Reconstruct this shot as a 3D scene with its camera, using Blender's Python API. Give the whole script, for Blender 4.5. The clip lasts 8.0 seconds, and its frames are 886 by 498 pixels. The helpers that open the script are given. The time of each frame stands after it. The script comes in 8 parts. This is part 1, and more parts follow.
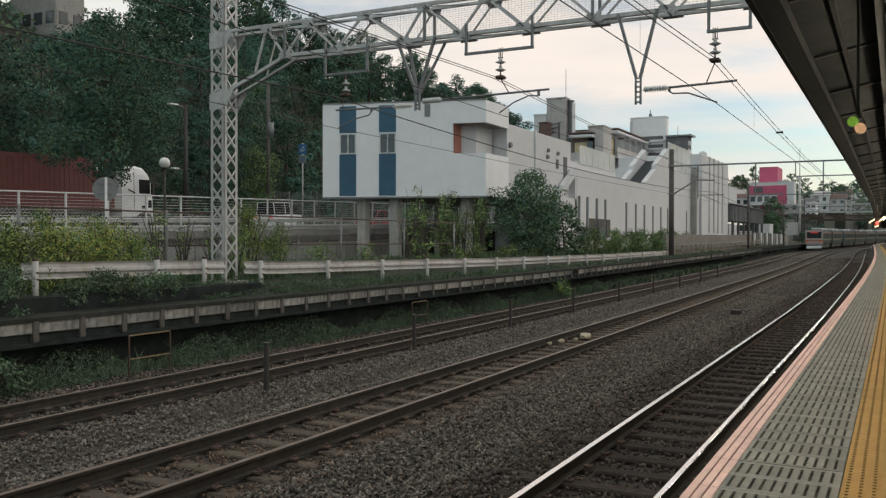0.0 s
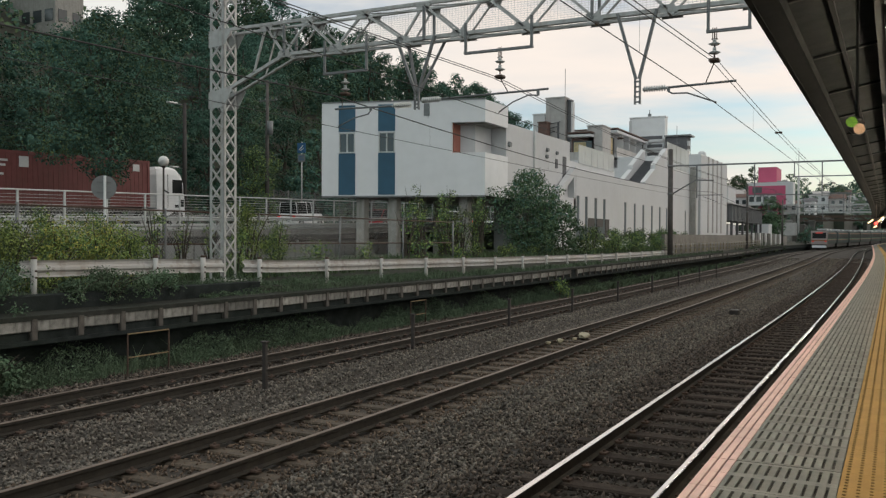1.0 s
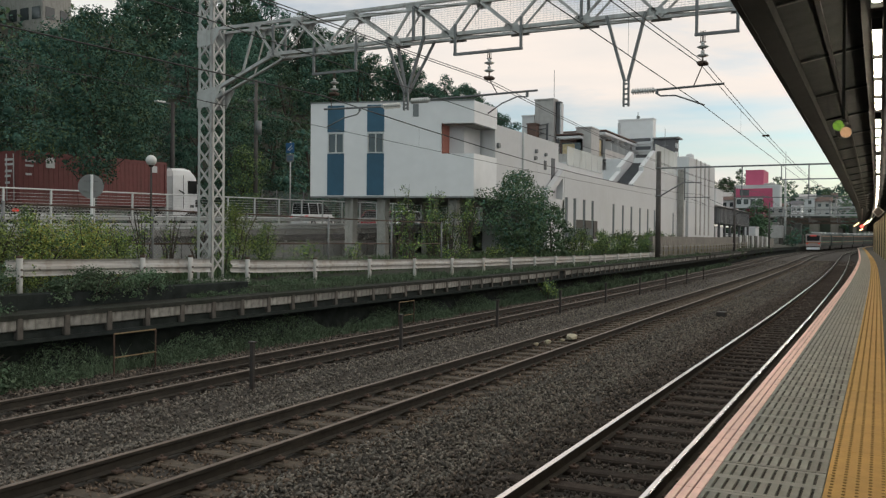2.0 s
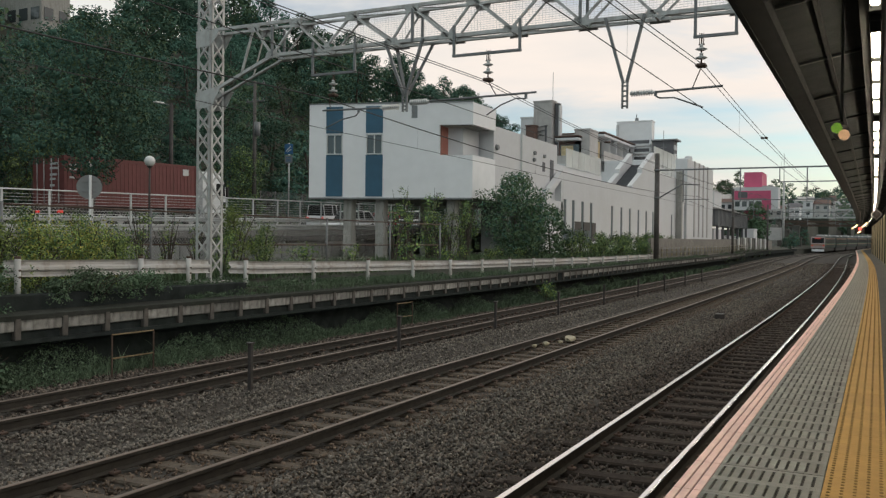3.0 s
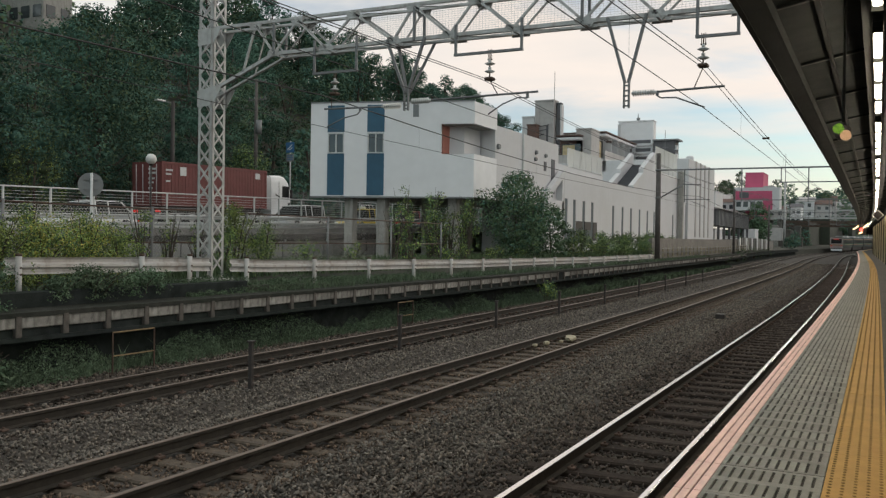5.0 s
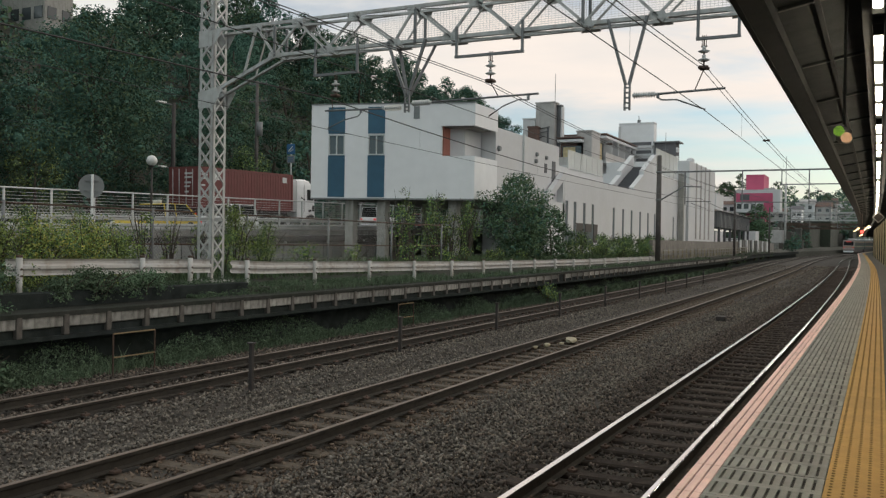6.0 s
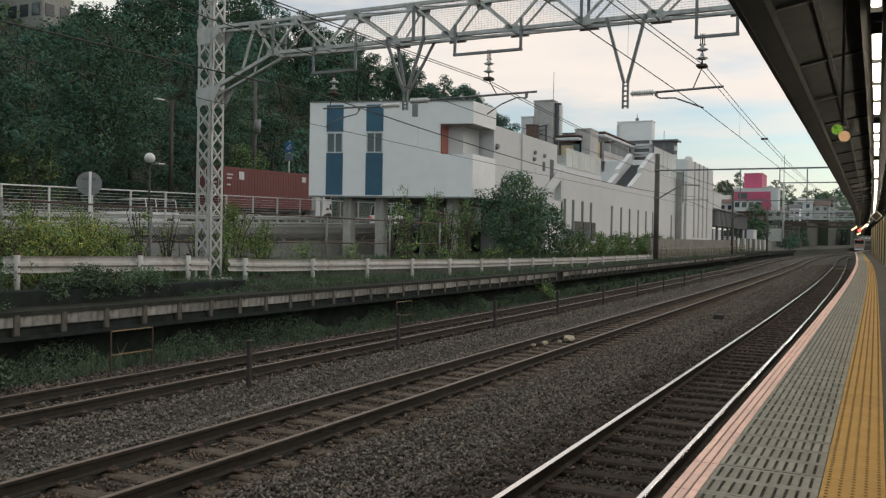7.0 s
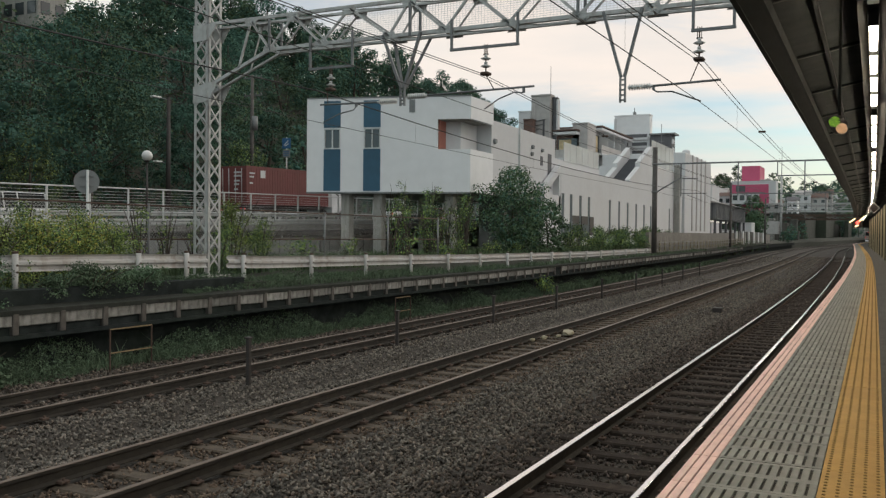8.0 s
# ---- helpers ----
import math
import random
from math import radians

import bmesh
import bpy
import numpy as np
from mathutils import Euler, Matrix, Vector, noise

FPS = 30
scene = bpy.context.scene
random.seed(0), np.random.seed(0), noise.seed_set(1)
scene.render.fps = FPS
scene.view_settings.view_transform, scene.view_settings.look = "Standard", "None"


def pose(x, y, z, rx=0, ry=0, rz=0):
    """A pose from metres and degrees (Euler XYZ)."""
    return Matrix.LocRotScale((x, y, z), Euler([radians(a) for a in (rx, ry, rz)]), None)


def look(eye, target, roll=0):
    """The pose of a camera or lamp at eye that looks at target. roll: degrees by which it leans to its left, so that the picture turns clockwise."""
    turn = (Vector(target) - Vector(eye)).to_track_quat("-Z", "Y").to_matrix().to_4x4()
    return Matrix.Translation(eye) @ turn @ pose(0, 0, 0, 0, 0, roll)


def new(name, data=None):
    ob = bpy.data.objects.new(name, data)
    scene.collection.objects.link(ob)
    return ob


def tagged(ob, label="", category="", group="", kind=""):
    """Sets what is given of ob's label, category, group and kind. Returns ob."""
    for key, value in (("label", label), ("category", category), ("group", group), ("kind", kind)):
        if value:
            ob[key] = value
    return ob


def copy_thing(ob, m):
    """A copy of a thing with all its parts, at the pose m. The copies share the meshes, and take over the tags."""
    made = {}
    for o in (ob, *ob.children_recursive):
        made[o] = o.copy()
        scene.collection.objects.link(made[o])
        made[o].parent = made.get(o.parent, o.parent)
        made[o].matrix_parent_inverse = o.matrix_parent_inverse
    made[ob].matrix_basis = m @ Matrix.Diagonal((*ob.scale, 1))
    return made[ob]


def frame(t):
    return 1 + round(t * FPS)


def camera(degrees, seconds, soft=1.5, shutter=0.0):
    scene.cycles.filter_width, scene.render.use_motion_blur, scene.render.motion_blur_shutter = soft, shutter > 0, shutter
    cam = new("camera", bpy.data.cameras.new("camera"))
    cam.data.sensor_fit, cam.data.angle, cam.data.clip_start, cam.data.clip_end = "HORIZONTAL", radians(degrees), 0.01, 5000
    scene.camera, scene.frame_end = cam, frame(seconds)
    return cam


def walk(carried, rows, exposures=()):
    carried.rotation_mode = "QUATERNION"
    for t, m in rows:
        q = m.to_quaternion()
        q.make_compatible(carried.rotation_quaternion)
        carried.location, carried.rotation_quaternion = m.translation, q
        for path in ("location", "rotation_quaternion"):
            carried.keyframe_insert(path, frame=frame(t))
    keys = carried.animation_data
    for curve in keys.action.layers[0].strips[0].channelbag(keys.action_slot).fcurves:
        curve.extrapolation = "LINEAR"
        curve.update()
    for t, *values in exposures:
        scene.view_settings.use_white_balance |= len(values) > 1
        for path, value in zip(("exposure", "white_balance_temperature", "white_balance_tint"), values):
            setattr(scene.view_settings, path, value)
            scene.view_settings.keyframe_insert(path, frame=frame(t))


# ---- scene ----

# camera: held by hand on the platform, it only turns
EYE = (0.0, 0.0, 2.294)


def aim(yaw, pitch, roll):
    """Yaw in degrees left of +Y, pitch up, roll as in look()."""
    y, p = radians(yaw), radians(pitch)
    way = Vector((-math.sin(y) * math.cos(p), math.cos(y) * math.cos(p), math.sin(p)))
    return look(EYE, Vector(EYE) + way * 10, roll)


cam = camera(54.21, 8.0, soft=1.3)
walk(cam, [(0.0, aim(27.705, -0.659, 0.104)), (0.5, aim(27.694, -0.618, 0.164)), (1.0, aim(27.63, -0.708, 0.269)),
           (1.2, aim(27.524, -0.688, 0.289)), (1.5, aim(27.02, -0.726, 0.376)), (1.7, aim(26.945, -0.695, 0.453)),
           (2.8, aim(26.71, -0.57, 0.72)), (3.0, aim(26.768, -0.544, 0.673)), (3.5, aim(26.834, -0.554, 0.688)),
           (4.0, aim(26.791, -0.605, 0.692)), (4.5, aim(26.763, -0.626, 0.791)), (4.7, aim(26.789, -0.641, 0.874)), (5.8, aim(26.894, -0.477, 0.918)), (6.0, aim(26.868, -0.487, 0.966)),
           (6.5, aim(26.846, -0.567, 1.057)), (7.0, aim(26.739, -0.619, 1.045)), (7.5, aim(26.734, -0.833, 0.949)),
           (8.0, aim(26.628, -0.923, 0.593))])

# light: a bright evening overcast with gaps
SUN_EL, SUN_ROT = 26.0, 35.0
world = bpy.data.worlds.new("sky")
scene.world = world
world.use_nodes = True
wt = world.node_tree
wt.nodes.clear()


def wnode(kind, **kw):
    n = wt.nodes.new(kind)
    for k, v in kw.items():
        n.inputs[k].default_value = v
    return n


w_out = wt.nodes.new("ShaderNodeOutputWorld")
w_bg = wnode("ShaderNodeBackground", Strength=0.14)
w_sky = wt.nodes.new("ShaderNodeTexSky")
w_sky.sky_type, w_sky.sun_disc = "NISHITA", False
w_sky.sun_elevation, w_sky.sun_rotation = radians(SUN_EL), radians(SUN_ROT)
w_sky.air_density, w_sky.dust_density = 1.0, 1.5
w_co = wt.nodes.new("ShaderNodeTexCoord")
w_map = wt.nodes.new("ShaderNodeMapping")
w_map.inputs["Scale"].default_value = (2.2, 2.2, 11.0)
w_noise = wnode("ShaderNodeTexNoise", Scale=1.15, Detail=7.0, Roughness=0.55, Distortion=0.3)
w_ramp = wt.nodes.new("ShaderNodeValToRGB")
w_ramp.color_ramp.elements[0].position, w_ramp.color_ramp.elements[1].position = 0.34, 0.60
w_tint = wnode("ShaderNodeTexNoise", Scale=2.1, Detail=4.0)
w_cloud = wt.nodes.new("ShaderNodeValToRGB")
w_cloud.color_ramp.elements[0].position, w_cloud.color_ramp.elements[0].color = 0.35, (6.3, 5.88, 5.5, 1)
w_cloud.color_ramp.elements[1].position, w_cloud.color_ramp.elements[1].color = 0.68, (7.2, 6.4, 5.75, 1)
w_mix = wt.nodes.new("ShaderNodeMixRGB")
wl = wt.links.new
wl(w_co.outputs["Generated"], w_map.inputs["Vector"])
wl(w_map.outputs[0], w_noise.inputs["Vector"])
wl(w_map.outputs[0], w_tint.inputs["Vector"])
w_sep = wt.nodes.new("ShaderNodeSeparateXYZ")
wl(w_co.outputs["Generated"], w_sep.inputs[0])
w_lift = wt.nodes.new("ShaderNodeValToRGB")        # the cloud deck thins out low in the sky
for e_pos, e_val in ((0.05, 0.50), (0.09, 0.46), (0.115, 0.38), (0.145, 0.46), (0.175, 0.64)):
    e = w_lift.color_ramp.elements.new(e_pos)
    e.color = (e_val, e_val, e_val, 1)
w_lift.color_ramp.elements[0].color = (0.56, 0.56, 0.56, 1)
w_lift.color_ramp.elements[-1].color = (0.62, 0.62, 0.62, 1)
w_sum = wt.nodes.new("ShaderNodeMath")
w_sum.operation = "ADD"
w_off = wt.nodes.new("ShaderNodeMath")
w_off.operation = "SUBTRACT"
w_off.inputs[1].default_value = 0.5
wl(w_sep.outputs["Z"], w_lift.inputs[0])
wl(w_noise.outputs["Fac"], w_sum.inputs[0])
wl(w_lift.outputs[0], w_sum.inputs[1])
wl(w_sum.outputs[0], w_off.inputs[0])
wl(w_off.outputs[0], w_ramp.inputs[0])
wl(w_tint.outputs["Fac"], w_cloud.inputs[0])
# the cloud deck is peach towards the low sun and cool grey on the other side
w_dot = wt.nodes.new("ShaderNodeVectorMath")
w_dot.operation = "DOT_PRODUCT"
w_dot.inputs[1].default_value = (math.sin(radians(SUN_ROT)), math.cos(radians(SUN_ROT)), 0.0)
wl(w_co.outputs["Generated"], w_dot.inputs[0])
w_side = wt.nodes.new("ShaderNodeMapRange")
w_side.inputs["From Min"].default_value, w_side.inputs["From Max"].default_value = -0.35, 0.5
wl(w_dot.outputs["Value"], w_side.inputs["Value"])
w_cool = wt.nodes.new("ShaderNodeMixRGB")
w_cool.inputs[1].default_value = (5.5, 6.15, 6.05, 1)
wl(w_side.outputs[0], w_cool.inputs[0])
wl(w_cloud.outputs[0], w_cool.inputs[2])
w_haze = wt.nodes.new("ShaderNodeMixRGB")
w_haze.blend_type = "MULTIPLY"
w_haze.inputs[0].default_value = 1.0
w_haze.inputs[2].default_value = (0.67, 0.80, 0.83, 1)
wl(w_sky.outputs[0], w_haze.inputs[1])
wl(w_ramp.outputs[0], w_mix.inputs[0])
wl(w_haze.outputs[0], w_mix.inputs[1])
wl(w_cool.outputs[0], w_mix.inputs[2])
wl(w_mix.outputs[0], w_bg.inputs["Color"])
wl(w_bg.outputs[0], w_out.inputs["Surface"])

sun = new("sun", bpy.data.lights.new("sun", "SUN"))
sun.data.energy, sun.data.angle, sun.data.color = 0.35, radians(18), (1.0, 0.93, 0.86)
sun.matrix_world = look((60, 60, 60), (60 - math.sin(radians(SUN_ROT)) * 10, 60 - math.cos(radians(SUN_ROT)) * 10, 60 - math.tan(radians(SUN_EL)) * 10))
scene.view_settings.exposure = 0.0


# ---------------------------------------------------------------- materials
def material(name, base, rough=0.7, metal=0.0, var=0.25, scale=6.0, second=None, big=0.35, bump=0.2, bump_scale=60.0,
             spec=0.5, piece=0.0, stretch=(1, 1, 1), emit=None, stain=None, stain_amount=0.0):
    """A procedural surface: base colour broken by large stains and small grain, with fine relief."""
    m = bpy.data.materials.new(name)
    m.use_nodes = True
    nt = m.node_tree
    b = nt.nodes["Principled BSDF"]
    b.inputs["Roughness"].default_value, b.inputs["Metallic"].default_value = rough, metal
    b.inputs["Specular IOR Level"].default_value = spec
    co = nt.nodes.new("ShaderNodeTexCoord")
    mp = nt.nodes.new("ShaderNodeMapping")
    mp.inputs["Scale"].default_value = stretch
    nt.links.new(co.outputs["Object"], mp.inputs["Vector"])
    n1 = nt.nodes.new("ShaderNodeTexNoise")
    n1.inputs["Scale"].default_value, n1.inputs["Detail"].default_value = scale, 8
    n2 = nt.nodes.new("ShaderNodeTexNoise")
    n2.inputs["Scale"].default_value, n2.inputs["Detail"].default_value = scale * 0.13, 4
    for n in (n1, n2):
        nt.links.new(mp.outputs[0], n.inputs["Vector"])
    dark = tuple(c * (1 - var) for c in base)
    light = tuple(min(1, c * (1 + var)) for c in base)
    r1 = nt.nodes.new("ShaderNodeValToRGB")
    r1.color_ramp.elements[0].position, r1.color_ramp.elements[1].position = 0.3, 0.7
    r1.color_ramp.elements[0].color, r1.color_ramp.elements[1].color = (*dark, 1), (*light, 1)
    nt.links.new(n1.outputs["Fac"], r1.inputs[0])
    mix = nt.nodes.new("ShaderNodeMixRGB")
    r2 = nt.nodes.new("ShaderNodeValToRGB")
    r2.color_ramp.elements[0].position, r2.color_ramp.elements[1].position = 0.42, 0.66
    r2.color_ramp.elements[0].color, r2.color_ramp.elements[1].color = (0, 0, 0, 1), (big, big, big, 1)
    nt.links.new(n2.outputs["Fac"], r2.inputs[0])
    nt.links.new(r2.outputs[0], mix.inputs[0])
    nt.links.new(r1.outputs[0], mix.inputs[1])
    sec = second or tuple(c * 0.55 for c in base)
    mix.inputs[2].default_value = (*sec, 1)
    last = mix.outputs[0]
    if stain:
        n3 = nt.nodes.new("ShaderNodeTexNoise")
        n3.inputs["Scale"].default_value, n3.inputs["Detail"].default_value = scale * 0.5, 6
        m3 = nt.nodes.new("ShaderNodeMapping")
        m3.inputs["Scale"].default_value = (3.0, 3.0, 0.35)
        nt.links.new(co.outputs["Object"], m3.inputs["Vector"])
        nt.links.new(m3.outputs[0], n3.inputs["Vector"])
        r3 = nt.nodes.new("ShaderNodeValToRGB")
        r3.color_ramp.elements[0].position, r3.color_ramp.elements[1].position = 0.5, 0.72
        r3.color_ramp.elements[1].color = (stain_amount,) * 3 + (1,)
        nt.links.new(n3.outputs["Fac"], r3.inputs[0])
        mx = nt.nodes.new("ShaderNodeMixRGB")
        nt.links.new(r3.outputs[0], mx.inputs[0])
        nt.links.new(last, mx.inputs[1])
        mx.inputs[2].default_value = (*stain, 1)
        last = mx.outputs[0]
    if piece:
        info = nt.nodes.new("ShaderNodeObjectInfo")
        isl = nt.nodes.new("ShaderNodeNewGeometry")
        add = nt.nodes.new("ShaderNodeMath")
        add.operation = "ADD"
        nt.links.new(info.outputs["Random"], add.inputs[0])
        nt.links.new(isl.outputs["Random Per Island"], add.inputs[1])
        frac = nt.nodes.new("ShaderNodeMath")
        frac.operation = "FRACT"
        nt.links.new(add.outputs[0], frac.inputs[0])
        rng = nt.nodes.new("ShaderNodeMapRange")
        rng.inputs["To Min"].default_value, rng.inputs["To Max"].default_value = 1 - piece, 1 + piece
        nt.links.new(frac.outputs[0], rng.inputs["Value"])
        hs = nt.nodes.new("ShaderNodeHueSaturation")
        nt.links.new(rng.outputs[0], hs.inputs["Value"])
        nt.links.new(last, hs.inputs["Color"])
        last = hs.outputs[0]
    nt.links.new(last, b.inputs["Base Color"])
    if bump:
        n4 = nt.nodes.new("ShaderNodeTexNoise")
        n4.inputs["Scale"].default_value, n4.inputs["Detail"].default_value = bump_scale, 5
        nt.links.new(mp.outputs[0], n4.inputs["Vector"])
        bp = nt.nodes.new("ShaderNodeBump")
        bp.inputs["Strength"].default_value, bp.inputs["Distance"].default_value = bump, 0.02
        nt.links.new(n4.outputs["Fac"], bp.inputs["Height"])
        nt.links.new(bp.outputs[0], b.inputs["Normal"])
    if emit:
        b.inputs["Emission Color"].default_value = (*emit[:3], 1)
        b.inputs["Emission Strength"].default_value = emit[3]
    return m


M = {}
M["coping"] = material("mossy dark concrete", (0.040, 0.041, 0.037), 0.95, var=0.35, scale=5, second=(0.03, 0.036, 0.028), big=0.7, bump=0.4, bump_scale=25, spec=0.1)
M["parapet"] = material("brown grey concrete", (0.215, 0.20, 0.18), 0.9, var=0.2, scale=4, bump=0.2, stain=(0.10, 0.09, 0.08), stain_amount=0.6)
M["soil"] = material("soil", (0.034, 0.036, 0.025), 0.95, var=0.4, scale=3, bump=0.6, bump_scale=12)
M["bed"] = material("ballast bed", (0.050, 0.042, 0.035), 0.95, var=0.5, scale=14, second=(0.045, 0.034, 0.026), bump=1.0, bump_scale=22)
M["stone_grey"] = material("grey ballast stone", (0.150, 0.131, 0.112), 0.85, var=0.3, scale=12, second=(0.09, 0.076, 0.06), bump=0.3, piece=0.66)
M["stone_brown"] = material("brown ballast stone", (0.122, 0.098, 0.080), 0.9, var=0.35, scale=12, second=(0.075, 0.050, 0.040), bump=0.3, piece=0.8)
M["stone_dark"] = material("dark ballast stone", (0.080, 0.062, 0.052), 0.9, var=0.35, scale=12, second=(0.036, 0.030, 0.027), bump=0.3, piece=0.6)
M["stone_rust"] = material("rusty ballast stone", (0.128, 0.094, 0.070), 0.9, var=0.35, scale=12, second=(0.12, 0.075, 0.05), bump=0.3, piece=0.55)
M["rail_side"] = material("rusted rail steel", (0.031, 0.026, 0.020), 0.9, 0.0, var=0.35, scale=9, bump=0.2)
M["rail_top"] = material("polished rail steel", (0.80, 0.77, 0.75), 0.14, 1.0, var=0.06, scale=4, big=0.2, second=(0.68, 0.65, 0.63), bump=0, stretch=(1, 0.1, 1))
M["rail_dull"] = material("dull rail steel", (0.19, 0.15, 0.125), 0.48, 0.7, var=0.2, scale=6, big=0.5, second=(0.12, 0.095, 0.08), bump=0.05)
M["sleeper_pc"] = material("old concrete sleeper", (0.080, 0.061, 0.044), 0.9, var=0.4, scale=10, second=(0.055, 0.046, 0.035), bump=0.3, piece=0.15)
M["sleeper_dark"] = material("dark sleeper", (0.050, 0.039, 0.033), 0.95, var=0.35, scale=10, bump=0.4, piece=0.25, spec=0.15)
M["concrete"] = material("grey concrete", (0.33, 0.32, 0.30), 0.85, var=0.12, scale=5, bump=0.15, stain=(0.16, 0.15, 0.13), stain_amount=0.5)
# Near-black base holds both moss and the shade under the platform edges.
M["concrete_dark"] = material("mossy concrete with shade tone", (0.026, 0.031, 0.031), 0.97, var=0.35, scale=4, second=(0.032, 0.042, 0.032), bump=0.4, bump_scale=20, spec=0.1)
M["concrete_old"] = material("weathered platform concrete", (0.21, 0.205, 0.19), 0.9, piece=0.5, var=0.4, scale=8, second=(0.12, 0.115, 0.1), big=0.7, bump=0.4, bump_scale=30, stain=(0.06, 0.055, 0.05), stain_amount=0.8)
M["concrete_mid"] = material("grey brown concrete", (0.105, 0.095, 0.085), 0.95, var=0.3, scale=6, bump=0.4, stain=(0.04, 0.038, 0.034), stain_amount=0.6)
M["galv"] = material("galvanised steel", (0.47, 0.475, 0.47), 0.6, 0.25, var=0.12, scale=7, second=(0.33, 0.33, 0.33), bump=0.05, stain=(0.22, 0.14, 0.10), stain_amount=0.35)
M["galv_dark"] = material("dark galvanised steel", (0.20, 0.205, 0.21), 0.6, 0.5, var=0.15, scale=7, bump=0.05)
M["rust"] = material("rusted steel", (0.10, 0.065, 0.05), 0.8, 0.2, var=0.3, scale=14, bump=0.2)
M["post_black"] = material("dark brown steel", (0.045, 0.038, 0.036), 0.6, 0.2, var=0.2, bump=0.05)
M["pole_grey"] = material("weathered grey brown pole", (0.095, 0.085, 0.08), 0.75, 0.1, var=0.25, scale=5, bump=0.1)
M["wire"] = material("blackened copper wire", (0.035, 0.033, 0.034), 0.7, 0.0, var=0.1, bump=0)
M["porcelain"] = material("glazed porcelain", (0.62, 0.62, 0.61), 0.25, var=0.08, bump=0)
M["white_rail"] = material("white painted guard rail steel", (0.48, 0.48, 0.475), 0.55, 0.0, var=0.08, scale=5, second=(0.40, 0.36, 0.32), big=0.6, bump=0.05, stain=(0.25, 0.20, 0.16), stain_amount=0.6)
M["white_fence"] = material("white painted fence steel", (0.58, 0.59, 0.59), 0.5, var=0.06, bump=0.03)
# Base set below white_panel: the weaker light on track-side walls is in it.
M["white_wall"] = material("white rendered wall toned down for weaker light", (0.605, 0.605, 0.62), 0.8, var=0.03, scale=3, second=(0.53, 0.525, 0.525), big=0.35, bump=0.05, stain=(0.48, 0.475, 0.46), stain_amount=0.12)
M["white_panel"] = material("white metal cladding", (0.78, 0.78, 0.80), 0.6, var=0.03, scale=2, second=(0.70, 0.70, 0.71), big=0.3, bump=0.03)
M["blue_panel"] = material("petrol blue cladding", (0.030, 0.105, 0.175), 0.55, var=0.08, scale=3, bump=0.03)
M["guard_grey"] = material("pale galvanised guard steel", (0.52, 0.54, 0.55), 0.55, 0.2, var=0.1, scale=4, bump=0.05, stain=(0.22, 0.20, 0.18), stain_amount=0.4)
M["concrete_edge"] = material("weathered edge concrete", (0.20, 0.195, 0.19), 0.9, var=0.2, scale=4, bump=0.2, stain=(0.08, 0.075, 0.07), stain_amount=0.7)
M["grey_wall"] = material("warm grey wall", (0.46, 0.44, 0.43), 0.85, var=0.08, scale=2, bump=0.1, stain=(0.25, 0.23, 0.22), stain_amount=0.4)
M["dark_wall"] = material("charcoal wall", (0.12, 0.12, 0.13), 0.8, var=0.1, bump=0.05)
M["red_panel"] = material("red brown panel", (0.42, 0.16, 0.12), 0.7, var=0.1, bump=0.05)
M["pink_wall"] = material("vivid pink wall", (0.55, 0.10, 0.19), 0.7, var=0.05, scale=1, bump=0.03)
M["brown_roof"] = material("brown roofing", (0.14, 0.085, 0.07), 0.8, var=0.2, bump=0.1)
M["asphalt"] = material("asphalt", (0.055, 0.055, 0.057), 0.9, var=0.25, scale=12, bump=0.4, bump_scale=80)
M["glass"] = material("window glass", (0.05, 0.06, 0.065), 0.06, var=0.05, bump=0, spec=0.8)
M["curtain"] = material("pale curtain", (0.35, 0.37, 0.36), 0.9, var=0.1, bump=0.1)
M["tile_grey"] = material("grey platform tile", (0.272, 0.264, 0.232), 0.85, var=0.12, scale=14, second=(0.215, 0.205, 0.18), bump=0.25, bump_scale=90, piece=0.2)
# darker colour for the floors of the tile slots and edge grooves
M["slot"] = material("dark slot floor", (0.06, 0.056, 0.048), 0.95, var=0.2, bump=0.1)
M["tile_pink"] = material("pink edge paving", (0.90, 0.62, 0.55), 0.8, var=0.08, scale=10, second=(0.68, 0.41, 0.36), bump=0.2, piece=0.06)
M["tile_yellow"] = material("yellow tactile tile", (0.50, 0.292, 0.082), 0.8, var=0.10, scale=9, second=(0.40, 0.25, 0.07), bump=0.2, piece=0.07)
M["asphalt_platform"] = material("worn platform asphalt", (0.085, 0.08, 0.075), 0.9, var=0.25, scale=10, bump=0.4)
# Canopy bases go near black; the unlit look above the tubes is in them.
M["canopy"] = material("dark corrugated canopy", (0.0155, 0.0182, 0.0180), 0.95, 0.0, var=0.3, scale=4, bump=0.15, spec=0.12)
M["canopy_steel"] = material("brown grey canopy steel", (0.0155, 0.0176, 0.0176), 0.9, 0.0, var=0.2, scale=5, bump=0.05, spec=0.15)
M["canopy_rib"] = material("canopy flange lit tone", (0.0185, 0.0200, 0.0200), 0.85, var=0.3, scale=6, bump=0.05)
M["cream"] = material("cream painted panel", (0.36, 0.32, 0.22), 0.7, var=0.1, scale=3, bump=0.05)
M["tube"] = material("lit tube", (0.9, 0.9, 0.85), 0.4, bump=0, emit=(1.0, 0.84, 0.63, 38.0))
M["tube_low"] = material("lit ceiling lamp", (0.9, 0.9, 0.85), 0.4, bump=0, emit=(1.0, 0.93, 0.8, 0.9))
M["sign_grey"] = material("grey sign back", (0.22, 0.23, 0.235), 0.6, 0.3, var=0.08, bump=0.03)
M["bark"] = material("bark", (0.075, 0.06, 0.05), 0.95, var=0.35, scale=8, bump=0.6, bump_scale=25, stretch=(1, 1, 0.25))


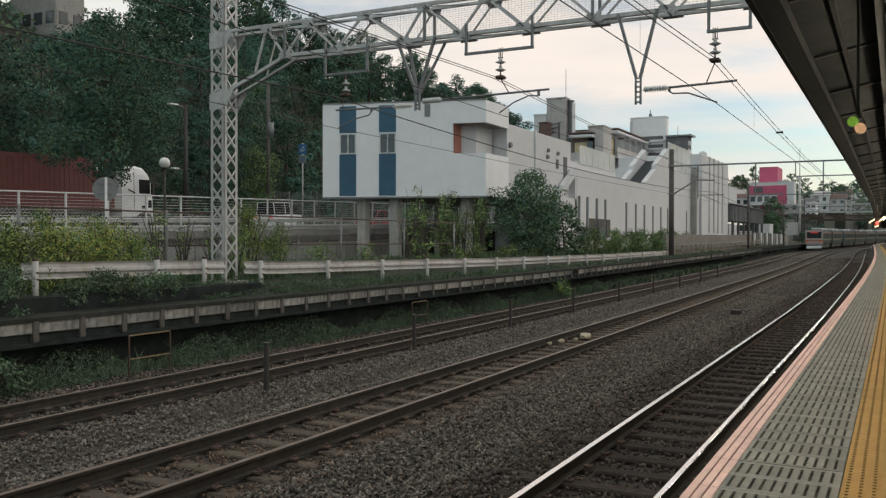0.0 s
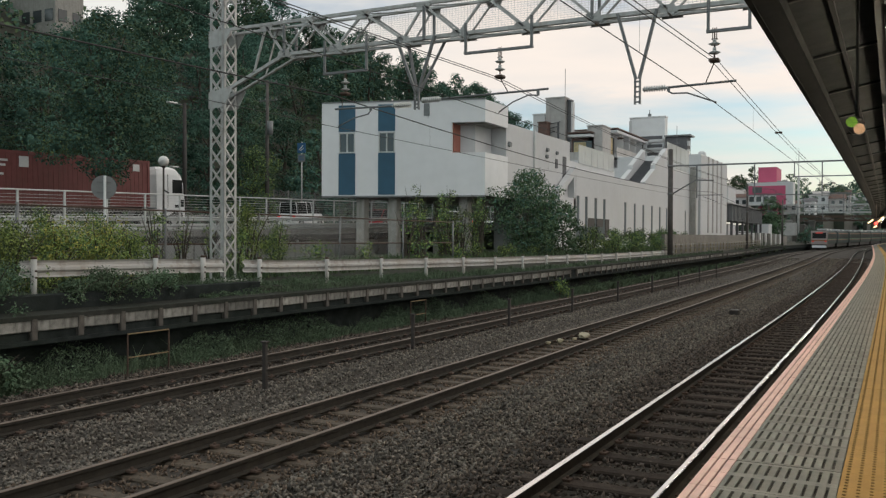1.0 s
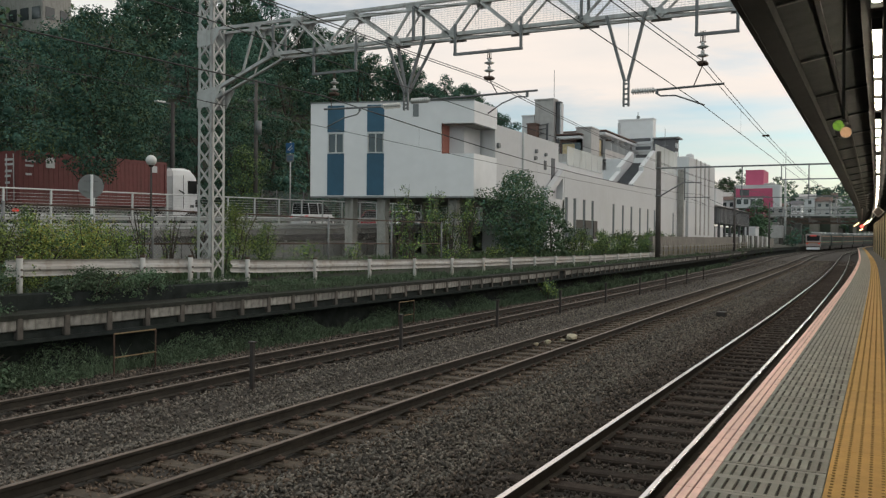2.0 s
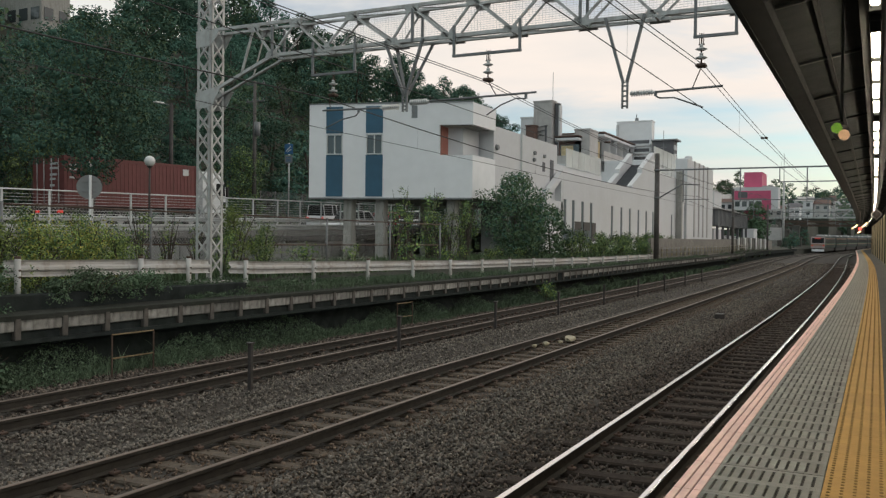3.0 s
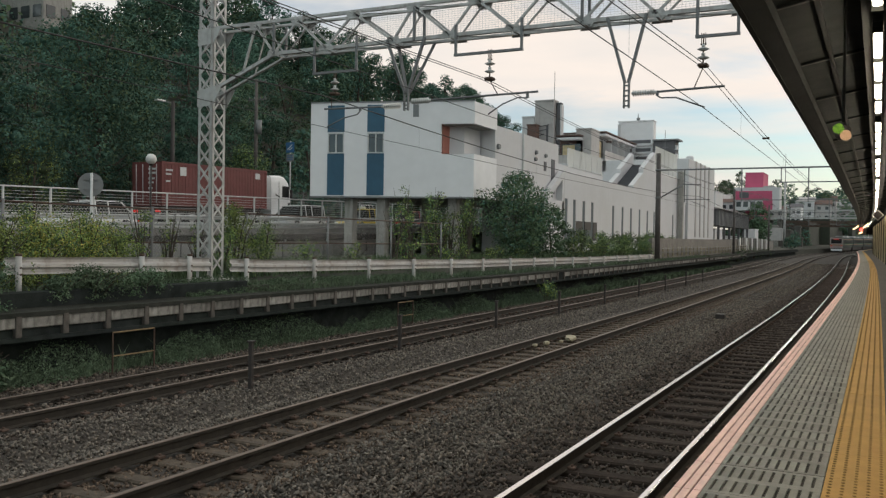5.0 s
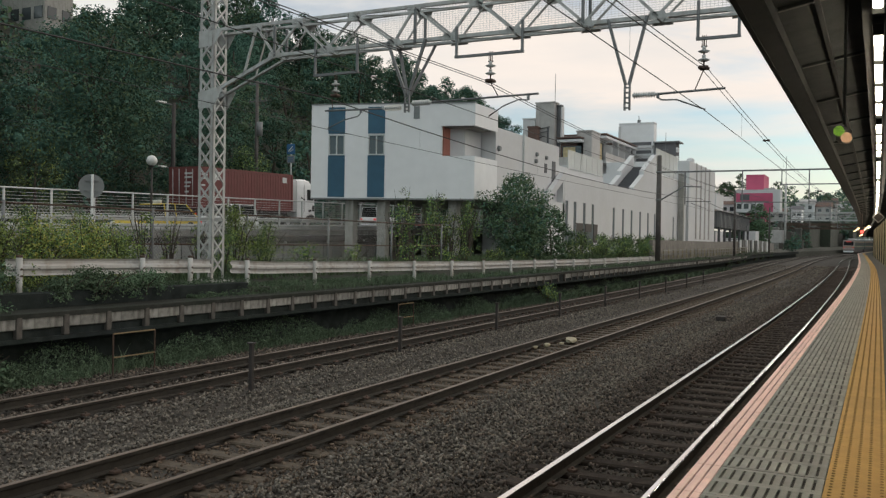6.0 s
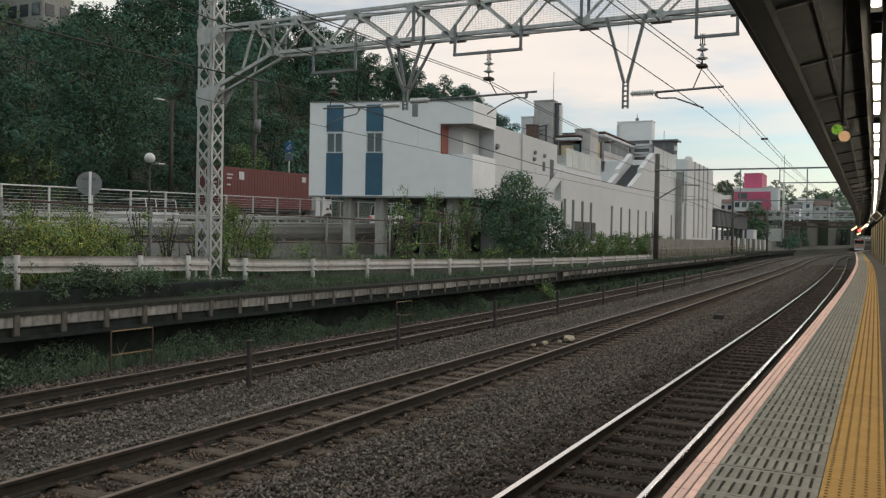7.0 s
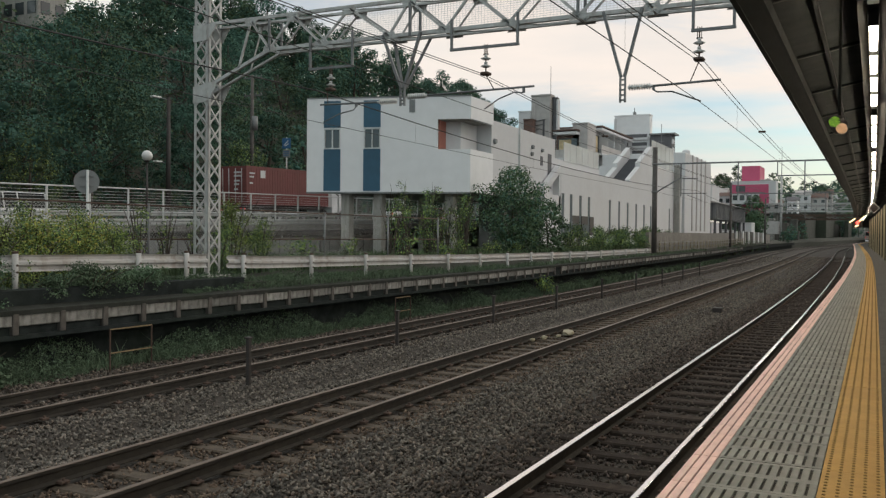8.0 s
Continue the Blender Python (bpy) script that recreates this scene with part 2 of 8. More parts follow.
def foliage(name, base, second, piece=0.22, tone=(0.6, 1.25), hue=(0.478, 0.512)):
    m = material(name, base, 0.85, var=0.25, scale=0.9, second=second, big=0.8, bump=0, piece=piece, spec=0.08)
    b = m.node_tree.nodes["Principled BSDF"]
    # each plant has its own tone
    nt = m.node_tree
    info, hs = nt.nodes.new("ShaderNodeObjectInfo"), nt.nodes.new("ShaderNodeHueSaturation")
    for key, lo, hi in (("Value", *tone), ("Hue", *hue)):
        mr = nt.nodes.new("ShaderNodeMapRange")
        mr.inputs["To Min"].default_value, mr.inputs["To Max"].default_value = lo, hi
        nt.links.new(info.outputs["Random"], mr.inputs["Value"])
        nt.links.new(mr.outputs[0], hs.inputs[key])
    nt.links.new(b.inputs["Base Color"].links[0].from_socket, hs.inputs["Color"])
    nt.links.new(hs.outputs[0], b.inputs["Base Color"])
    return m


# Base lifted and pushed to blue: haze over the wooded hill is in it.
M["leaf_dark"] = foliage("dark green leaves tinted for haze", (0.074, 0.150, 0.122), (0.094, 0.160, 0.112))
M["leaf_mid"] = foliage("green leaves", (0.088, 0.146, 0.090), (0.110, 0.155, 0.084))
M["leaf_light"] = foliage("light green leaves", (0.22, 0.31, 0.10), (0.27, 0.32, 0.09), 0.3, (0.9, 1.2), (0.485, 0.505))
M["leaf_yellow"] = foliage("yellow green leaves", (0.36, 0.34, 0.09), (0.29, 0.31, 0.08), 0.3, (0.9, 1.25), (0.485, 0.5))
M["leaf_olive"] = foliage("olive leaves", (0.092, 0.142, 0.078), (0.112, 0.145, 0.070))
# Paler, bluer base: haze is mixed into the weed colour.
M["weed"] = foliage("weeds", (0.110, 0.155, 0.100), (0.086, 0.126, 0.084), 0.3, (0.9, 1.15))


# ---------------------------------------------------------------- mesh helpers
def link_mesh(name, bm, mats, parent=None, label="", smooth=False):
    me = bpy.data.meshes.new(name)
    bm.to_mesh(me)
    bm.free()
    for m in (mats if isinstance(mats, (list, tuple)) else [mats]):
        me.materials.append(m)
    if smooth:
        me.polygons.foreach_set("use_smooth", [True] * len(me.polygons))
    ob = new(name, me)
    if parent is not None:
        ob.parent = parent
    if label:
        ob["label"] = label
    return ob


def part(name, bm, mat, parent, label="", smooth=False):
    return link_mesh(name, bm, mat, parent, label, smooth)


def raw(name, verts, faces, mats, parent=None, idx=None, smooth=False):
    me = bpy.data.meshes.new(name)
    me.from_pydata([tuple(v) for v in verts], [], [tuple(f) for f in faces])
    for m in (mats if isinstance(mats, (list, tuple)) else [mats]):
        me.materials.append(m)
    if idx is not None:
        me.polygons.foreach_set("material_index", list(idx))
    if smooth:
        me.polygons.foreach_set("use_smooth", [True] * len(me.polygons))
    me.update()
    ob = new(name, me)
    if parent is not None:
        ob.parent = parent
    return ob


def bulk(name, verts, tris, mats, parent=None, idx=None):
    """A mesh from numpy arrays of points and triangles."""
    me = bpy.data.meshes.new(name)
    nv, nf = len(verts), len(tris)
    me.vertices.add(nv)
    me.vertices.foreach_set("co", np.asarray(verts, np.float32).ravel())
    me.loops.add(nf * 3)
    me.loops.foreach_set("vertex_index", np.asarray(tris, np.int32).ravel())
    me.polygons.add(nf)
    me.polygons.foreach_set("loop_start", np.arange(nf, dtype=np.int32) * 3)
    me.polygons.foreach_set("loop_total", np.full(nf, 3, np.int32))
    for m in (mats if isinstance(mats, (list, tuple)) else [mats]):
        me.materials.append(m)
    if idx is not None:
        me.polygons.foreach_set("material_index", np.asarray(idx, np.int32))
    me.update(calc_edges=True)
    ob = new(name, me)
    if parent is not None:
        ob.parent = parent
    return ob


def empty(name, m=None):
    e = new(name)
    e.empty_display_size = 0.2
    if m is not None:
        e.matrix_world = m
    return e


def box(bm, lo, hi, mi=0, bevel=0.0, m=None):
    c = [(a + b) / 2 for a, b in zip(lo, hi)]
    s = [abs(b - a) for a, b in zip(lo, hi)]
    g = bmesh.ops.create_cube(bm, size=1.0, matrix=Matrix.Translation(c) @ Matrix.Diagonal((*s, 1)))
    vs = g["verts"]
    fs = {f for v in vs for f in v.link_faces}
    if bevel:
        es = {e for v in vs for e in v.link_edges}
        r = bmesh.ops.bevel(bm, geom=list(es), offset=bevel, segments=1, affect="EDGES")
        fs = set(r["faces"]) | {f for f in fs if f.is_valid}
        vs = list({v for f in fs for v in f.verts})
    for f in fs:
        f.material_index = mi
    if m is not None:
        bmesh.ops.transform(bm, matrix=m, verts=list(vs))
    return vs


def bar(bm, a, b, w, h=None, mi=0, up=(0, 0, 1)):
    """A square bar from a to b, w across and h deep."""
    a, b = Vector(a), Vector(b)
    h = h or w
    d = (b - a)
    n = d.length
    d.normalize()
    u = Vector(up)
    if abs(d.dot(u)) > 0.98:
        u = Vector((0, 1, 0))
    s = d.cross(u).normalized()
    u = s.cross(d)
    m = Matrix((s, d, u)).transposed().to_4x4()
    m.translation = a
    return box(bm, (-w / 2, 0, -h / 2), (w / 2, n, h / 2), mi, m=m)


def angle_bar(bm, a, b, w, t=0.008, mi=0, up=(0, 0, 1), flip=1):
    """An L-shaped steel angle from a to b."""
    a, b = Vector(a), Vector(b)
    d = (b - a)
    n = d.length
    d.normalize()
    u = Vector(up)
    if abs(d.dot(u)) > 0.98:
        u = Vector((0, 1, 0))
    s = d.cross(u).normalized() * flip
    u = s.cross(d) * flip
    m = Matrix((s, d, u)).transposed().to_4x4()
    m.translation = a
    box(bm, (0, 0, 0), (w, n, t), mi, m=m)
    box(bm, (0, 0, t), (t, n, w), mi, m=m)


def rod(bm, a, b, r, seg=8, r2=None, mi=0, caps=True):
    a, b = Vector(a), Vector(b)
    d = b - a
    m = Matrix.Translation((a + b) / 2) @ d.to_track_quat("Z", "Y").to_matrix().to_4x4()
    g = bmesh.ops.create_cone(bm, cap_ends=caps, segments=seg, radius1=r, radius2=r if r2 is None else r2, depth=d.length, matrix=m)
    for v in g["verts"]:
        for f in v.link_faces:
            f.material_index = mi
            f.smooth = len(f.verts) == 4
    return g["verts"]


def ball(bm, c, r, seg=12, rings=8, scale=(1, 1, 1), mi=0):
    g = bmesh.ops.create_uvsphere(bm, u_segments=seg, v_segments=rings, radius=r, matrix=Matrix.Translation(c) @ Matrix.Diagonal((*scale, 1)))
    for v in g["verts"]:
        for f in v.link_faces:
            f.material_index, f.smooth = mi, True


def loft(bm, sections):
    """Join rings of equal length."""
    rings = [[bm.verts.new(p) for p in sec] for sec in sections]
    n = len(rings[0])
    for a, b in zip(rings, rings[1:]):
        for i in range(n):
            j = (i + 1) % n
            bm.faces.new((a[i], a[j], b[j], b[i]))
    bm.faces.new(list(reversed(rings[0])))
    bm.faces.new(rings[-1])
    bmesh.ops.recalc_face_normals(bm, faces=bm.faces)


# ---------------------------------------------------------------- the line of the tracks
GRADE, GRADE_FROM = 0.0053, 32.0
STEP = 1.0
_s = np.arange(-60, 700, STEP)
_k = np.interp(_s, [0, 4, 20, 40, 60, 80, 88, 100, 120, 138, 145, 200, 215], [0, -0.00023, -0.00014, -0.000307, -0.000407, -0.000178, -0.000297, 0.000149, -0.00027, 0.0, 0.0012, 0.0016, 0.0007])
_th = np.cumsum(_k) * STEP
_x = np.cumsum(np.sin(_th)) * STEP
_y = np.cumsum(np.cos(_th)) * STEP
_i0 = 60
_x, _y = _x - _x[_i0], _y - _y[_i0]
_z = np.interp(_s, [30, 60, 90, 120, 160, 220, 320, 700], [0.0, 0.108, 0.199, 0.417, 0.434, 0.727, 1.526, 3.5])


def spread(s, off):
    """The two further tracks draw slightly away from the near one along the curve."""
    if not -12.3 < off < -4.2:
        return 0.0
    side = float(np.interp(off, [-12.3, -11.3, -9.0, -8.0, -5.4, -4.2], [0, 1, 1, 0.72, 0.72, 0]))
    return -0.28 * side * float(np.interp(s, [8, 30], [0, 1]))


def on(s, off, z=0.0):
    """The point s metres along the line, off metres to its right, z above the rail tops."""
    th = np.interp(s, _s, _th)
    off += spread(s, off)
    return Vector((float(np.interp(s, _s, _x) + off * math.cos(th)), float(np.interp(s, _s, _y) - off * math.sin(th)), float(z + np.interp(s, _s, _z))))


def heading(s):
    return float(np.interp(s, _s, _th))


def frame_at(s, off, z=0.0):
    """A pose at on(s, off, z): its y axis runs along the line."""
    return Matrix.Translation(on(s, off, z)) @ Matrix.Rotation(-heading(s), 4, "Z") @ Matrix.Rotation(math.atan(GRADE if s > GRADE_FROM else 0), 4, "X")


def sweep(name, profile, stations, mats, parent=None, closed=True, idx=None, cap=True, smooth=False):
    """Carry a profile of (off, z) along the line through the stations."""
    n = len(profile)
    verts = [on(s, o, z) for s in stations for o, z in profile]
    faces, fi = [], []
    m = n if closed else n - 1
    for a in range(len(stations) - 1):
        for k in range(m):
            j = (k + 1) % n
            faces.append((a * n + k, a * n + j, (a + 1) * n + j, (a + 1) * n + k))
            fi.append(idx[k] if idx else 0)
    if closed and cap:
        faces.append(tuple(range(n - 1, -1, -1)))
        faces.append(tuple(range((len(stations) - 1) * n, len(stations) * n)))
        fi += [0, 0]
    return raw(name, verts, faces, mats, parent, fi, smooth)


XN, XM, XF = -2.445, -6.549, -10.268
GAUGE = 1.067
EDGE = -0.926
PLAT = 1.047
BANK = 1.27
NEAR = [-30 + 2 * i for i in range(60)] + [90 + 4 * i for i in range(40)] + [250 + 10 * i for i in range(40)]


# ---------------------------------------------------------------- ground
def smooth01(a, b, v):
    u = min(1, max(0, (v - a) / (b - a)))
    return u * u * (3 - 2 * u)


def road_z(s):
    return 2.75 + 0.02 * max(-40, min(s - 30, 45))


def bank_drop(s):
    """The verge along the guard rail sinks to the level of the old platform further on."""
    return float(np.interp(s, [9, 15, 17, 30, 45, 62], [0.0, 0.06, 0.15, 0.30, 0.42, 0.45]))


def ground_z(s, off):
    base = float(np.interp(s, _s, _z))
    if off > -13.2:
        return base - 0.42
    if off > -27.4:
        return base + BANK - bank_drop(s) * (1 - smooth01(14.2, 15.2, -off)) + 0.1 * noise.noise(Vector((s * 0.3, off * 0.5, 3)))
    if off > -44:
        return base + BANK
    hill = 24.5 - 17 * smooth01(178, 225, s)
    rise = hill * smooth01(45, 88, -off)
    return road_z(s) - 0.3 + rise + 2.0 * noise.noise(Vector((s * 0.02, off * 0.03, 0))) * smooth01(48, 78, -off)


def build_ground():
    offs = [-2200, -900, -420, -260, -190, -150, -125, -110, -100, -92, -84, -76, -69, -62, -56, -52, -48, -44.1, -43.9, -36, -27.5, -27.3, -22, -17.5, -15,
            -13.9, -13.5, -13.25, -13.15, -11, -8, -5, -2, 1, 6, 12, 30, 90, 300, 1500]
    st = [-600, -200] + [-60 + 6 * i for i in range(60)] + [320 + 20 * i for i in range(19)]
    verts, faces = [], []
    for s in st:
        for o in offs:
            p = on(max(min(s, 690), -59), o)
            if s < -59:
                p.y += s + 59
            verts.append((p.x, p.y, ground_z(max(s, -60), o)))
    last = len(st)
    for o in offs:
        p = on(690, o)
        verts.append((p.x, p.y + 3500, ground_z(690, o)))
    n = len(offs)
    for a in range(last):
        for k in range(n - 1):
            faces.append((a * n + k, a * n + k + 1, (a + 1) * n + k + 1, (a + 1) * n + k))
    ob = raw("ground", verts, faces, M["soil"])
    tagged(ob, "dark soil ground with a wooded hillside", "ground", kind="structure")


build_ground()


# ---------------------------------------------------------------- tracks
RAIL = [(-0.064, -0.153), (0.064, -0.153), (0.064, -0.142), (0.012, -0.125), (0.009, -0.05), (0.032, -0.038), (0.0325, -0.006), (0.022, 0.0),
        (-0.022, 0.0), (-0.0325, -0.006), (-0.032, -0.038), (-0.009, -0.05), (-0.012, -0.125), (-0.064, -0.142)]


def sleeper_mesh(name, mat, w, length, h):
    bm = bmesh.new()
    box(bm, (-length / 2, -w / 2, -h), (length / 2, w / 2, 0), bevel=0.02)
    for v in bm.verts:
        if v.co.z > -0.01 and abs(v.co.x) < 0.3:
            v.co.z -= 0.02
    me = bpy.data.meshes.new(name)
    bm.to_mesh(me)
    bm.free()
    me.materials.append(mat)
    return me


def clip_geo(bm, s, off, side):
    m = frame_at(s, off, -0.155)
    box(bm, (0.05 * side - 0.045, -0.05, 0.0), (0.05 * side + 0.045, 0.05, 0.03), 0, 0.006, m @ Matrix.Translation((0.045 * side, 0, 0)))
    rod(bm, m @ Vector((0.10 * side, 0, 0.0)), m @ Vector((0.10 * side, 0, 0.055)), 0.016, 6)


def build_track(name, label, centre, top_mat, sleeper_mat, sunk):
    tr = empty(name)
    tagged(tr, label, "railway track", kind="structure")
    prof_idx = [0] * len(RAIL)
    for k in (6, 7, 8):
        prof_idx[k] = 1
    st = [-20 + 2 * i for i in range(56)] + [92 + 4 * i for i in range(60)]
    for sd in (-1, 1):
        o = centre + sd * (GAUGE / 2 + 0.0325)
        sweep("rail", [(o + a, z) for a, z in RAIL], st, [M["rail_side"], top_mat], tr, idx=prof_idx)
    me = sleeper_mesh("sleeper", sleeper_mat, 0.22, 2.0, 0.17)
    clips = bmesh.new()
    rnd = random.Random(len(name))
    for i in range(168):
        s = -9.66 + i * 0.62
        ob = new("sleeper", me)
        ob.parent = tr
        ob.matrix_basis = frame_at(s, centre + rnd.uniform(-0.015, 0.015), -0.155 - sunk) @ Matrix.Rotation(rnd.uniform(-0.008, 0.008), 4, "Z")
        if 3 < s < 46:
            for sd in (-1, 1):
                for side in (-1, 1):
                    clip_geo(clips, s, centre + sd * (GAUGE / 2 + 0.0325), side)
    tagged(link_mesh("rail_clips", clips, M["rust"], tr), kind="stuff")
    return tr


build_track("near_track", "near railway track with polished rails on dark sleepers", XN, M["rail_top"], M["sleeper_dark"], 0)
build_track("middle_track", "railway track with rusty rails on brown concrete sleepers", XM, M["rail_dull"], M["sleeper_pc"], 0.02)
build_track("far_track", "railway track with rusty rails beside the old platform", XF, M["rail_dull"], M["sleeper_dark"], 0.05)


def bed_height(off):
    """Top of the ballast across the line: full between the rails, shouldered outside."""
    d = min(abs(off - c) for c in (XN, XM, XF))
    z = -0.185 if d < 1.25 else -0.185 - 0.11 * smooth01(1.25, 1.9, d)
    if off < XF - 1.25:
        z = -0.185 - 0.03 * smooth01(11.6, 12.4, -off)
    if abs(off - (XN + XM) / 2) < 1.3:
        z += 0.10 * (1 - abs(off - (XN + XM) / 2) / 1.3)
    return z


def build_bed():
    offs = [-13.2 + 0.2 * i for i in range(63)]
    st = [-20 + 1.0 * i for i in range(100)] + [80 + 4 * i for i in range(60)]
    verts, faces = [], []
    for s in st:
        for o in offs:
            verts.append(on(s, o, bed_height(o) + 0.006 * noise.noise(Vector((s * 0.9, o * 1.3, 0))) - 0.028))
    n = len(offs)
    for a in range(len(st) - 1):
        for k in range(n - 1):
            faces.append((a * n + k, a * n + k + 1, (a + 1) * n + k + 1, (a + 1) * n + k))
    tagged(raw("ballast_bed", verts, faces, M["bed"], smooth=True), "brown grey ballast bed under the tracks", "ballast", kind="structure")


build_bed()


def scatter_stones(name, label, mat, count, pick, size, seed):
    """Loose angular stones lying on the bed. pick(rng, n) gives stations and offsets."""
    rng = np.random.default_rng(seed)
    s, off = pick(rng, count)
    n = len(s)
    th, x0, y0, z0 = (np.interp(s, _s, t) for t in (_th, _x, _y, _z))
    bh = np.array([bed_height(o) for o in np.linspace(-14, 0, 1401)])
    z = np.interp(off, np.linspace(-14, 0, 1401), bh) + z0
    r = size * rng.uniform(0.5, 1.4, n) * (1 + np.clip(s - 35, 0, 80) * 0.012)
    base = np.array([(1, 0, 0), (0, 1, 0), (-1, 0, 0), (0, -1, 0), (0, 0, 1), (0, 0, -1)], float)
    tris = np.array([(0, 1, 4), (1, 2, 4), (2, 3, 4), (3, 0, 4), (1, 0, 5), (2, 1, 5), (3, 2, 5), (0, 3, 5)])
    v = base[None] * rng.uniform(0.5, 1.1, (n, 6, 1)) + rng.normal(0, 0.16, (n, 6, 3))
    v *= np.stack([r * 1.3, r * 0.9, r * 0.65], 1)[:, None]
    q = rng.normal(size=(n, 4))
    q /= np.linalg.norm(q, axis=1)[:, None]
    a, b, c, d = q.T
    R = np.stack([1 - 2 * (c * c + d * d), 2 * (b * c - d * a), 2 * (b * d + c * a), 2 * (b * c + d * a), 1 - 2 * (b * b + d * d), 2 * (c * d - b * a),
                  2 * (b * d - c * a), 2 * (c * d + b * a), 1 - 2 * (b * b + c * c)], 1).reshape(n, 3, 3)
    v = np.einsum("nij,nkj->nki", R, v)
    pos = np.stack([x0 + off * np.cos(th), y0 - off * np.sin(th), z - 0.012 + r * rng.uniform(-0.2, 0.7, n)], 1)
    v += pos[:, None]
    t = tris[None] + (np.arange(n) * 6)[:, None, None]
    tagged(bulk(name, v.reshape(-1, 3), t.reshape(-1, 3), mat), label, "ballast", kind="stuff")


def clear_of_rails(s, off):
    ok = np.ones(len(s), bool)
    for c in (XN, XM, XF):
        for sd in (-1, 1):
            ok &= np.abs(off - c - sd * (GAUGE / 2 + 0.03)) > 0.085
    return ok


def on_sleeper(s, off):
    d = np.min([np.abs(off - c) for c in (XN, XM, XF)], axis=0)
    ph = np.mod(s - 1.5 + 0.31, 0.62) - 0.31
    return (d < 1.0) & (np.abs(ph) < 0.10)


def pick_band(lo, hi, keep_sleeper=0.22):
    def go(rng, n):
        # density falls with distance along the line
        u = rng.uniform(0, 1, n)
        s = 2.0 * (55 / 2.0) ** u * 1.0
        s = np.where(rng.uniform(0, 1, n) < 0.5, s, rng.uniform(2, 40, n))
        s = np.where(rng.uniform(0, 1, n) < 0.07, rng.uniform(45, 110, n), s)
        off = rng.uniform(lo, hi, n)
        ok = clear_of_rails(s, off) & (~on_sleeper(s, off) | (rng.uniform(0, 1, n) < keep_sleeper))
        ok &= s > 0.66 * np.abs(off)
        return s[ok], off[ok]
    return go


# ---------------------------------------------------------------- platform
def build_platform():
    p = empty("platform")
    tagged(p, "station platform with pink, grey and yellow paving strips", "platform", kind="structure")
    st = [-12 + 2 * i for i in range(60)] + [108 + 3 * i for i in range(40)]
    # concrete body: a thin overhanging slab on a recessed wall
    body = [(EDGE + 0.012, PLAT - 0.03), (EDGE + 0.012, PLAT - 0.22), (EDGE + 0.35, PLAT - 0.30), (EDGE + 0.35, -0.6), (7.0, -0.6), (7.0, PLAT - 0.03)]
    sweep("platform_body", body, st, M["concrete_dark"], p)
    sweep("asphalt_strip", [(0.062, PLAT - 0.03), (0.062, PLAT - 0.004), (7.0, PLAT - 0.004), (7.0, PLAT - 0.03)], st, M["asphalt_platform"], p)
    return p


platform = build_platform()


def strip_far(name, lo, hi, mat, s0=58):
    st = [s0 + 2 * i for i in range(25)] + [108 + 3 * i for i in range(40)]
    sweep(name, [(lo, PLAT - 0.028), (lo, PLAT), (hi, PLAT), (hi, PLAT - 0.028)], st, mat, platform)


# ---------------------------------------------------------------- canopy
def build_canopy():
    c = empty("platform_canopy")
    tagged(c, "dark steel platform canopy with corrugated underside", "canopy", kind="structure")
    st = [-10 + 2 * i for i in range(60)] + [110 + 4 * i for i in range(28)]
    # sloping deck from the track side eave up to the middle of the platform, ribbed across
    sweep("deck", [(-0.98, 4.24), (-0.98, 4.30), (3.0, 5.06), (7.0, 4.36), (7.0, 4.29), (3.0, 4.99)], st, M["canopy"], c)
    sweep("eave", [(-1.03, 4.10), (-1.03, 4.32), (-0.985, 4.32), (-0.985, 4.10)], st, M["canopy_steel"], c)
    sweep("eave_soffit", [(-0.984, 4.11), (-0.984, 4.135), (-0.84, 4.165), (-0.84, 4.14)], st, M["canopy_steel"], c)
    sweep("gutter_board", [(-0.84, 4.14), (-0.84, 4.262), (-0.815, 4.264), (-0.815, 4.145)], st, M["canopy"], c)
    # cross beams: a web, its lower flange coloured slightly paler for the light on it
    for k in range(44):
        s = 0.15 + k * 2.5
        bm = bmesh.new()
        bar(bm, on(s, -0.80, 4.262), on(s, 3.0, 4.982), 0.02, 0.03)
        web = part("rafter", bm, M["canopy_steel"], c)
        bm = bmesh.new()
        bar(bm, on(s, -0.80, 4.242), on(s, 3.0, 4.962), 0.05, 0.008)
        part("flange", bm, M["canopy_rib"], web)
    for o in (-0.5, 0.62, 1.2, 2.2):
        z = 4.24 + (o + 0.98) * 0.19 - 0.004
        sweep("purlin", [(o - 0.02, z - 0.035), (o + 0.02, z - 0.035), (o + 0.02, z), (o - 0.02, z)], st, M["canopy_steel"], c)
    return c


build_canopy()


# ---------------------------------------------------------------- plants
LEAF = np.array([(-0.5, 0, 0), (0, -0.28, 0.06), (0.5, 0, 0), (0, 0.28, 0.06)])


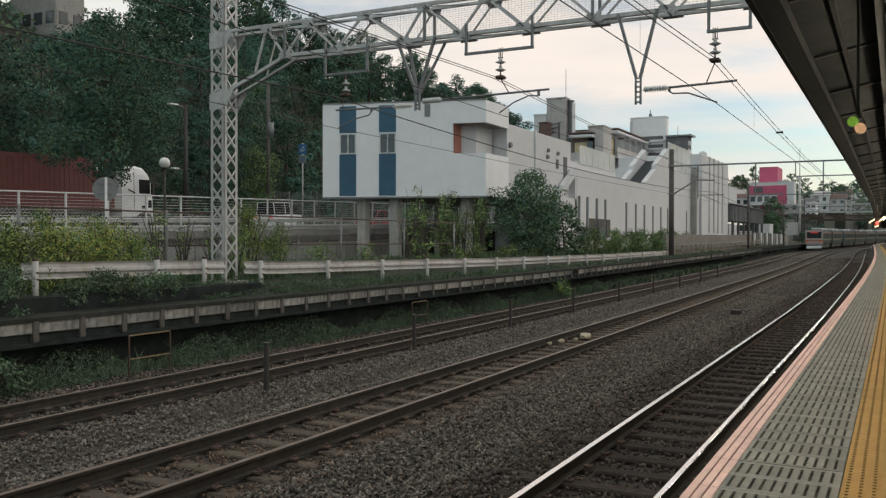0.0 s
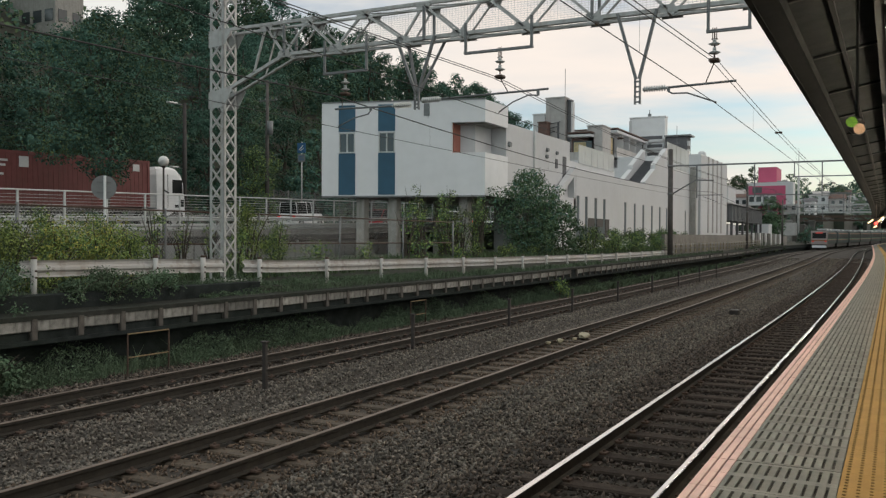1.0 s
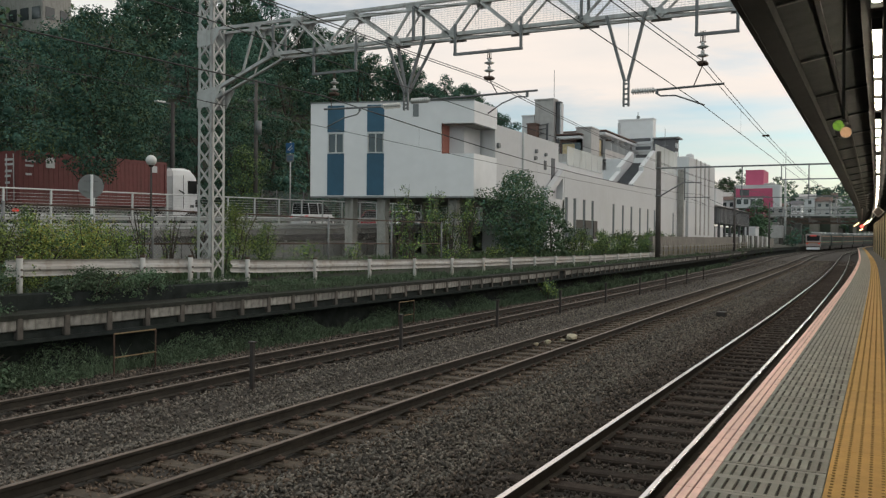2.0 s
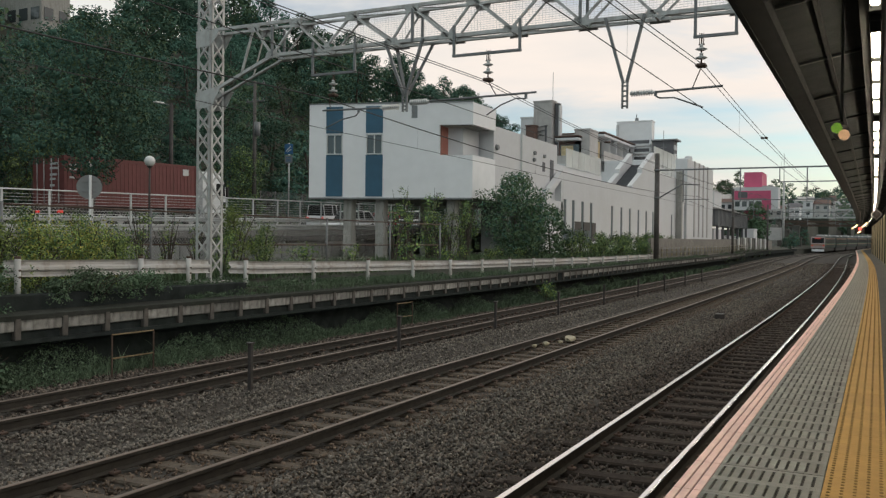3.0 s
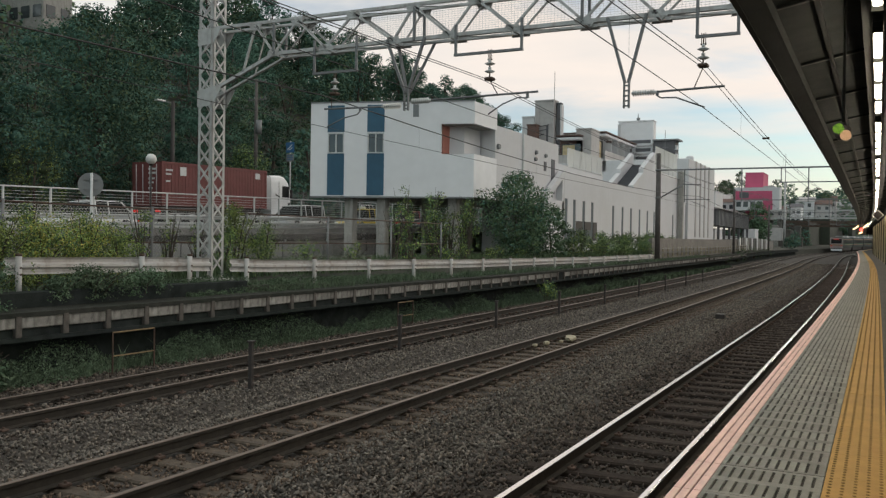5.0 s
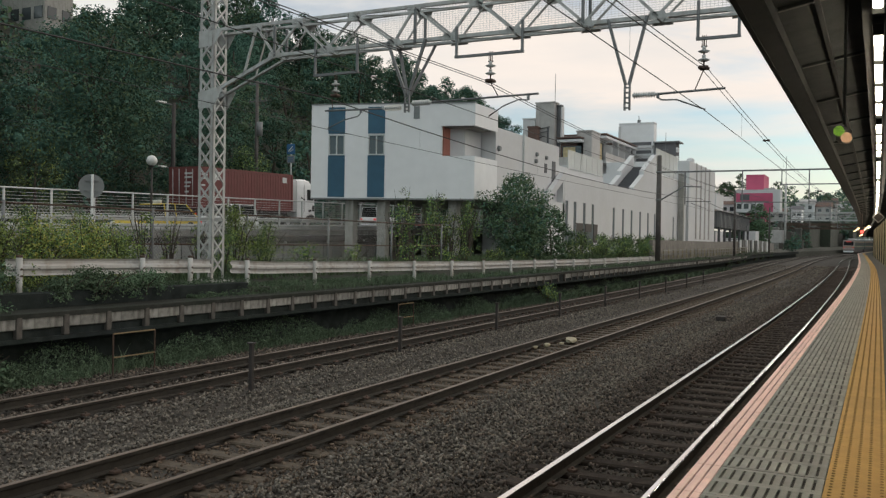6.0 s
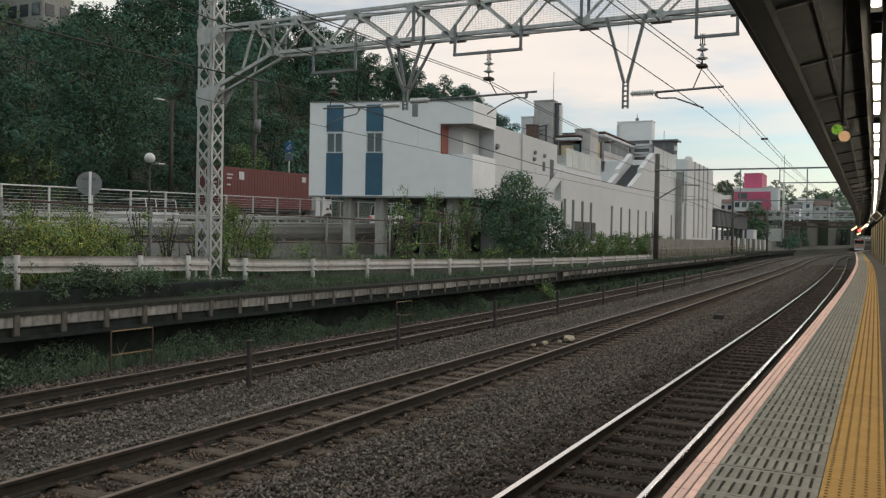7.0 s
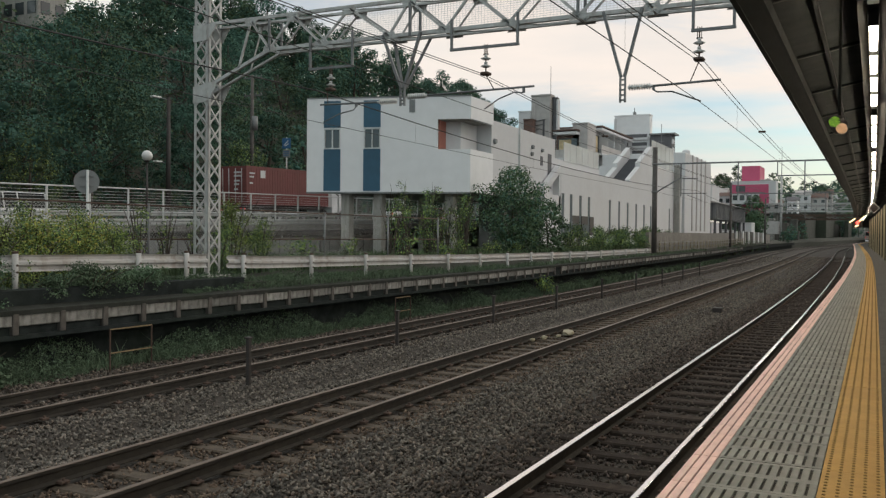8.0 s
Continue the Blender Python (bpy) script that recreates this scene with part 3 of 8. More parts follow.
def leaves(points, size, rng, flat=0.0, slim=1.0, out=None):
    """Small folded leaves, two triangles each, at the points."""
    n = len(points)
    r = size * rng.uniform(0.6, 1.35, n)
    q = rng.normal(size=(n, 4))
    q /= np.linalg.norm(q, axis=1)[:, None]
    a, b, c, d = q.T
    R = np.stack([1 - 2 * (c * c + d * d), 2 * (b * c - d * a), 2 * (b * d + c * a), 2 * (b * c + d * a), 1 - 2 * (b * b + d * d), 2 * (c * d - b * a),
                  2 * (b * d - c * a), 2 * (c * d + b * a), 1 - 2 * (b * b + c * c)], 1).reshape(n, 3, 3)
    if out is not None:
        # most leaves of a clump face outwards and up
        nz = np.asarray(out) * 0.75 + np.array([0, 0, 0.45]) + 0.5 * rng.normal(size=(n, 3))
        nz /= np.linalg.norm(nz, axis=1)[:, None]
        tx = np.cross(nz, R[:, :, 0])
        tx /= np.linalg.norm(tx, axis=1)[:, None] + 1e-9
        R = np.stack([tx, np.cross(nz, tx), nz], 2)
    v = np.einsum("nij,kj->nki", R, LEAF * np.array([1.0, slim, 1.0])) * r[:, None, None]
    if flat:
        v[:, :, 2] *= 1 - flat
    v += points[:, None]
    t = np.array([(0, 1, 2), (0, 2, 3)])[None] + (np.arange(n) * 4)[:, None, None]
    return v.reshape(-1, 3), t.reshape(-1, 3)


def crown_points(blobs, per_area, rng, shell=0.45):
    """Points in the outer shells of many blobs (centre, radii), and the way out of the blob at each."""
    out, way = [], []
    for c, r in blobs:
        n = int(per_area * (r[0] * r[1] + r[0] * r[2] + r[1] * r[2]) * 4.2)
        d = rng.normal(size=(n, 3))
        d /= np.linalg.norm(d, axis=1)[:, None]
        k = 1 - shell * rng.uniform(0, 1, n) ** 1.6 + rng.normal(0, 0.05, n)
        out.append(np.asarray(c) + d * k[:, None] * np.asarray(r))
        way.append(d)
    return np.concatenate(out), np.concatenate(way)


def limb(bm, pts, r0, r1, seg=6):
    n = len(pts) - 1
    for i in range(n):
        a, b = r0 + (r1 - r0) * i / n, r0 + (r1 - r0) * (i + 1) / n
        rod(bm, pts[i], pts[i + 1], a, seg, b, caps=False)


def tree(name, label, base, height, spread, mats, seed, leaf=0.22, density=9.0, trunk=0.25, low=0.25, blobs=26, category="tree", squash=1.0, heart=0.36, thin=False, shape=1.0):
    """A tree: tapered trunk, limbs, and a crown of leaf clumps with gaps."""
    rng = np.random.default_rng(seed)
    t = empty(name, Matrix.Translation(base))
    tagged(t, label, category)
    bm = bmesh.new()
    top = Vector((rng.normal(0, 0.03) * height, rng.normal(0, 0.03) * height, height * 0.82))
    mid = Vector((rng.normal(0, 0.03) * height, rng.normal(0, 0.03) * height, height * 0.4))
    limb(bm, [Vector((0, 0, -0.3)), mid, top], trunk, trunk * 0.25, 8)
    bl = []
    for i in range(blobs):
        f = low + (1 - low) * (i + 0.5) / blobs
        ang = i * 2.4 + rng.uniform(-0.4, 0.4)
        env = math.sin(math.pi * min(1, max(0.05, ((f - low) / (1 - low)) ** shape * 0.86 + 0.12))) ** 0.7
        rad = spread * env * rng.uniform(0.25, 0.95)
        c = Vector((math.cos(ang) * rad, math.sin(ang) * rad * squash, height * f * 0.96))
        s = spread * rng.uniform(0.2, 0.42) * (0.6 + 0.4 * env)
        bl.append((tuple(c), (s, s, s * rng.uniform(0.6, 0.9))))
        if i % 2 == 0:
            root = Vector((0, 0, height * f * 0.7))
            limb(bm, [root, (root + c) / 2 + Vector((0, 0, -0.04 * height)), c], trunk * 0.3, trunk * 0.06, 5)
    part("trunk", bm, M["bark"], t)
    pts, way = crown_points(bl, density, rng)
    if thin:
        # the crowns of the wood are sparser on the uphill side
        back = (pts[:, 0] - 0.45 * pts[:, 1]) / spread
        keep = (back > -0.1) | (rng.uniform(0, 1, len(pts)) < 0.12)
        pts, way = pts[keep], way[keep]
    v, f = leaves(pts, leaf, rng, out=way)
    k = rng.choice(len(mats), len(pts), p=[0.7, 0.3] if len(mats) == 2 else None)
    # shaded heart of each clump
    ico = bmesh.new()
    bmesh.ops.create_icosphere(ico, subdivisions=1, radius=1.0)
    iv = np.array([w.co[:] for w in ico.verts])
    it = np.array([[w.index for w in g.verts] for g in ico.faces])
    ico.free()
    vs, fs, ks, n0 = [v], [f], [np.repeat(k, 2)], len(v)
    for c, r in bl:
        wob = 1 + rng.normal(0, 0.2, (len(iv), 1))
        vs.append(np.asarray(c) + iv * wob * np.asarray(r) * heart)
        fs.append(it + n0)
        ks.append(np.zeros(len(it), int))
        n0 += len(iv)
    bulk("crown", np.concatenate(vs), np.concatenate(fs), mats, t, np.concatenate(ks))
    return t


def shrub(name, label, base, height, spread, mats, seed, leaf=0.08, density=60.0, stems=9, category="shrub", squash=1.0, low=0.05, blobs=14):
    """A shrub: several bent stems from one foot, leaf clumps along them."""
    rng = np.random.default_rng(seed)
    t = empty(name, Matrix.Translation(base))
    tagged(t, label, category)
    bm = bmesh.new()
    bl = []
    for i in range(stems):
        ang = rng.uniform(0, 6.28)
        d = Vector((math.cos(ang), math.sin(ang) * squash, 0)) * spread * rng.uniform(0.3, 0.95)
        tip = Vector((d.x, d.y, height * rng.uniform(0.55, 1.0)))
        m = Vector((d.x * 0.4, d.y * 0.4, tip.z * 0.55))
        limb(bm, [Vector((d.x * 0.08, d.y * 0.08, -0.1)), m, tip], 0.018 * height ** 0.5, 0.005, 5)
    for i in range(blobs):
        ang = rng.uniform(0, 6.28)
        f = rng.uniform(low, 0.9)
        rad = spread * rng.uniform(0, 0.8) * (1 - 0.5 * f)
        s = spread * rng.uniform(0.22, 0.4)
        bl.append(((math.cos(ang) * rad, math.sin(ang) * rad * squash, height * f), (s, s * (0.5 + squash / 2), min(s, height * 0.25))))
    tagged(part("stem", bm, M["bark"], t), kind="stuff")
    pts, way = crown_points(bl, density, rng, 0.8)
    way = way[pts[:, 2] > -0.05]
    pts = pts[pts[:, 2] > -0.05]
    v, f = leaves(pts, leaf, rng, out=way)
    k = rng.choice(len(mats), len(pts))
    bulk("leaves", v, f, mats, t, np.repeat(k, 2))
    return t


# wooded hillside behind the road
def hill_tree(i, s, off, height, spread, mats, seed, **kw):
    p = on(s, off)
    gz = road_z(s) if -43 < off < -28 else ground_z(s, off) - 0.2
    return tree("tree", kw.pop("label", "dark green broadleaf tree on the wooded hillside"), (p.x, p.y, gz), height, spread, mats, seed, **kw)


rnd = random.Random(5)
count = 0
for row, off in enumerate((-51, -60, -70, -81, -92)):
    s = 6 + 4 * row + rnd.uniform(-2, 2)
    while s < (205 if row > 2 else 120):
        o = off + rnd.uniform(-3, 3)
        h = rnd.uniform(8.5, 13.5)
        mats = rnd.choice([[M["leaf_dark"], M["leaf_mid"]], [M["leaf_dark"], M["leaf_dark"]], [M["leaf_dark"], M["leaf_olive"]], [M["leaf_mid"], M["leaf_dark"]]])
        sp = rnd.uniform(3.6, 5.4)
        p = on(s, o)
        if 1.05 < -p.x / p.y < 1.50 and o < -55:
            # low growth before the apartment block on the slope
            h = max(1.8, min(h, 1.4 + 0.30 * p.y - ground_z(s, o)))
            sp = min(sp, 0.55 * h)
        if s + 7 > 0.62 * -o:
            tagged(hill_tree(count, s, o, h, sp, mats, 100 + count, leaf=0.215 if row < 2 else 0.37, density=27 if row < 2 else 13, trunk=0.28, blobs=26 if row < 2 else 24, low=0.08 if row < 2 else 0.15, heart=0.3 if row < 2 else 0.34, thin=True), group="hillside trees")
        s += rnd.uniform(6.0, 9.0) if row < 3 else rnd.uniform(4.8, 7.0)
        count += 1
# undergrowth of the wood
ug = np.random.default_rng(77)
us, uo = ug.uniform(15, 200, 26000), -46 - 50 * ug.uniform(0, 1, 26000)
uth, ux, uy = (np.interp(us, _s, a_) for a_ in (_th, _x, _y))
uz = np.array([ground_z(a, b) for a, b in zip(us, uo)]) + ug.uniform(0, 1, 26000) ** 2 * 1.8
uv, uf = leaves(np.stack([ux + uo * np.cos(uth), uy - uo * np.sin(uth), uz], 1), 0.6, ug, out=np.tile([0.5, -0.4, 0.4], (26000, 1)))
tagged(bulk("undergrowth", uv, uf, [M["leaf_dark"], M["leaf_olive"]], idx=np.repeat(ug.integers(0, 2, 26000), 2)), "dark leafy undergrowth on the wooded slope", "undergrowth", kind="stuff")
# the large dark trees just beyond the road
for i, (s, off, h, sp, mats) in enumerate(((31.9, -36.4, 11.5, 3.7, ("leaf_dark", "leaf_olive")), (31, -49.5, 15, 4.8, ("leaf_dark", "leaf_olive")),
                                          (22, -47, 14.0, 4.6, ("leaf_dark", "leaf_olive")), (56, -46, 7.0, 2.4, ("leaf_mid", "leaf_light")))):
    hill_tree(i, s, off, h, sp, [M[m] for m in mats], 400 + i, leaf=0.16, density=48, trunk=0.2, blobs=48, thin=True, low=0.24 if i == 0 else 0.16, heart=0.2, label="large dark green roadside tree")
hill_tree(9, 35.5, -45.0, 6.2, 2.5, [M["leaf_olive"], M["leaf_light"]], 410, leaf=0.12, density=34, trunk=0.12, blobs=24, low=0.1, label="olive green roadside bush tree")
hill_tree(9, 66, -46.5, 9.5, 3.4, [M["leaf_dark"], M["leaf_mid"]], 411, leaf=0.3, density=9, trunk=0.2, blobs=30, low=0.1, label="dark green roadside tree")
for i, (s_, off_) in enumerate(((44, -50), (38, -49), (27, -52), (50, -52), (47, -56), (33, -58))):
    tagged(hill_tree(9, s_, off_, 12.5, 4.4, [M["leaf_dark"], M["leaf_olive"]], 420 + i, leaf=0.18, density=36, trunk=0.25, blobs=28, low=0.08, heart=0.3, thin=True), group="hillside trees")


# ---------------------------------------------------------------- overhead line gantry
GY = 15.8
GD = 0.22          # half depth of the lattice


def lattice_mast(parent, x, y, z0, z1, half=0.22, pitch=0.42):
    for sx in (-1, 1):
        for sy in (-1, 1):
            bm = bmesh.new()
            px, py = x + sx * half, y + sy * half
            box(bm, (min(px, px - sx * 0.075), py - sy * 0.0, z0), (max(px, px - sx * 0.075), py - sy * 0.009, z1))
            box(bm, (px, min(py, py - sy * 0.075), z0), (px - sx * 0.009, max(py, py - sy * 0.075), z1))
            part("leg", bm, M["galv"], parent)
    for face in range(4):
        bm = bmesh.new()
        k, z = 0, z0 + 0.15
        while z < z1 - pitch:
            a, b = (-1, 1) if k % 2 == 0 else (1, -1)
            for a, b in ((-1, 1), (1, -1)):
                za, zb = z, z + pitch
                if face < 2:
                    yy = y + (half + 0.006) * (-1 if face == 0 else 1)
                    bar(bm, (x + a * half * 0.9, yy + a * 0.004, za), (x + b * half * 0.9, yy + a * 0.004, zb), 0.042, 0.006, up=(0, 1, 0))
                else:
                    xx = x + (half + 0.006) * (-1 if face == 2 else 1)
                    bar(bm, (xx + a * 0.004, y + a * half * 0.9, za), (xx + a * 0.004, y + b * half * 0.9, zb), 0.042, 0.006, up=(1, 0, 0))
            z += pitch
            k += 1
        tagged(part("lacing", bm, M["galv"], parent), kind="stuff")


def rivets(bm, x0, x1, z0, z1, y, n, m):
    for i in range(n):
        for j in range(m):
            c = (x0 + (x1 - x0) * i / max(1, n - 1), y, z0 + (z1 - z0) * j / max(1, m - 1))
            bmesh.ops.create_icosphere(bm, subdivisions=1, radius=0.013, matrix=Matrix.Translation(c))


def plate(bm, pts, y, t=0.012):
    vs = [bm.verts.new((px, y, pz)) for px, pz in pts]
    ws = [bm.verts.new((px, y + t, pz)) for px, pz in pts]
    bm.faces.new(vs)
    bm.faces.new(list(reversed(ws)))
    n = len(pts)
    for i in range(n):
        j = (i + 1) % n
        bm.faces.new((vs[j], vs[i], ws[i], ws[j]))


MX = -14.17
TOPZ, BOTZ = 7.06, 6.37
TOP_NODES = [-12.72, -11.56, -10.1, -8.64, -7.25, -5.78, -4.35, -2.95, -1.5, -0.05, 1.4, 2.9, 4.4, 5.9]
BOT_NODES = [-13.06, -12.2, -10.81, -9.12, -7.82, -6.45, -5.03, -3.67, -2.25, -0.8, 0.7, 2.1, 3.6, 5.1, 6.6]


def bot_z(x):
    return BOTZ if x > -12.25 else BOTZ - (-12.2 - x) * 0.40


def build_gantry():
    g = empty("overhead_line_gantry", Matrix.Translation((MX, GY, 1.25)))
    tagged(g, "grey galvanised lattice gantry spanning the tracks", "gantry")
    inv = Matrix.Translation((-MX, -GY, -1.25))

    def add(name, bm, mat, label=""):
        bmesh.ops.transform(bm, matrix=inv, verts=bm.verts)
        return part(name, bm, mat, g, label)

    hold = g
    before = set(bpy.data.objects)
    lattice_mast(hold, MX, GY, 1.3, 10.4)
    lattice_mast(hold, 7.6, GY, -0.3, 8.2)
    for ob in set(bpy.data.objects) - before:
        ob.data.transform(inv)
    bm = bmesh.new()
    box(bm, (MX - 0.42, GY - 0.42, 0.9), (MX + 0.42, GY + 0.42, 1.30), bevel=0.03)
    add("footing", bm, M["concrete"])
    for y in (GY - GD, GY + GD):
        sy = -1 if y < GY else 1
        bm = bmesh.new()
        angle_bar(bm, (MX + 0.1, y, TOPZ + 0.04), (7.6, y, TOPZ - 0.03), 0.07, 0.012, flip=sy)
        add("top_chord", bm, M["galv"])
        bm = bmesh.new()
        angle_bar(bm, (-12.2, y, BOTZ), (7.6, y, BOTZ), 0.075, 0.012, flip=sy)
        angle_bar(bm, (MX, y, bot_z(MX)), (-12.18, y, BOTZ), 0.075, 0.012, flip=sy)
        add("bottom_chord", bm, M["galv"])
        for i, tx in enumerate(TOP_NODES):
            for bx in (BOT_NODES[i], BOT_NODES[i + 1]):
                bm = bmesh.new()
                angle_bar(bm, (bx, y, bot_z(bx) + 0.02), (tx, y, TOPZ), 0.045, 0.008, flip=sy)
                add("diagonal", bm, M["galv"])
        bm = bmesh.new()
        for tx in TOP_NODES:
            plate(bm, [(tx - 0.2, TOPZ + 0.08), (tx + 0.2, TOPZ + 0.08), (tx + 0.13, TOPZ - 0.09), (tx - 0.13, TOPZ - 0.09)], y + sy * 0.008)
            rivets(bm, tx - 0.15, tx + 0.15, TOPZ + 0.055, TOPZ - 0.0, y + sy * 0.016, 5, 2)
        for bx in BOT_NODES[1:]:
            plate(bm, [(bx - 0.13, bot_z(bx) + 0.12), (bx + 0.13, bot_z(bx) + 0.12), (bx + 0.2, bot_z(bx) - 0.03), (bx - 0.2, bot_z(bx) - 0.03)], y + sy * 0.008)
            rivets(bm, bx - 0.15, bx + 0.15, bot_z(bx), bot_z(bx) + 0.07, y + sy * 0.016, 5, 2)
        # gussets at the mast
        plate(bm, [(MX - 0.24, TOPZ + 0.08), (MX + 0.46, TOPZ + 0.07), (MX + 0.23, TOPZ - 0.28), (MX - 0.24, TOPZ - 0.31)], y + sy * 0.02)
        rivets(bm, MX - 0.18, MX - 0.18, TOPZ - 0.26, TOPZ + 0.04, y + sy * 0.035, 1, 7)
        rivets(bm, MX + 0.18, MX + 0.18, TOPZ - 0.22, TOPZ + 0.04, y + sy * 0.035, 1, 7)
        plate(bm, [(MX - 0.24, bot_z(MX) + 0.12), (MX + 0.36, bot_z(MX) + 0.22), (MX + 0.48, bot_z(MX) + 0.16), (MX + 0.23, bot_z(MX) - 0.24), (MX - 0.24, bot_z(MX) - 0.26)], y + sy * 0.02)
        rivets(bm, MX - 0.18, MX - 0.18, bot_z(MX) - 0.21, bot_z(MX) + 0.06, y + sy * 0.035, 1, 6)
        rivets(bm, MX + 0.18, MX + 0.18, bot_z(MX) - 0.21, bot_z(MX) + 0.06, y + sy * 0.035, 1, 6)
        tagged(add("gusset", bm, M["galv"]), kind="stuff")
        for vx in (-12.2, -8.62, -5.05, -1.5):
            bm = bmesh.new()
            bar(bm, (vx, y, BOTZ), (vx, y, TOPZ), 0.055, 0.04)
            add("upright", bm, M["galv_dark"])
    bm = bmesh.new()
    for i in range(len(TOP_NODES) - 1):
        bar(bm, (TOP_NODES[i], GY - GD, TOPZ), (TOP_NODES[i + 1], GY + GD, TOPZ), 0.045, 0.01)
        bar(bm, (BOT_NODES[i + 1], GY - GD, BOTZ), (BOT_NODES[i + 2], GY + GD, BOTZ), 0.045, 0.01)
        bar(bm, (TOP_NODES[i], GY - GD, TOPZ), (TOP_NODES[i], GY + GD, TOPZ), 0.045, 0.01)
        bar(bm, (BOT_NODES[i + 1], GY - GD, BOTZ), (BOT_NODES[i + 1], GY + GD, BOTZ), 0.045, 0.01)
    tagged(add("cross_lacing", bm, M["galv"]), kind="stuff")
    # bird netting on the far side
    bm = bmesh.new()
    x = -10.6
    while x < 0.5:
        bar(bm, (x, GY + GD + 0.05, BOTZ + 0.05), (x, GY + GD + 0.05, TOPZ + 0.2), 0.004)
        x += 0.07
    z = BOTZ + 0.06
    while z < TOPZ + 0.2:
        bar(bm, (-10.6, GY + GD + 0.05, z), (0.5, GY + GD + 0.05, z), 0.005)
        z += 0.045
    tagged(add("wire_netting", bm, M["galv"], "fine wire netting"), kind="stuff")
    # stirrups that carry the insulators
    for x0, x1, zb in ((-11.07, -9.99, 5.86), (-7.65, -6.24, 5.985), (-2.94, -2.25, 5.92)):
        bm = bmesh.new()
        for xx in (x0, x1):
            bar(bm, (xx, GY - GD - 0.03, zb), (xx, GY - GD - 0.03, BOTZ + 0.22), 0.05, 0.04)
        bar(bm, (x0 - 0.03, GY - GD - 0.03, zb), (x1 + 0.03, GY - GD - 0.03, zb), 0.06, 0.05)
        add("stirrup", bm, M["galv_dark"])
    # drop brackets
    for xa, xb, xm, zt, zb in ((-9.25, -8.36, -8.77, 5.3, 4.94), (-4.56, -3.84, -4.18, 5.20, 4.74)):
        bm = bmesh.new()
        for xx in (xa, xb):
            bar(bm, (xx, GY - GD - 0.02, BOTZ + 0.05), (xm + (0.03 if xx > xm else -0.03), GY - GD - 0.02, zt), 0.06, 0.05)
            if xa < -9:
                bar(bm, (xx, GY + GD + 0.02, BOTZ + 0.05), (xm + (0.03 if xx > xm else -0.03), GY - GD + 0.05, zt), 0.06, 0.05)
        for dx in (-0.045, 0.045):
            bar(bm, (xm + dx, GY - GD - 0.02, zb), (xm + dx, GY - GD - 0.02, zt + 0.08), 0.03, 0.05)
        for k in range(5):
            zz = zb + 0.03 + (zt - zb) * k / 5
            box(bm, (xm - 0.05, GY - GD - 0.04, zz), (xm + 0.05, GY - GD, zz + 0.025))
        add("drop_bracket", bm, M["galv_dark"])
    return g


build_gantry()


def insulator_string(name, top, bottom, discs=2):
    t = empty(name, Matrix.Translation(top))
    tagged(t, "porcelain suspension insulator hung from the gantry", "insulator", group="suspension insulators")
    n = (Vector(bottom) - Vector(top)).length
    bm = bmesh.new()
    rod(bm, (0, 0, 0.07), (0, 0, -n), 0.014, 8)
    for sx in (-1, 1):
        rod(bm, (sx * 0.035, 0, 0.08), (sx * 0.035, 0, -0.12), 0.007, 6)
    box(bm, (-0.05, -0.015, -0.13), (0.05, 0.015, -0.11))
    box(bm, (-0.09, -0.09, -n - 0.035), (0.09, 0.09, -n + 0.03), bevel=0.02)
    part("fitting", bm, M["rust"], t)
    for i in range(discs):
        z = -0.17 - 0.15 * i
        bm = bmesh.new()
        rod(bm, (0, 0, z), (0, 0, z - 0.035), 0.03, 14, 0.105)
        rod(bm, (0, 0, z - 0.035), (0, 0, z - 0.06), 0.105, 14, 0.055)
        rod(bm, (0, 0, z + 0.05), (0, 0, z), 0.032, 10)
        part("disc", bm, M["porcelain"], t)
    return t


FY = GY - GD - 0.03
insulator_string("insulator", (-10.53, FY, 5.84), (-10.6, FY, 5.40))
insulator_string("insulator", (-6.90, FY, 5.96), (-6.91, FY, 5.46))
insulator_string("insulator", (-2.83, FY, 5.90), (-2.83, FY, 5.41))


def cantilever(xs, xe, z, st, contact, mess, sgn):
    """A pull-off arm from the bracket at xs to xe, with its ribbed insulator and steady arm."""
    t = empty("cantilever_arm", Matrix.Translation((xs, FY, z)))
    tagged(t, "galvanised pull-off arm with a ribbed white insulator", "cantilever", group="cantilever arms")
    L = (xe - xs)
    bm = bmesh.new()
    n = 9
    for i in range(n):
        x = sgn * (0.07 + 0.045 * i)
        rod(bm, (x, 0, 0), (x + sgn * 0.022, 0, 0), 0.062, 12, 0.03)
    rod(bm, (sgn * 0.04, 0, 0), (sgn * 0.5, 0, 0), 0.028, 10)
    part("insulator", bm, M["porcelain"], t)
    bm = bmesh.new()
    rod(bm, (sgn * 0.48, 0, 0), (L, 0, 0.03), 0.021, 8)
    part("arm", bm, M["galv_dark"], t)
    bm = bmesh.new()
    pts = [Vector((a - xs, 0, b - z)) for a, b in st]
    for a, b in zip(pts, pts[1:]):
        rod(bm, a, b, 0.014, 8)
    a0 = pts[0]
    bar(bm, a0, (a0.x, 0, 0.02), 0.05, 0.03)
    part("steady_arm", bm, M["galv_dark"], t)
    bm = bmesh.new()
    rod(bm, (mess[0] - xs, 0, mess[1] - z), (mess[2] - xs, 0, 0.02), 0.01, 6)
    part("tie_rod", bm, M["rust"], t)


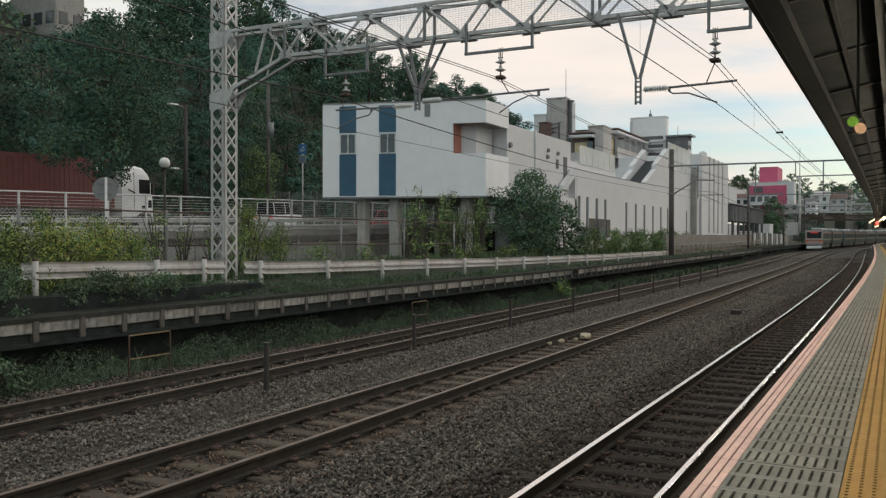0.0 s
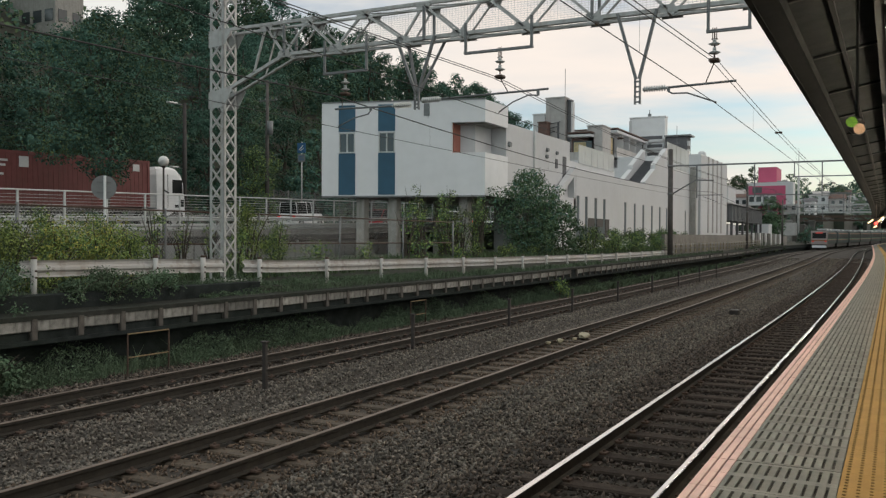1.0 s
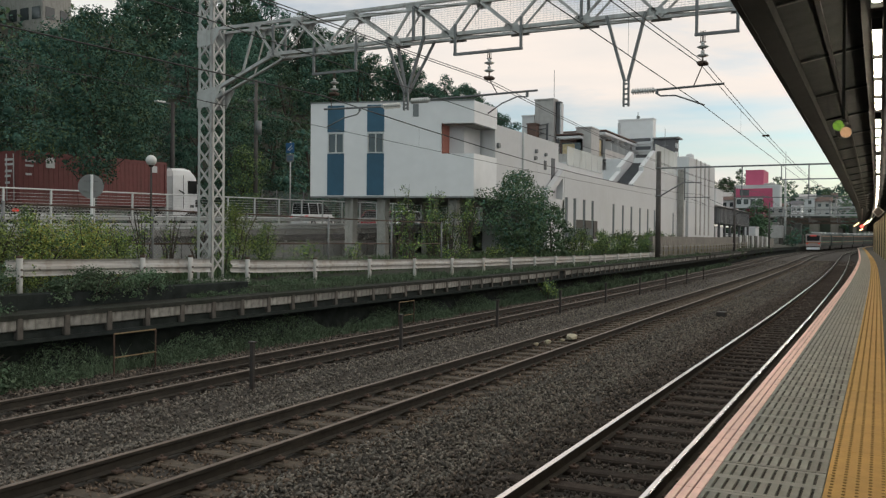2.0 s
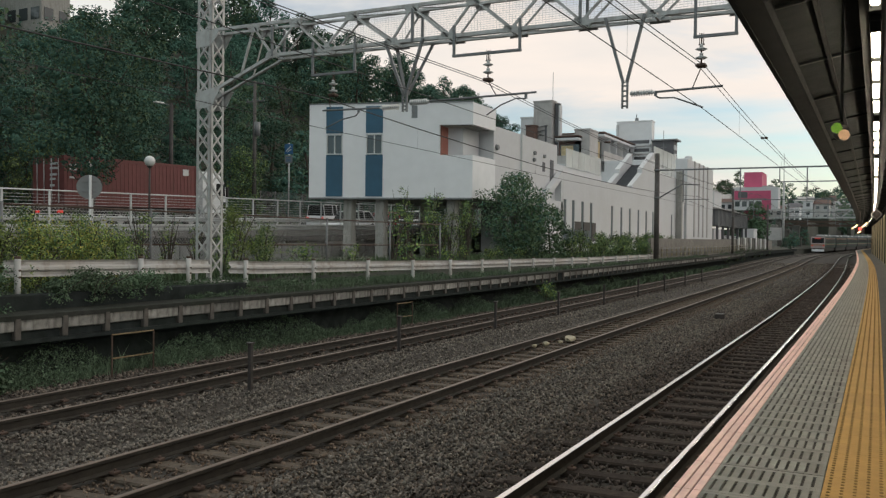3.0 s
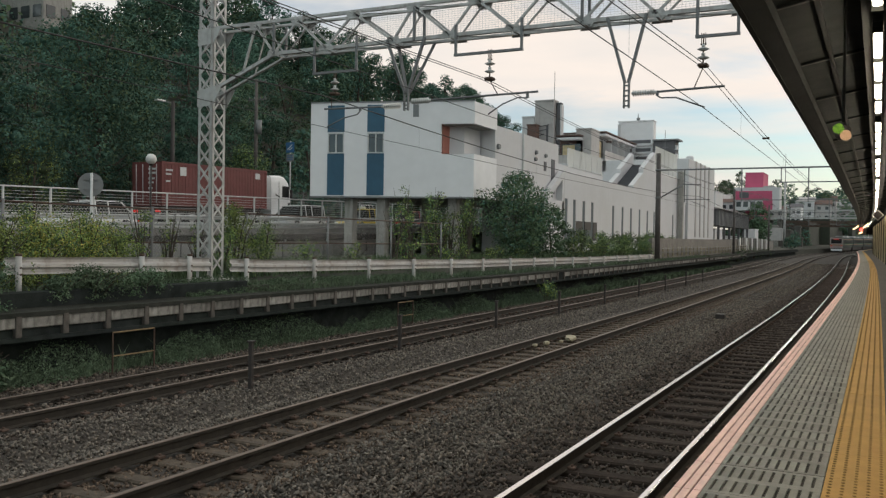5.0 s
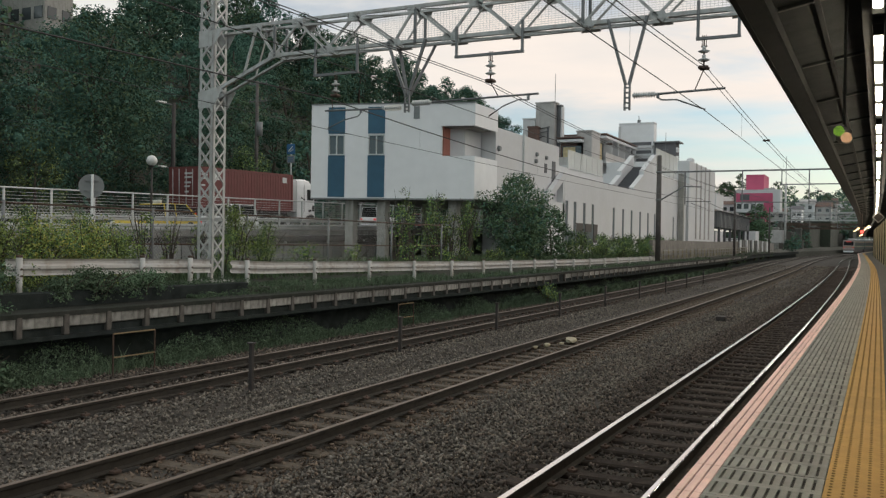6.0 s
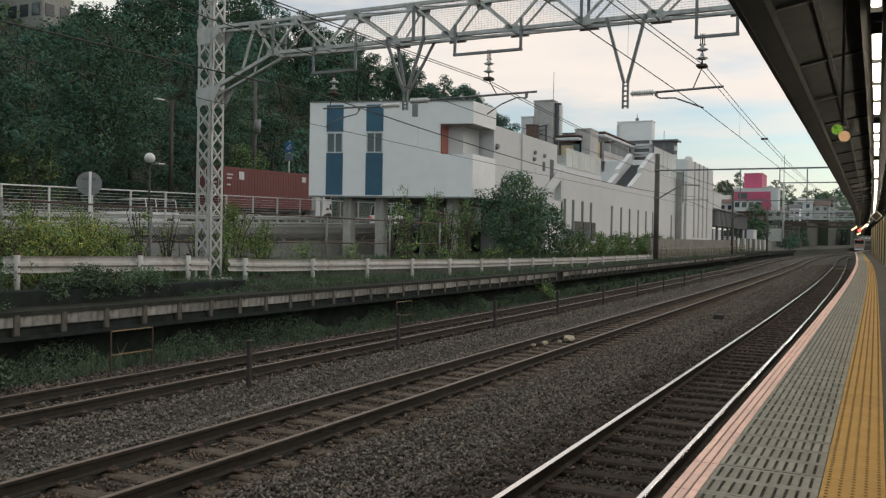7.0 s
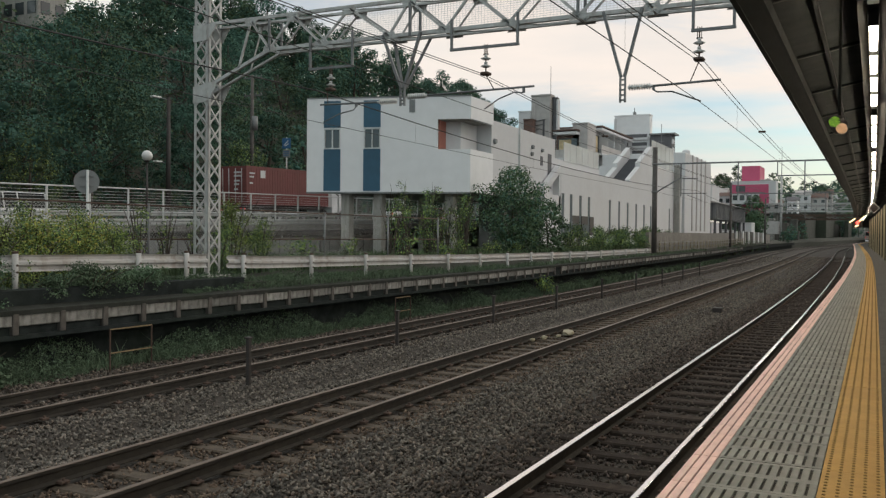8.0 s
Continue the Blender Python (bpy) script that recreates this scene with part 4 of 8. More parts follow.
cantilever(-8.85, -10.79, 5.05, [(-9.88, 4.99), (-9.95, 4.92), (-10.3, 4.86), (-10.71, 4.70)], 0, (-10.62, 5.36, -10.6), -1)
cantilever(-8.69, -5.89, 5.12, [(-6.1, 5.04), (-6.3, 5.06), (-6.62, 4.95), (-6.92, 4.77)], 0, (-6.9, 5.44, -6.72), 1)
cantilever(-4.12, -2.46, 5.0, [(-3.62, 4.93), (-3.55, 4.89), (-3.29, 4.88), (-2.79, 4.68)], 0, (-2.83, 5.38, -2.98), 1)


# ---------------------------------------------------------------- wires
def wire(name, pts, r, label, category="wire", group="overhead wires"):
    c = pts[len(pts) // 2].copy()
    verts, faces, n = [], [], 6
    for i, p in enumerate(pts):
        d = (pts[min(i + 1, len(pts) - 1)] - pts[max(i - 1, 0)]).normalized()
        a = d.cross(Vector((0, 0, 1))).normalized()
        b = a.cross(d)
        for k in range(n):
            g = 2 * math.pi * k / n
            verts.append(p - c + a * (r * math.cos(g)) + b * (r * math.sin(g)))
            if i:
                j = (k + 1) % n
                faces.append(((i - 1) * n + k, (i - 1) * n + j, i * n + j, i * n + k))
    ob = raw(name, verts, faces, M["wire"], smooth=True)
    ob.location = c
    return tagged(ob, label, category, group)


SUPPORTS = [-30, 15.55, 60, 105, 150]


def catenary(centre_at, zc, zm, pair=True):
    """Messenger, contact wire and droppers of one track. centre_at: offsets at the supports."""
    def off_at(s):
        return float(np.interp(s, SUPPORTS, centre_at))
    cont, mess = [], []
    for a, b in zip(SUPPORTS, SUPPORTS[1:]):
        for k in range(10):
            s = a + (b - a) * k / 10
            u = k / 10
            sag = 4 * u * (1 - u) * 0.42
            cont.append(on(s, off_at(s), zc))
            mess.append(on(s, off_at(s), zm - sag))
    wire("contact_wire", cont, 0.0065, "thin dark contact wire above the track")
    if pair:
        wire("messenger_wire", [p + Vector((-0.05, 0, 0)) for p in mess], 0.0068, "twin messenger wire above the track")
        wire("messenger_wire", [p + Vector((0.05, 0, 0)) for p in mess], 0.0068, "twin messenger wire above the track")
        bm = bmesh.new()
        for p in mess[2::5]:
            rod(bm, p + Vector((-0.09, 0, 0)), p + Vector((0.09, 0, 0)), 0.022, 8)
            ball(bm, p + Vector((-0.05, 0, 0)), 0.035, 8, 6)
            ball(bm, p + Vector((0.05, 0, 0)), 0.035, 8, 6)
        tagged(link_mesh("spacer_clamps", bm, M["rust"]), "small clamps joining the twin messenger wires", "clamp", kind="stuff")
    else:
        wire("messenger_wire", mess, 0.0135, "messenger wire above the track")
    bm = bmesh.new()
    for c, m in list(zip(cont, mess))[1::2]:
        rod(bm, c, m, 0.0018, 4, caps=False)
    tagged(link_mesh("droppers", bm, M["wire"]), "thin dropper wires of the catenary", "wire", kind="stuff")


catenary([-4.0, -2.80, XN, XN - 0.2, XN], 4.68, 5.40)
catenary([-6.6, -6.92, XM, XM - 0.2, XM], 4.77, 5.46)
catenary([-10.3, -10.7, XF, XF - 0.2, XF], 4.70, 5.37, False)


# ---------------------------------------------------------------- second gantry, further on
def build_far_gantry(s, off_l, off_r, zt, name_label, pole_r=0.17, base=1.2, top=8.4, low_from=None):
    """A thin beam on tubular poles; low_from: where a second, lower beam hangs under it."""
    g = empty("overhead_line_gantry", frame_at(s, off_l, base))
    tagged(g, name_label, "gantry")
    bm = bmesh.new()
    rod(bm, (0, 0, -0.5), (0, 0, top - base), pole_r * 1.1, 14, pole_r * 0.95)
    pole = part("pole", bm, M["pole_grey"], g)
    bm = bmesh.new()
    for z in (zt - base, zt - base - 1.9):
        rod(bm, (0, 0, z - 0.06), (0, 0, z + 0.06), pole_r * 1.25, 14)
    tagged(part("clamp_band", bm, M["galv_dark"], pole), kind="stuff")
    w = off_r - off_l
    bm = bmesh.new()
    rod(bm, (0, 0, zt - base - 2.0), (1.7, 0, zt - base - 1.0), 0.05, 8)
    rod(bm, (1.7, 0, zt - base - 1.0), (2.9, 0, zt - base - 1.05), 0.04, 8)
    rod(bm, (1.75, 0, zt - base - 1.0), (1.75, 0, zt - base), 0.04, 8)
    part("bracket", bm, M["galv_dark"], g)
    bm = bmesh.new()
    bar(bm, (0, 0, zt - base), (w, 0, zt - base), 0.11, 0.10)
    part("beam", bm, M["galv_dark"], g)
    if low_from is not None:
        bm = bmesh.new()
        bar(bm, (low_from - off_l, 0, zt - base - 0.95), (w, 0, zt - base - 0.95), 0.08, 0.07)
        part("lower_beam", bm, M["galv_dark"], g)
        for x in (low_from - off_l + 0.1, low_from - off_l + 1.75, low_from - off_l + 3.5):
            bm = bmesh.new()
            bar(bm, (x, 0, zt - base - 0.95), (x, 0, zt - base), 0.06)
            part("hanger", bm, M["galv_dark"], g)
    for c in (XN, XM, XF):
        bm = bmesh.new()
        x = c - off_l
        bar(bm, (x - 1.4, 0, zt - base), (x - 1.4, 0, 5.0 - base), 0.07)
        bar(bm, (x - 1.4, 0, 5.2 - base), (x + 0.3, 0, 5.2 - base), 0.045)
        bar(bm, (x - 1.0, 0, 5.1 - base), (x, 0, 4.7 - base), 0.03)
        part("arm", bm, M["galv_dark"], g)
    bm = bmesh.new()
    rod(bm, (w, 0, -1.6), (w, 0, top - base - 0.6), pole_r, 12)
    part("pole", bm, M["pole_grey"], g)
    return g


build_far_gantry(60.5, -13.45, 7.5, 7.24, "thin dark steel gantry on a tubular pole", 0.17, low_from=-5.6)
build_far_gantry(105, -13.9, 7.5, 7.1, "thin dark steel gantry on tubular poles", 0.13)
build_far_gantry(150, -13.9, 7.5, 7.1, "thin dark steel gantry on tubular poles", 0.13)


# ---------------------------------------------------------------- old platform edge and bank
LEDGE = -12.6


def build_ledge():
    e = empty("old_platform_edge")
    tagged(e, "disused platform edge of weathered concrete panels", "platform edge", kind="structure")
    st = [-10 + 2 * i for i in range(60)] + [110 + 4 * i for i in range(20)]
    sweep("coping", [(LEDGE + 0.02, 0.90), (LEDGE + 0.02, 0.98), (-13.2, 1.0), (-13.2, 0.90)], st, M["coping"], e)
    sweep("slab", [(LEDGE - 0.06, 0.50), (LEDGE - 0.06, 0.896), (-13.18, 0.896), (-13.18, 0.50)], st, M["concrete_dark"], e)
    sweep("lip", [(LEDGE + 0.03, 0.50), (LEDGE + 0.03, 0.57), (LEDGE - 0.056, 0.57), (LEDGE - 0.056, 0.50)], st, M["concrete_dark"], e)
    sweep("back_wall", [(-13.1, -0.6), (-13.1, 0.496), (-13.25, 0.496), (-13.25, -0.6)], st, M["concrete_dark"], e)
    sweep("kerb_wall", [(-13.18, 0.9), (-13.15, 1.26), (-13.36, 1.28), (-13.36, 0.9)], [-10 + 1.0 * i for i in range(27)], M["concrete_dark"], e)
    bm = bmesh.new()
    box(bm, (-0.03, 0.0, -0.02), (0.03, 0.81, 0.19), bevel=0.012)
    pm = bpy.data.meshes.new("panel")
    bm.to_mesh(pm)
    pm.materials.append(M["concrete_old"])
    bm.free()
    bm = bmesh.new()
    box(bm, (-0.04, -0.06, -0.16), (0.05, 0.06, 0.205), bevel=0.012)
    qm = bpy.data.meshes.new("pier")
    bm.to_mesh(qm)
    qm.materials.append(M["concrete_mid"])
    bm.free()
    rr = random.Random(3)
    for i in range(110):
        s = 3.97 + i * 0.93
        o = new("pier", qm)
        o.parent = e
        o.matrix_basis = frame_at(s, LEDGE - 0.03, 0.73)
        if i < 30 or rr.random() > 0.05:
            o = new("panel", pm)
            o.parent = e
            o.matrix_basis = frame_at(s + 0.065, LEDGE - 0.03, 0.73 + rr.uniform(-0.01, 0.01)) @ Matrix.Rotation(rr.uniform(-0.015, 0.015), 4, "X")


build_ledge()


def guard_rail(posts, lo, hi, label):
    z0 = BANK
    off = -13.62
    g = empty("guard_rail", frame_at(lo, off, z0))
    tagged(g, label, "guard rail", "guard rails")
    inv = g.matrix_world.inverted()
    prof = [(0.0, 0.605), (-0.05, 0.565), (-0.05, 0.515), (0.015, 0.475), (0.015, 0.425), (-0.05, 0.385), (-0.05, 0.335), (0.0, 0.30)]
    pr = [(off - 0.06 + a, z0 + b) for a, b in prof] + [(off - 0.066 + a, z0 + b) for a, b in reversed(prof)]
    n = max(2, int((hi - lo) / 1.4))
    ob = sweep("beam", pr, [lo + (hi - lo) * i / n for i in range(n + 1)], M["white_rail"], g)
    for k, v in enumerate(ob.data.vertices):
        v.co.z -= bank_drop(lo + (hi - lo) * (k // len(pr)) / n)
    ob.data.transform(inv)
    for s in posts:
        bm = bmesh.new()
        m = inv @ frame_at(s, off, z0 - bank_drop(s))
        rod(bm, m @ Vector((0, 0, -0.3)), m @ Vector((0, 0, 0.66)), 0.055, 12)
        po = part("post", bm, M["white_rail"], g)
        bm = bmesh.new()
        rod(bm, m @ Vector((0, 0, 0.63)), m @ Vector((0, 0, 0.675)), 0.058, 12)
        part("cap", bm, M["rust"], po, "rusty post cap")
        bm = bmesh.new()
        for zz in (0.5, 0.62):
            rod(bm, m @ Vector((0.04, 0, zz - 0.2)), m @ Vector((0.07, 0, zz - 0.2)), 0.02, 8)
        part("bolts", bm, M["rust"], g)


guard_rail([10.32, 13.2, 14.6], 10.1, 15.35, "white steel guard rail with rust stains, on posts")
guard_rail([16.54 + 2.82 * i for i in range(17)], 16.05, 62.6, "long white steel guard rail overgrown by weeds")


# ---------------------------------------------------------------- buildings beside the line
def quad_prism(bm, pts, z0, z1, mi=0):
    """A block on a plan polygon (counter-clockwise)."""
    a = [bm.verts.new((x, y, z0)) for x, y in pts]
    b = [bm.verts.new((x, y, z1)) for x, y in pts]
    n = len(pts)
    fs = [bm.faces.new(list(reversed(a))), bm.faces.new(b)]
    for i in range(n):
        j = (i + 1) % n
        fs.append(bm.faces.new((a[i], a[j], b[j], b[i])))
    for f in fs:
        f.material_index = mi
    bmesh.ops.recalc_face_normals(bm, faces=fs)


def wall_panel(bm, p0, p1, z0, z1, t=0.2, inward=1):
    """A straight wall from plan point p0 to p1."""
    a, b = Vector(p0), Vector(p1)
    d = (b - a).normalized()
    n = Vector((-d.y, d.x)) * t * inward
    quad_prism(bm, [a[:], b[:], (b + n)[:], (a + n)[:]], z0, z1)


CR = Vector((-17.9, 38.6))
CL = Vector((-26.0, 36.29))
UA = (CL - CR).normalized()          # along the striped face, away from the tracks
NA = Vector((UA.y, -UA.x))           # out of that face, towards the platform
if NA.y > 0:
    NA = -NA
LA = (CL - CR).length


def face_box(bm, u0, u1, z0, z1, out0, out1):
    """A block on the striped face: u from the corner, out from the face."""
    p = [CR + UA * u0 + NA * out0, CR + UA * u1 + NA * out0, CR + UA * u1 + NA * out1, CR + UA * u0 + NA * out1]
    quad_prism(bm, [q[:] for q in p], z0, z1)


def build_stilt_building():
    b = empty("stilt_building", Matrix.Translation((0, 0, BANK)))
    tagged(b, "white building with blue stripes raised on concrete columns", "building")

    def add(name, bm, mat, label="", parent=None):
        bmesh.ops.translate(bm, vec=(0, 0, -BANK), verts=bm.verts)
        return part(name, bm, mat, parent or b, label)

    z0, zr, zt = 4.42, 6.53, 9.12
    zo = 8.02                       # underside of the corner overhang
    # striped wall, built round its openings
    W1, W2 = (6.66, 7.50), (4.58, 5.42)
    sections = [(1.66, W2[0], z0, zt), (W2[1], W1[0], z0, zt), (W1[1], LA, z0, zt), (0.0, 1.66, z0, zr), (0.0, 1.66, zo, zt)]
    for w in (W1, W2):
        sections += [(w[0], w[1], z0, 6.58), (w[0], w[1], 7.62, zt)]
    for u0, u1, za, zb in sections:
        bm = bmesh.new()
        face_box(bm, u0, u1, za, zb, 0, -0.22)
        add("wall_section", bm, M["white_panel"])
    # wall along the tracks, with the corner balcony open
    for za, zb in ((z0, zr), (zo, zt)):
        bm = bmesh.new()
        wall_panel(bm, (CR.x, CR.y + 0.0), (CR.x, 41.4), za, zb, 0.2)
        add("side_wall", bm, M["white_panel"])
    bm = bmesh.new()
    quad_prism(bm, [(-18.15, 39.0), (-18.15, 51.3), (-25.6, 51.3), (-25.6, 37.0)], z0, z0 + 0.3)
    add("floor_slab", bm, M["concrete"])
    bm = bmesh.new()
    quad_prism(bm, [(-17.95, 38.85), (-17.95, 41.4), (-25.7, 41.4), (-25.7, 36.65)], zt - 0.25, zt - 0.05)
    add("roof", bm, M["concrete"])
    bm = bmesh.new()
    wall_panel(bm, (-25.9, 36.5), (-25.9, 51.2), z0, zt, 0.2, -1)
    add("rear_wall", bm, M["white_panel"])
    # balcony: back wall, red return, soffit
    bm = bmesh.new()
    quad_prism(bm, [(-19.6, 39.1), (-18.8, 39.35), (-18.8, 41.3), (-19.6, 41.3)], zr - 0.3, zo)
    add("balcony_back_wall", bm, M["white_wall"])
    bm = bmesh.new()
    p = CR + UA * 1.66
    wall_panel(bm, (p.x - 0.02, p.y + 0.25), (p.x - 0.02, 39.15), zr - 0.3, zo, 0.15)
    add("balcony_side_wall", bm, M["red_panel"], "red brown side wall of the balcony")
    bm = bmesh.new()
    quad_prism(bm, [(-18.12, 39.0), (-18.12, 41.0), (-19.9, 41.0), (-19.9, 38.4)], zo - 0.03, zo + 0.1)
    quad_prism(bm, [(-18.12, 39.0), (-18.12, 41.0), (-19.9, 41.0), (-19.9, 38.4)], zr - 0.35, zr - 0.25)
    add("balcony_slabs", bm, M["concrete"])
    # blue stripes and windows
    for w in (W1, W2):
        bm = bmesh.new()
        face_box(bm, w[0] - 0.02, w[1] + 0.02, z0 + 0.05, 6.57, 0.025, -0.02)
        add("blue_panel", bm, M["blue_panel"], "petrol blue cladding strip")
        bm = bmesh.new()
        face_box(bm, w[0] - 0.02, w[1] + 0.02, 7.66, 9.0, 0.025, -0.02)
        add("blue_panel", bm, M["blue_panel"], "petrol blue cladding strip")
        bm = bmesh.new()
        face_box(bm, w[0], w[0] + 0.05, 6.58, 7.62, 0.02, -0.1)
        face_box(bm, w[1] - 0.05, w[1], 6.58, 7.62, 0.02, -0.1)
        face_box(bm, w[0], w[1], 7.56, 7.62, 0.02, -0.1)
        face_box(bm, w[0], w[1], 6.58, 6.64, 0.05, -0.1)
        um = (w[0] + w[1]) / 2
        face_box(bm, um - 0.03, um + 0.03, 6.6, 7.6, 0.0, -0.1)
        fr = add("window", bm, M["white_fence"], "white framed sliding window")
        for a, c in ((w[0] + 0.05, um - 0.03), (um + 0.03, w[1] - 0.05)):
            bm = bmesh.new()
            face_box(bm, a, c, 6.64, 7.56, -0.05, -0.058)
            add("pane", bm, M["glass"], "", fr)
            bm = bmesh.new()
            face_box(bm, a, c - 0.1, 6.64, 7.56, -0.14, -0.15)
            add("curtain", bm, M["curtain"], "", fr)
    bm = bmesh.new()
    face_box(bm, 2.8, 3.09, 8.38, 9.0, 0.03, -0.03)
    add("vent_panel", bm, M["sign_grey"])
    # thin metal trims at the roof and the underside
    for za, zb in ((zt, zt + 0.06), (z0 - 0.08, z0)):
        bm = bmesh.new()
        face_box(bm, 0, LA, za, zb, 0.035, -0.2)
        add("trim", bm, M["sign_grey"])
    # columns
    for x, y in ((-24.2, 37.35), (-22.6, 37.85), (-19.15, 39.0), (-23.6, 44.5), (-19.1, 45.5), (-23.6, 50), (-19.1, 50.4)):
        bm = bmesh.new()
        box(bm, (x - 0.24, y - 0.24, 0.9), (x + 0.24, y + 0.24, z0), bevel=0.02)
        add("column", bm, M["concrete"])
    # plain wing along the tracks
    bm = bmesh.new()
    quad_prism(bm, [(-18.0, 41.4), (-18.0, 51.3), (-25.8, 51.3), (-25.8, 41.4)], z0 + 0.3, 8.3)
    add("wing_wall", bm, M["white_wall"])
    bm = bmesh.new()
    box(bm, (-18.05, 45.2, 3.4), (-17.9, 45.32, 8.35))
    add("downpipe", bm, M["white_fence"])
    for y, z, r in ((41.75, 7.22, 0.16), (47.3, 7.45, 0.13), (47.2, 7.05, 0.13), (48.9, 7.4, 0.12)):
        bm = bmesh.new()
        rod(bm, (-18.0, y, z), (-17.86, y, z), r, 14, r * 0.8)
        add("vent_cap", bm, M["sign_grey"])
    for y0, y1, za, zb in ((48.7, 49.1, 6.5, 7.05), (50.0, 50.6, 5.2, 7.3)):
        bm = bmesh.new()
        box(bm, (-18.05, y0, za), (-17.97, y1, zb))
        add("doorway", bm, M["dark_wall"])


build_stilt_building()


M["frosted"] = material("frosted glass screen", (0.62, 0.63, 0.63), 0.4, var=0.05, scale=2, bump=0.02)
_fb = M["frosted"].node_tree.nodes["Principled BSDF"]
_fb.inputs["Alpha"].default_value = 0.5
M["slit_dark"] = material("dark blue grey panel", (0.055, 0.075, 0.09), 0.6, var=0.08, bump=0.03)


def build_slit_building():
    b = empty("slit_wall_building", Matrix.Translation((-17.6, 51.3, BANK)))
    tagged(b, "long white building with narrow vertical slits", "building")

    def add(name, bm, mat, label="", parent=None):
        bmesh.ops.translate(bm, vec=(17.6, -51.3, -BANK), verts=bm.verts)
        return part(name, bm, mat, parent or b, label)

    top = 6.62
    slits = [51.75, 53.4, 55.35, 57.25, 62.4, 65.0, 67.5, 70.2, 72.85, 75.3, 82.8]
    bm = bmesh.new()
    y = 51.35
    for c in slits + [None]:
        e = 88.5 if c is None else c - 0.28
        wall_panel(bm, (-17.6, y), (-17.6, e), 1.0, top, 0.3)
        if c is not None:
            wall_panel(bm, (-17.6, e), (-17.6, c + 0.28), 5.0, top, 0.3)
            wall_panel(bm, (-17.6, e), (-17.6, c + 0.28), 1.0, 2.15, 0.3)
            y = c + 0.28
    add("slit_wall", bm, M["white_wall"])
    # flat dark plates on the wall hold the shade of the open recess
    for ya, yb in ((52.04, 53.1), (53.7, 55.05), (55.65, 56.95)):
        bm = bmesh.new()
        box(bm, (-17.61, ya, 2.2), (-17.58, yb, 3.1))
        add("low_shade_panel", bm, M["slit_dark"], "dark blue grey plate for the shade in a low opening")
    for c in slits:
        bm = bmesh.new()
        box(bm, (-17.8, c - 0.278, 2.15), (-17.63, c + 0.278, 5.0))
        add("slit_panel", bm, M["slit_dark"], "dark blue grey slit infill")
    # black plates just proud of the wall: the opening's inner shade as colour
    bm = bmesh.new()
    box(bm, (-17.62, 53.7, 2.4), (-17.595, 55.1, 3.65))
    box(bm, (-17.62, 55.6, 2.4), (-17.595, 57.0, 3.65))
    box(bm, (-17.62, 57.5, 2.4), (-17.595, 58.4, 3.65))
    add("opening", bm, M["post_black"], "flat black plate for the shade in an opening")
    # end wall and the sloping stair parapet at the near end
    bm = bmesh.new()
    wall_panel(bm, (-17.6, 51.0), (-23, 51.0), 1.0, 6.5, 0.3, -1)
    wall_panel(bm, (-17.9, 88.3), (-27, 88.3), 1.0, top, 0.3, 1)
    quad_prism(bm, [(-17.9, 51.3), (-17.9, 88.2), (-27, 88.2), (-27, 51.3)], top - 0.5, top - 0.2)
    add("body", bm, M["white_wall"])
    bm = bmesh.new()
    v = [(-17.55, 48.3, 4.7), (-17.55, 51.2, 6.3), (-17.55, 51.2, 6.75), (-17.55, 48.3, 5.15)]
    a = [bm.verts.new(p) for p in v]
    c = [bm.verts.new((p[0] - 0.35, p[1], p[2])) for p in v]
    bm.faces.new(a), bm.faces.new(list(reversed(c)))
    for i in range(4):
        j = (i + 1) % 4
        bm.faces.new((a[j], a[i], c[i], c[j]))
    add("sloping_parapet", bm, M["white_wall"])
    bm = bmesh.new()
    wall_panel(bm, (-17.6, 48.3), (-17.6, 51.3), 1.0, 4.8, 0.3)
    add("stair_wall", bm, M["white_wall"])
    # outdoor stair on the roof: stepped parapets with a dark flight between
    side = [(68.0, 6.63), (68.0, 6.85), (71.2, 8.1), (71.2, 8.45), (75.3, 10.15), (75.3, 6.63)]
    for x0, x1 in ((-18.0, -17.6), (-19.9, -19.5)):
        bm = bmesh.new()
        a = [bm.verts.new((x1, y, z)) for y, z in side]
        c = [bm.verts.new((x0, y, z)) for y, z in side]
        bm.faces.new(a), bm.faces.new(list(reversed(c)))
        for i in range(6):
            j = (i + 1) % 6
            bm.faces.new((a[j], a[i], c[i], c[j]))
        bmesh.ops.recalc_face_normals(bm, faces=bm.faces)
        add("parapet", bm, M["white_wall"])
    n = 20
    for i in range(n):
        bm = bmesh.new()
        box(bm, (-19.5, 68.0 + 7.3 * i / n, 6.1), (-18.0, 68.0 + 7.3 * (i + 1) / n, 6.2 + 2.9 * (i + 1) / n))
        add("step", bm, M["dark_wall"])
    bm = bmesh.new()
    box(bm, (-24, 75.3, 6.2), (-17.62, 88.9, 8.6))
    add("upper_block", bm, M["white_wall"])
    bm = bmesh.new()
    box(bm, (-22, 53, 6.2), (-19.5, 66, 7.55))
    add("roof_wall", bm, M["white_wall"])
    # frosted screens on the roof
    for y in (57.2, 58.6, 60.0, 61.4, 62.8, 64.2):
        bm = bmesh.new()
        box(bm, (-19.46, y, 7.5), (-19.42, y + 1.36, 8.8))
        add("screen", bm, M["frosted"], "frosted glass screen")
    for i, y in enumerate((75.5, 77.3, 79.1, 80.9, 82.7)):
        bm = bmesh.new()
        box(bm, (-17.68, y, 8.58), (-17.64, y + 1.7, 10.75))
        add("screen", bm, M["frosted"], "frosted glass screen")
    bm = bmesh.new()
    rod(bm, (-18.0, 92.4, 10.85), (-18.0, 92.4, 11.2), 0.42, 16)
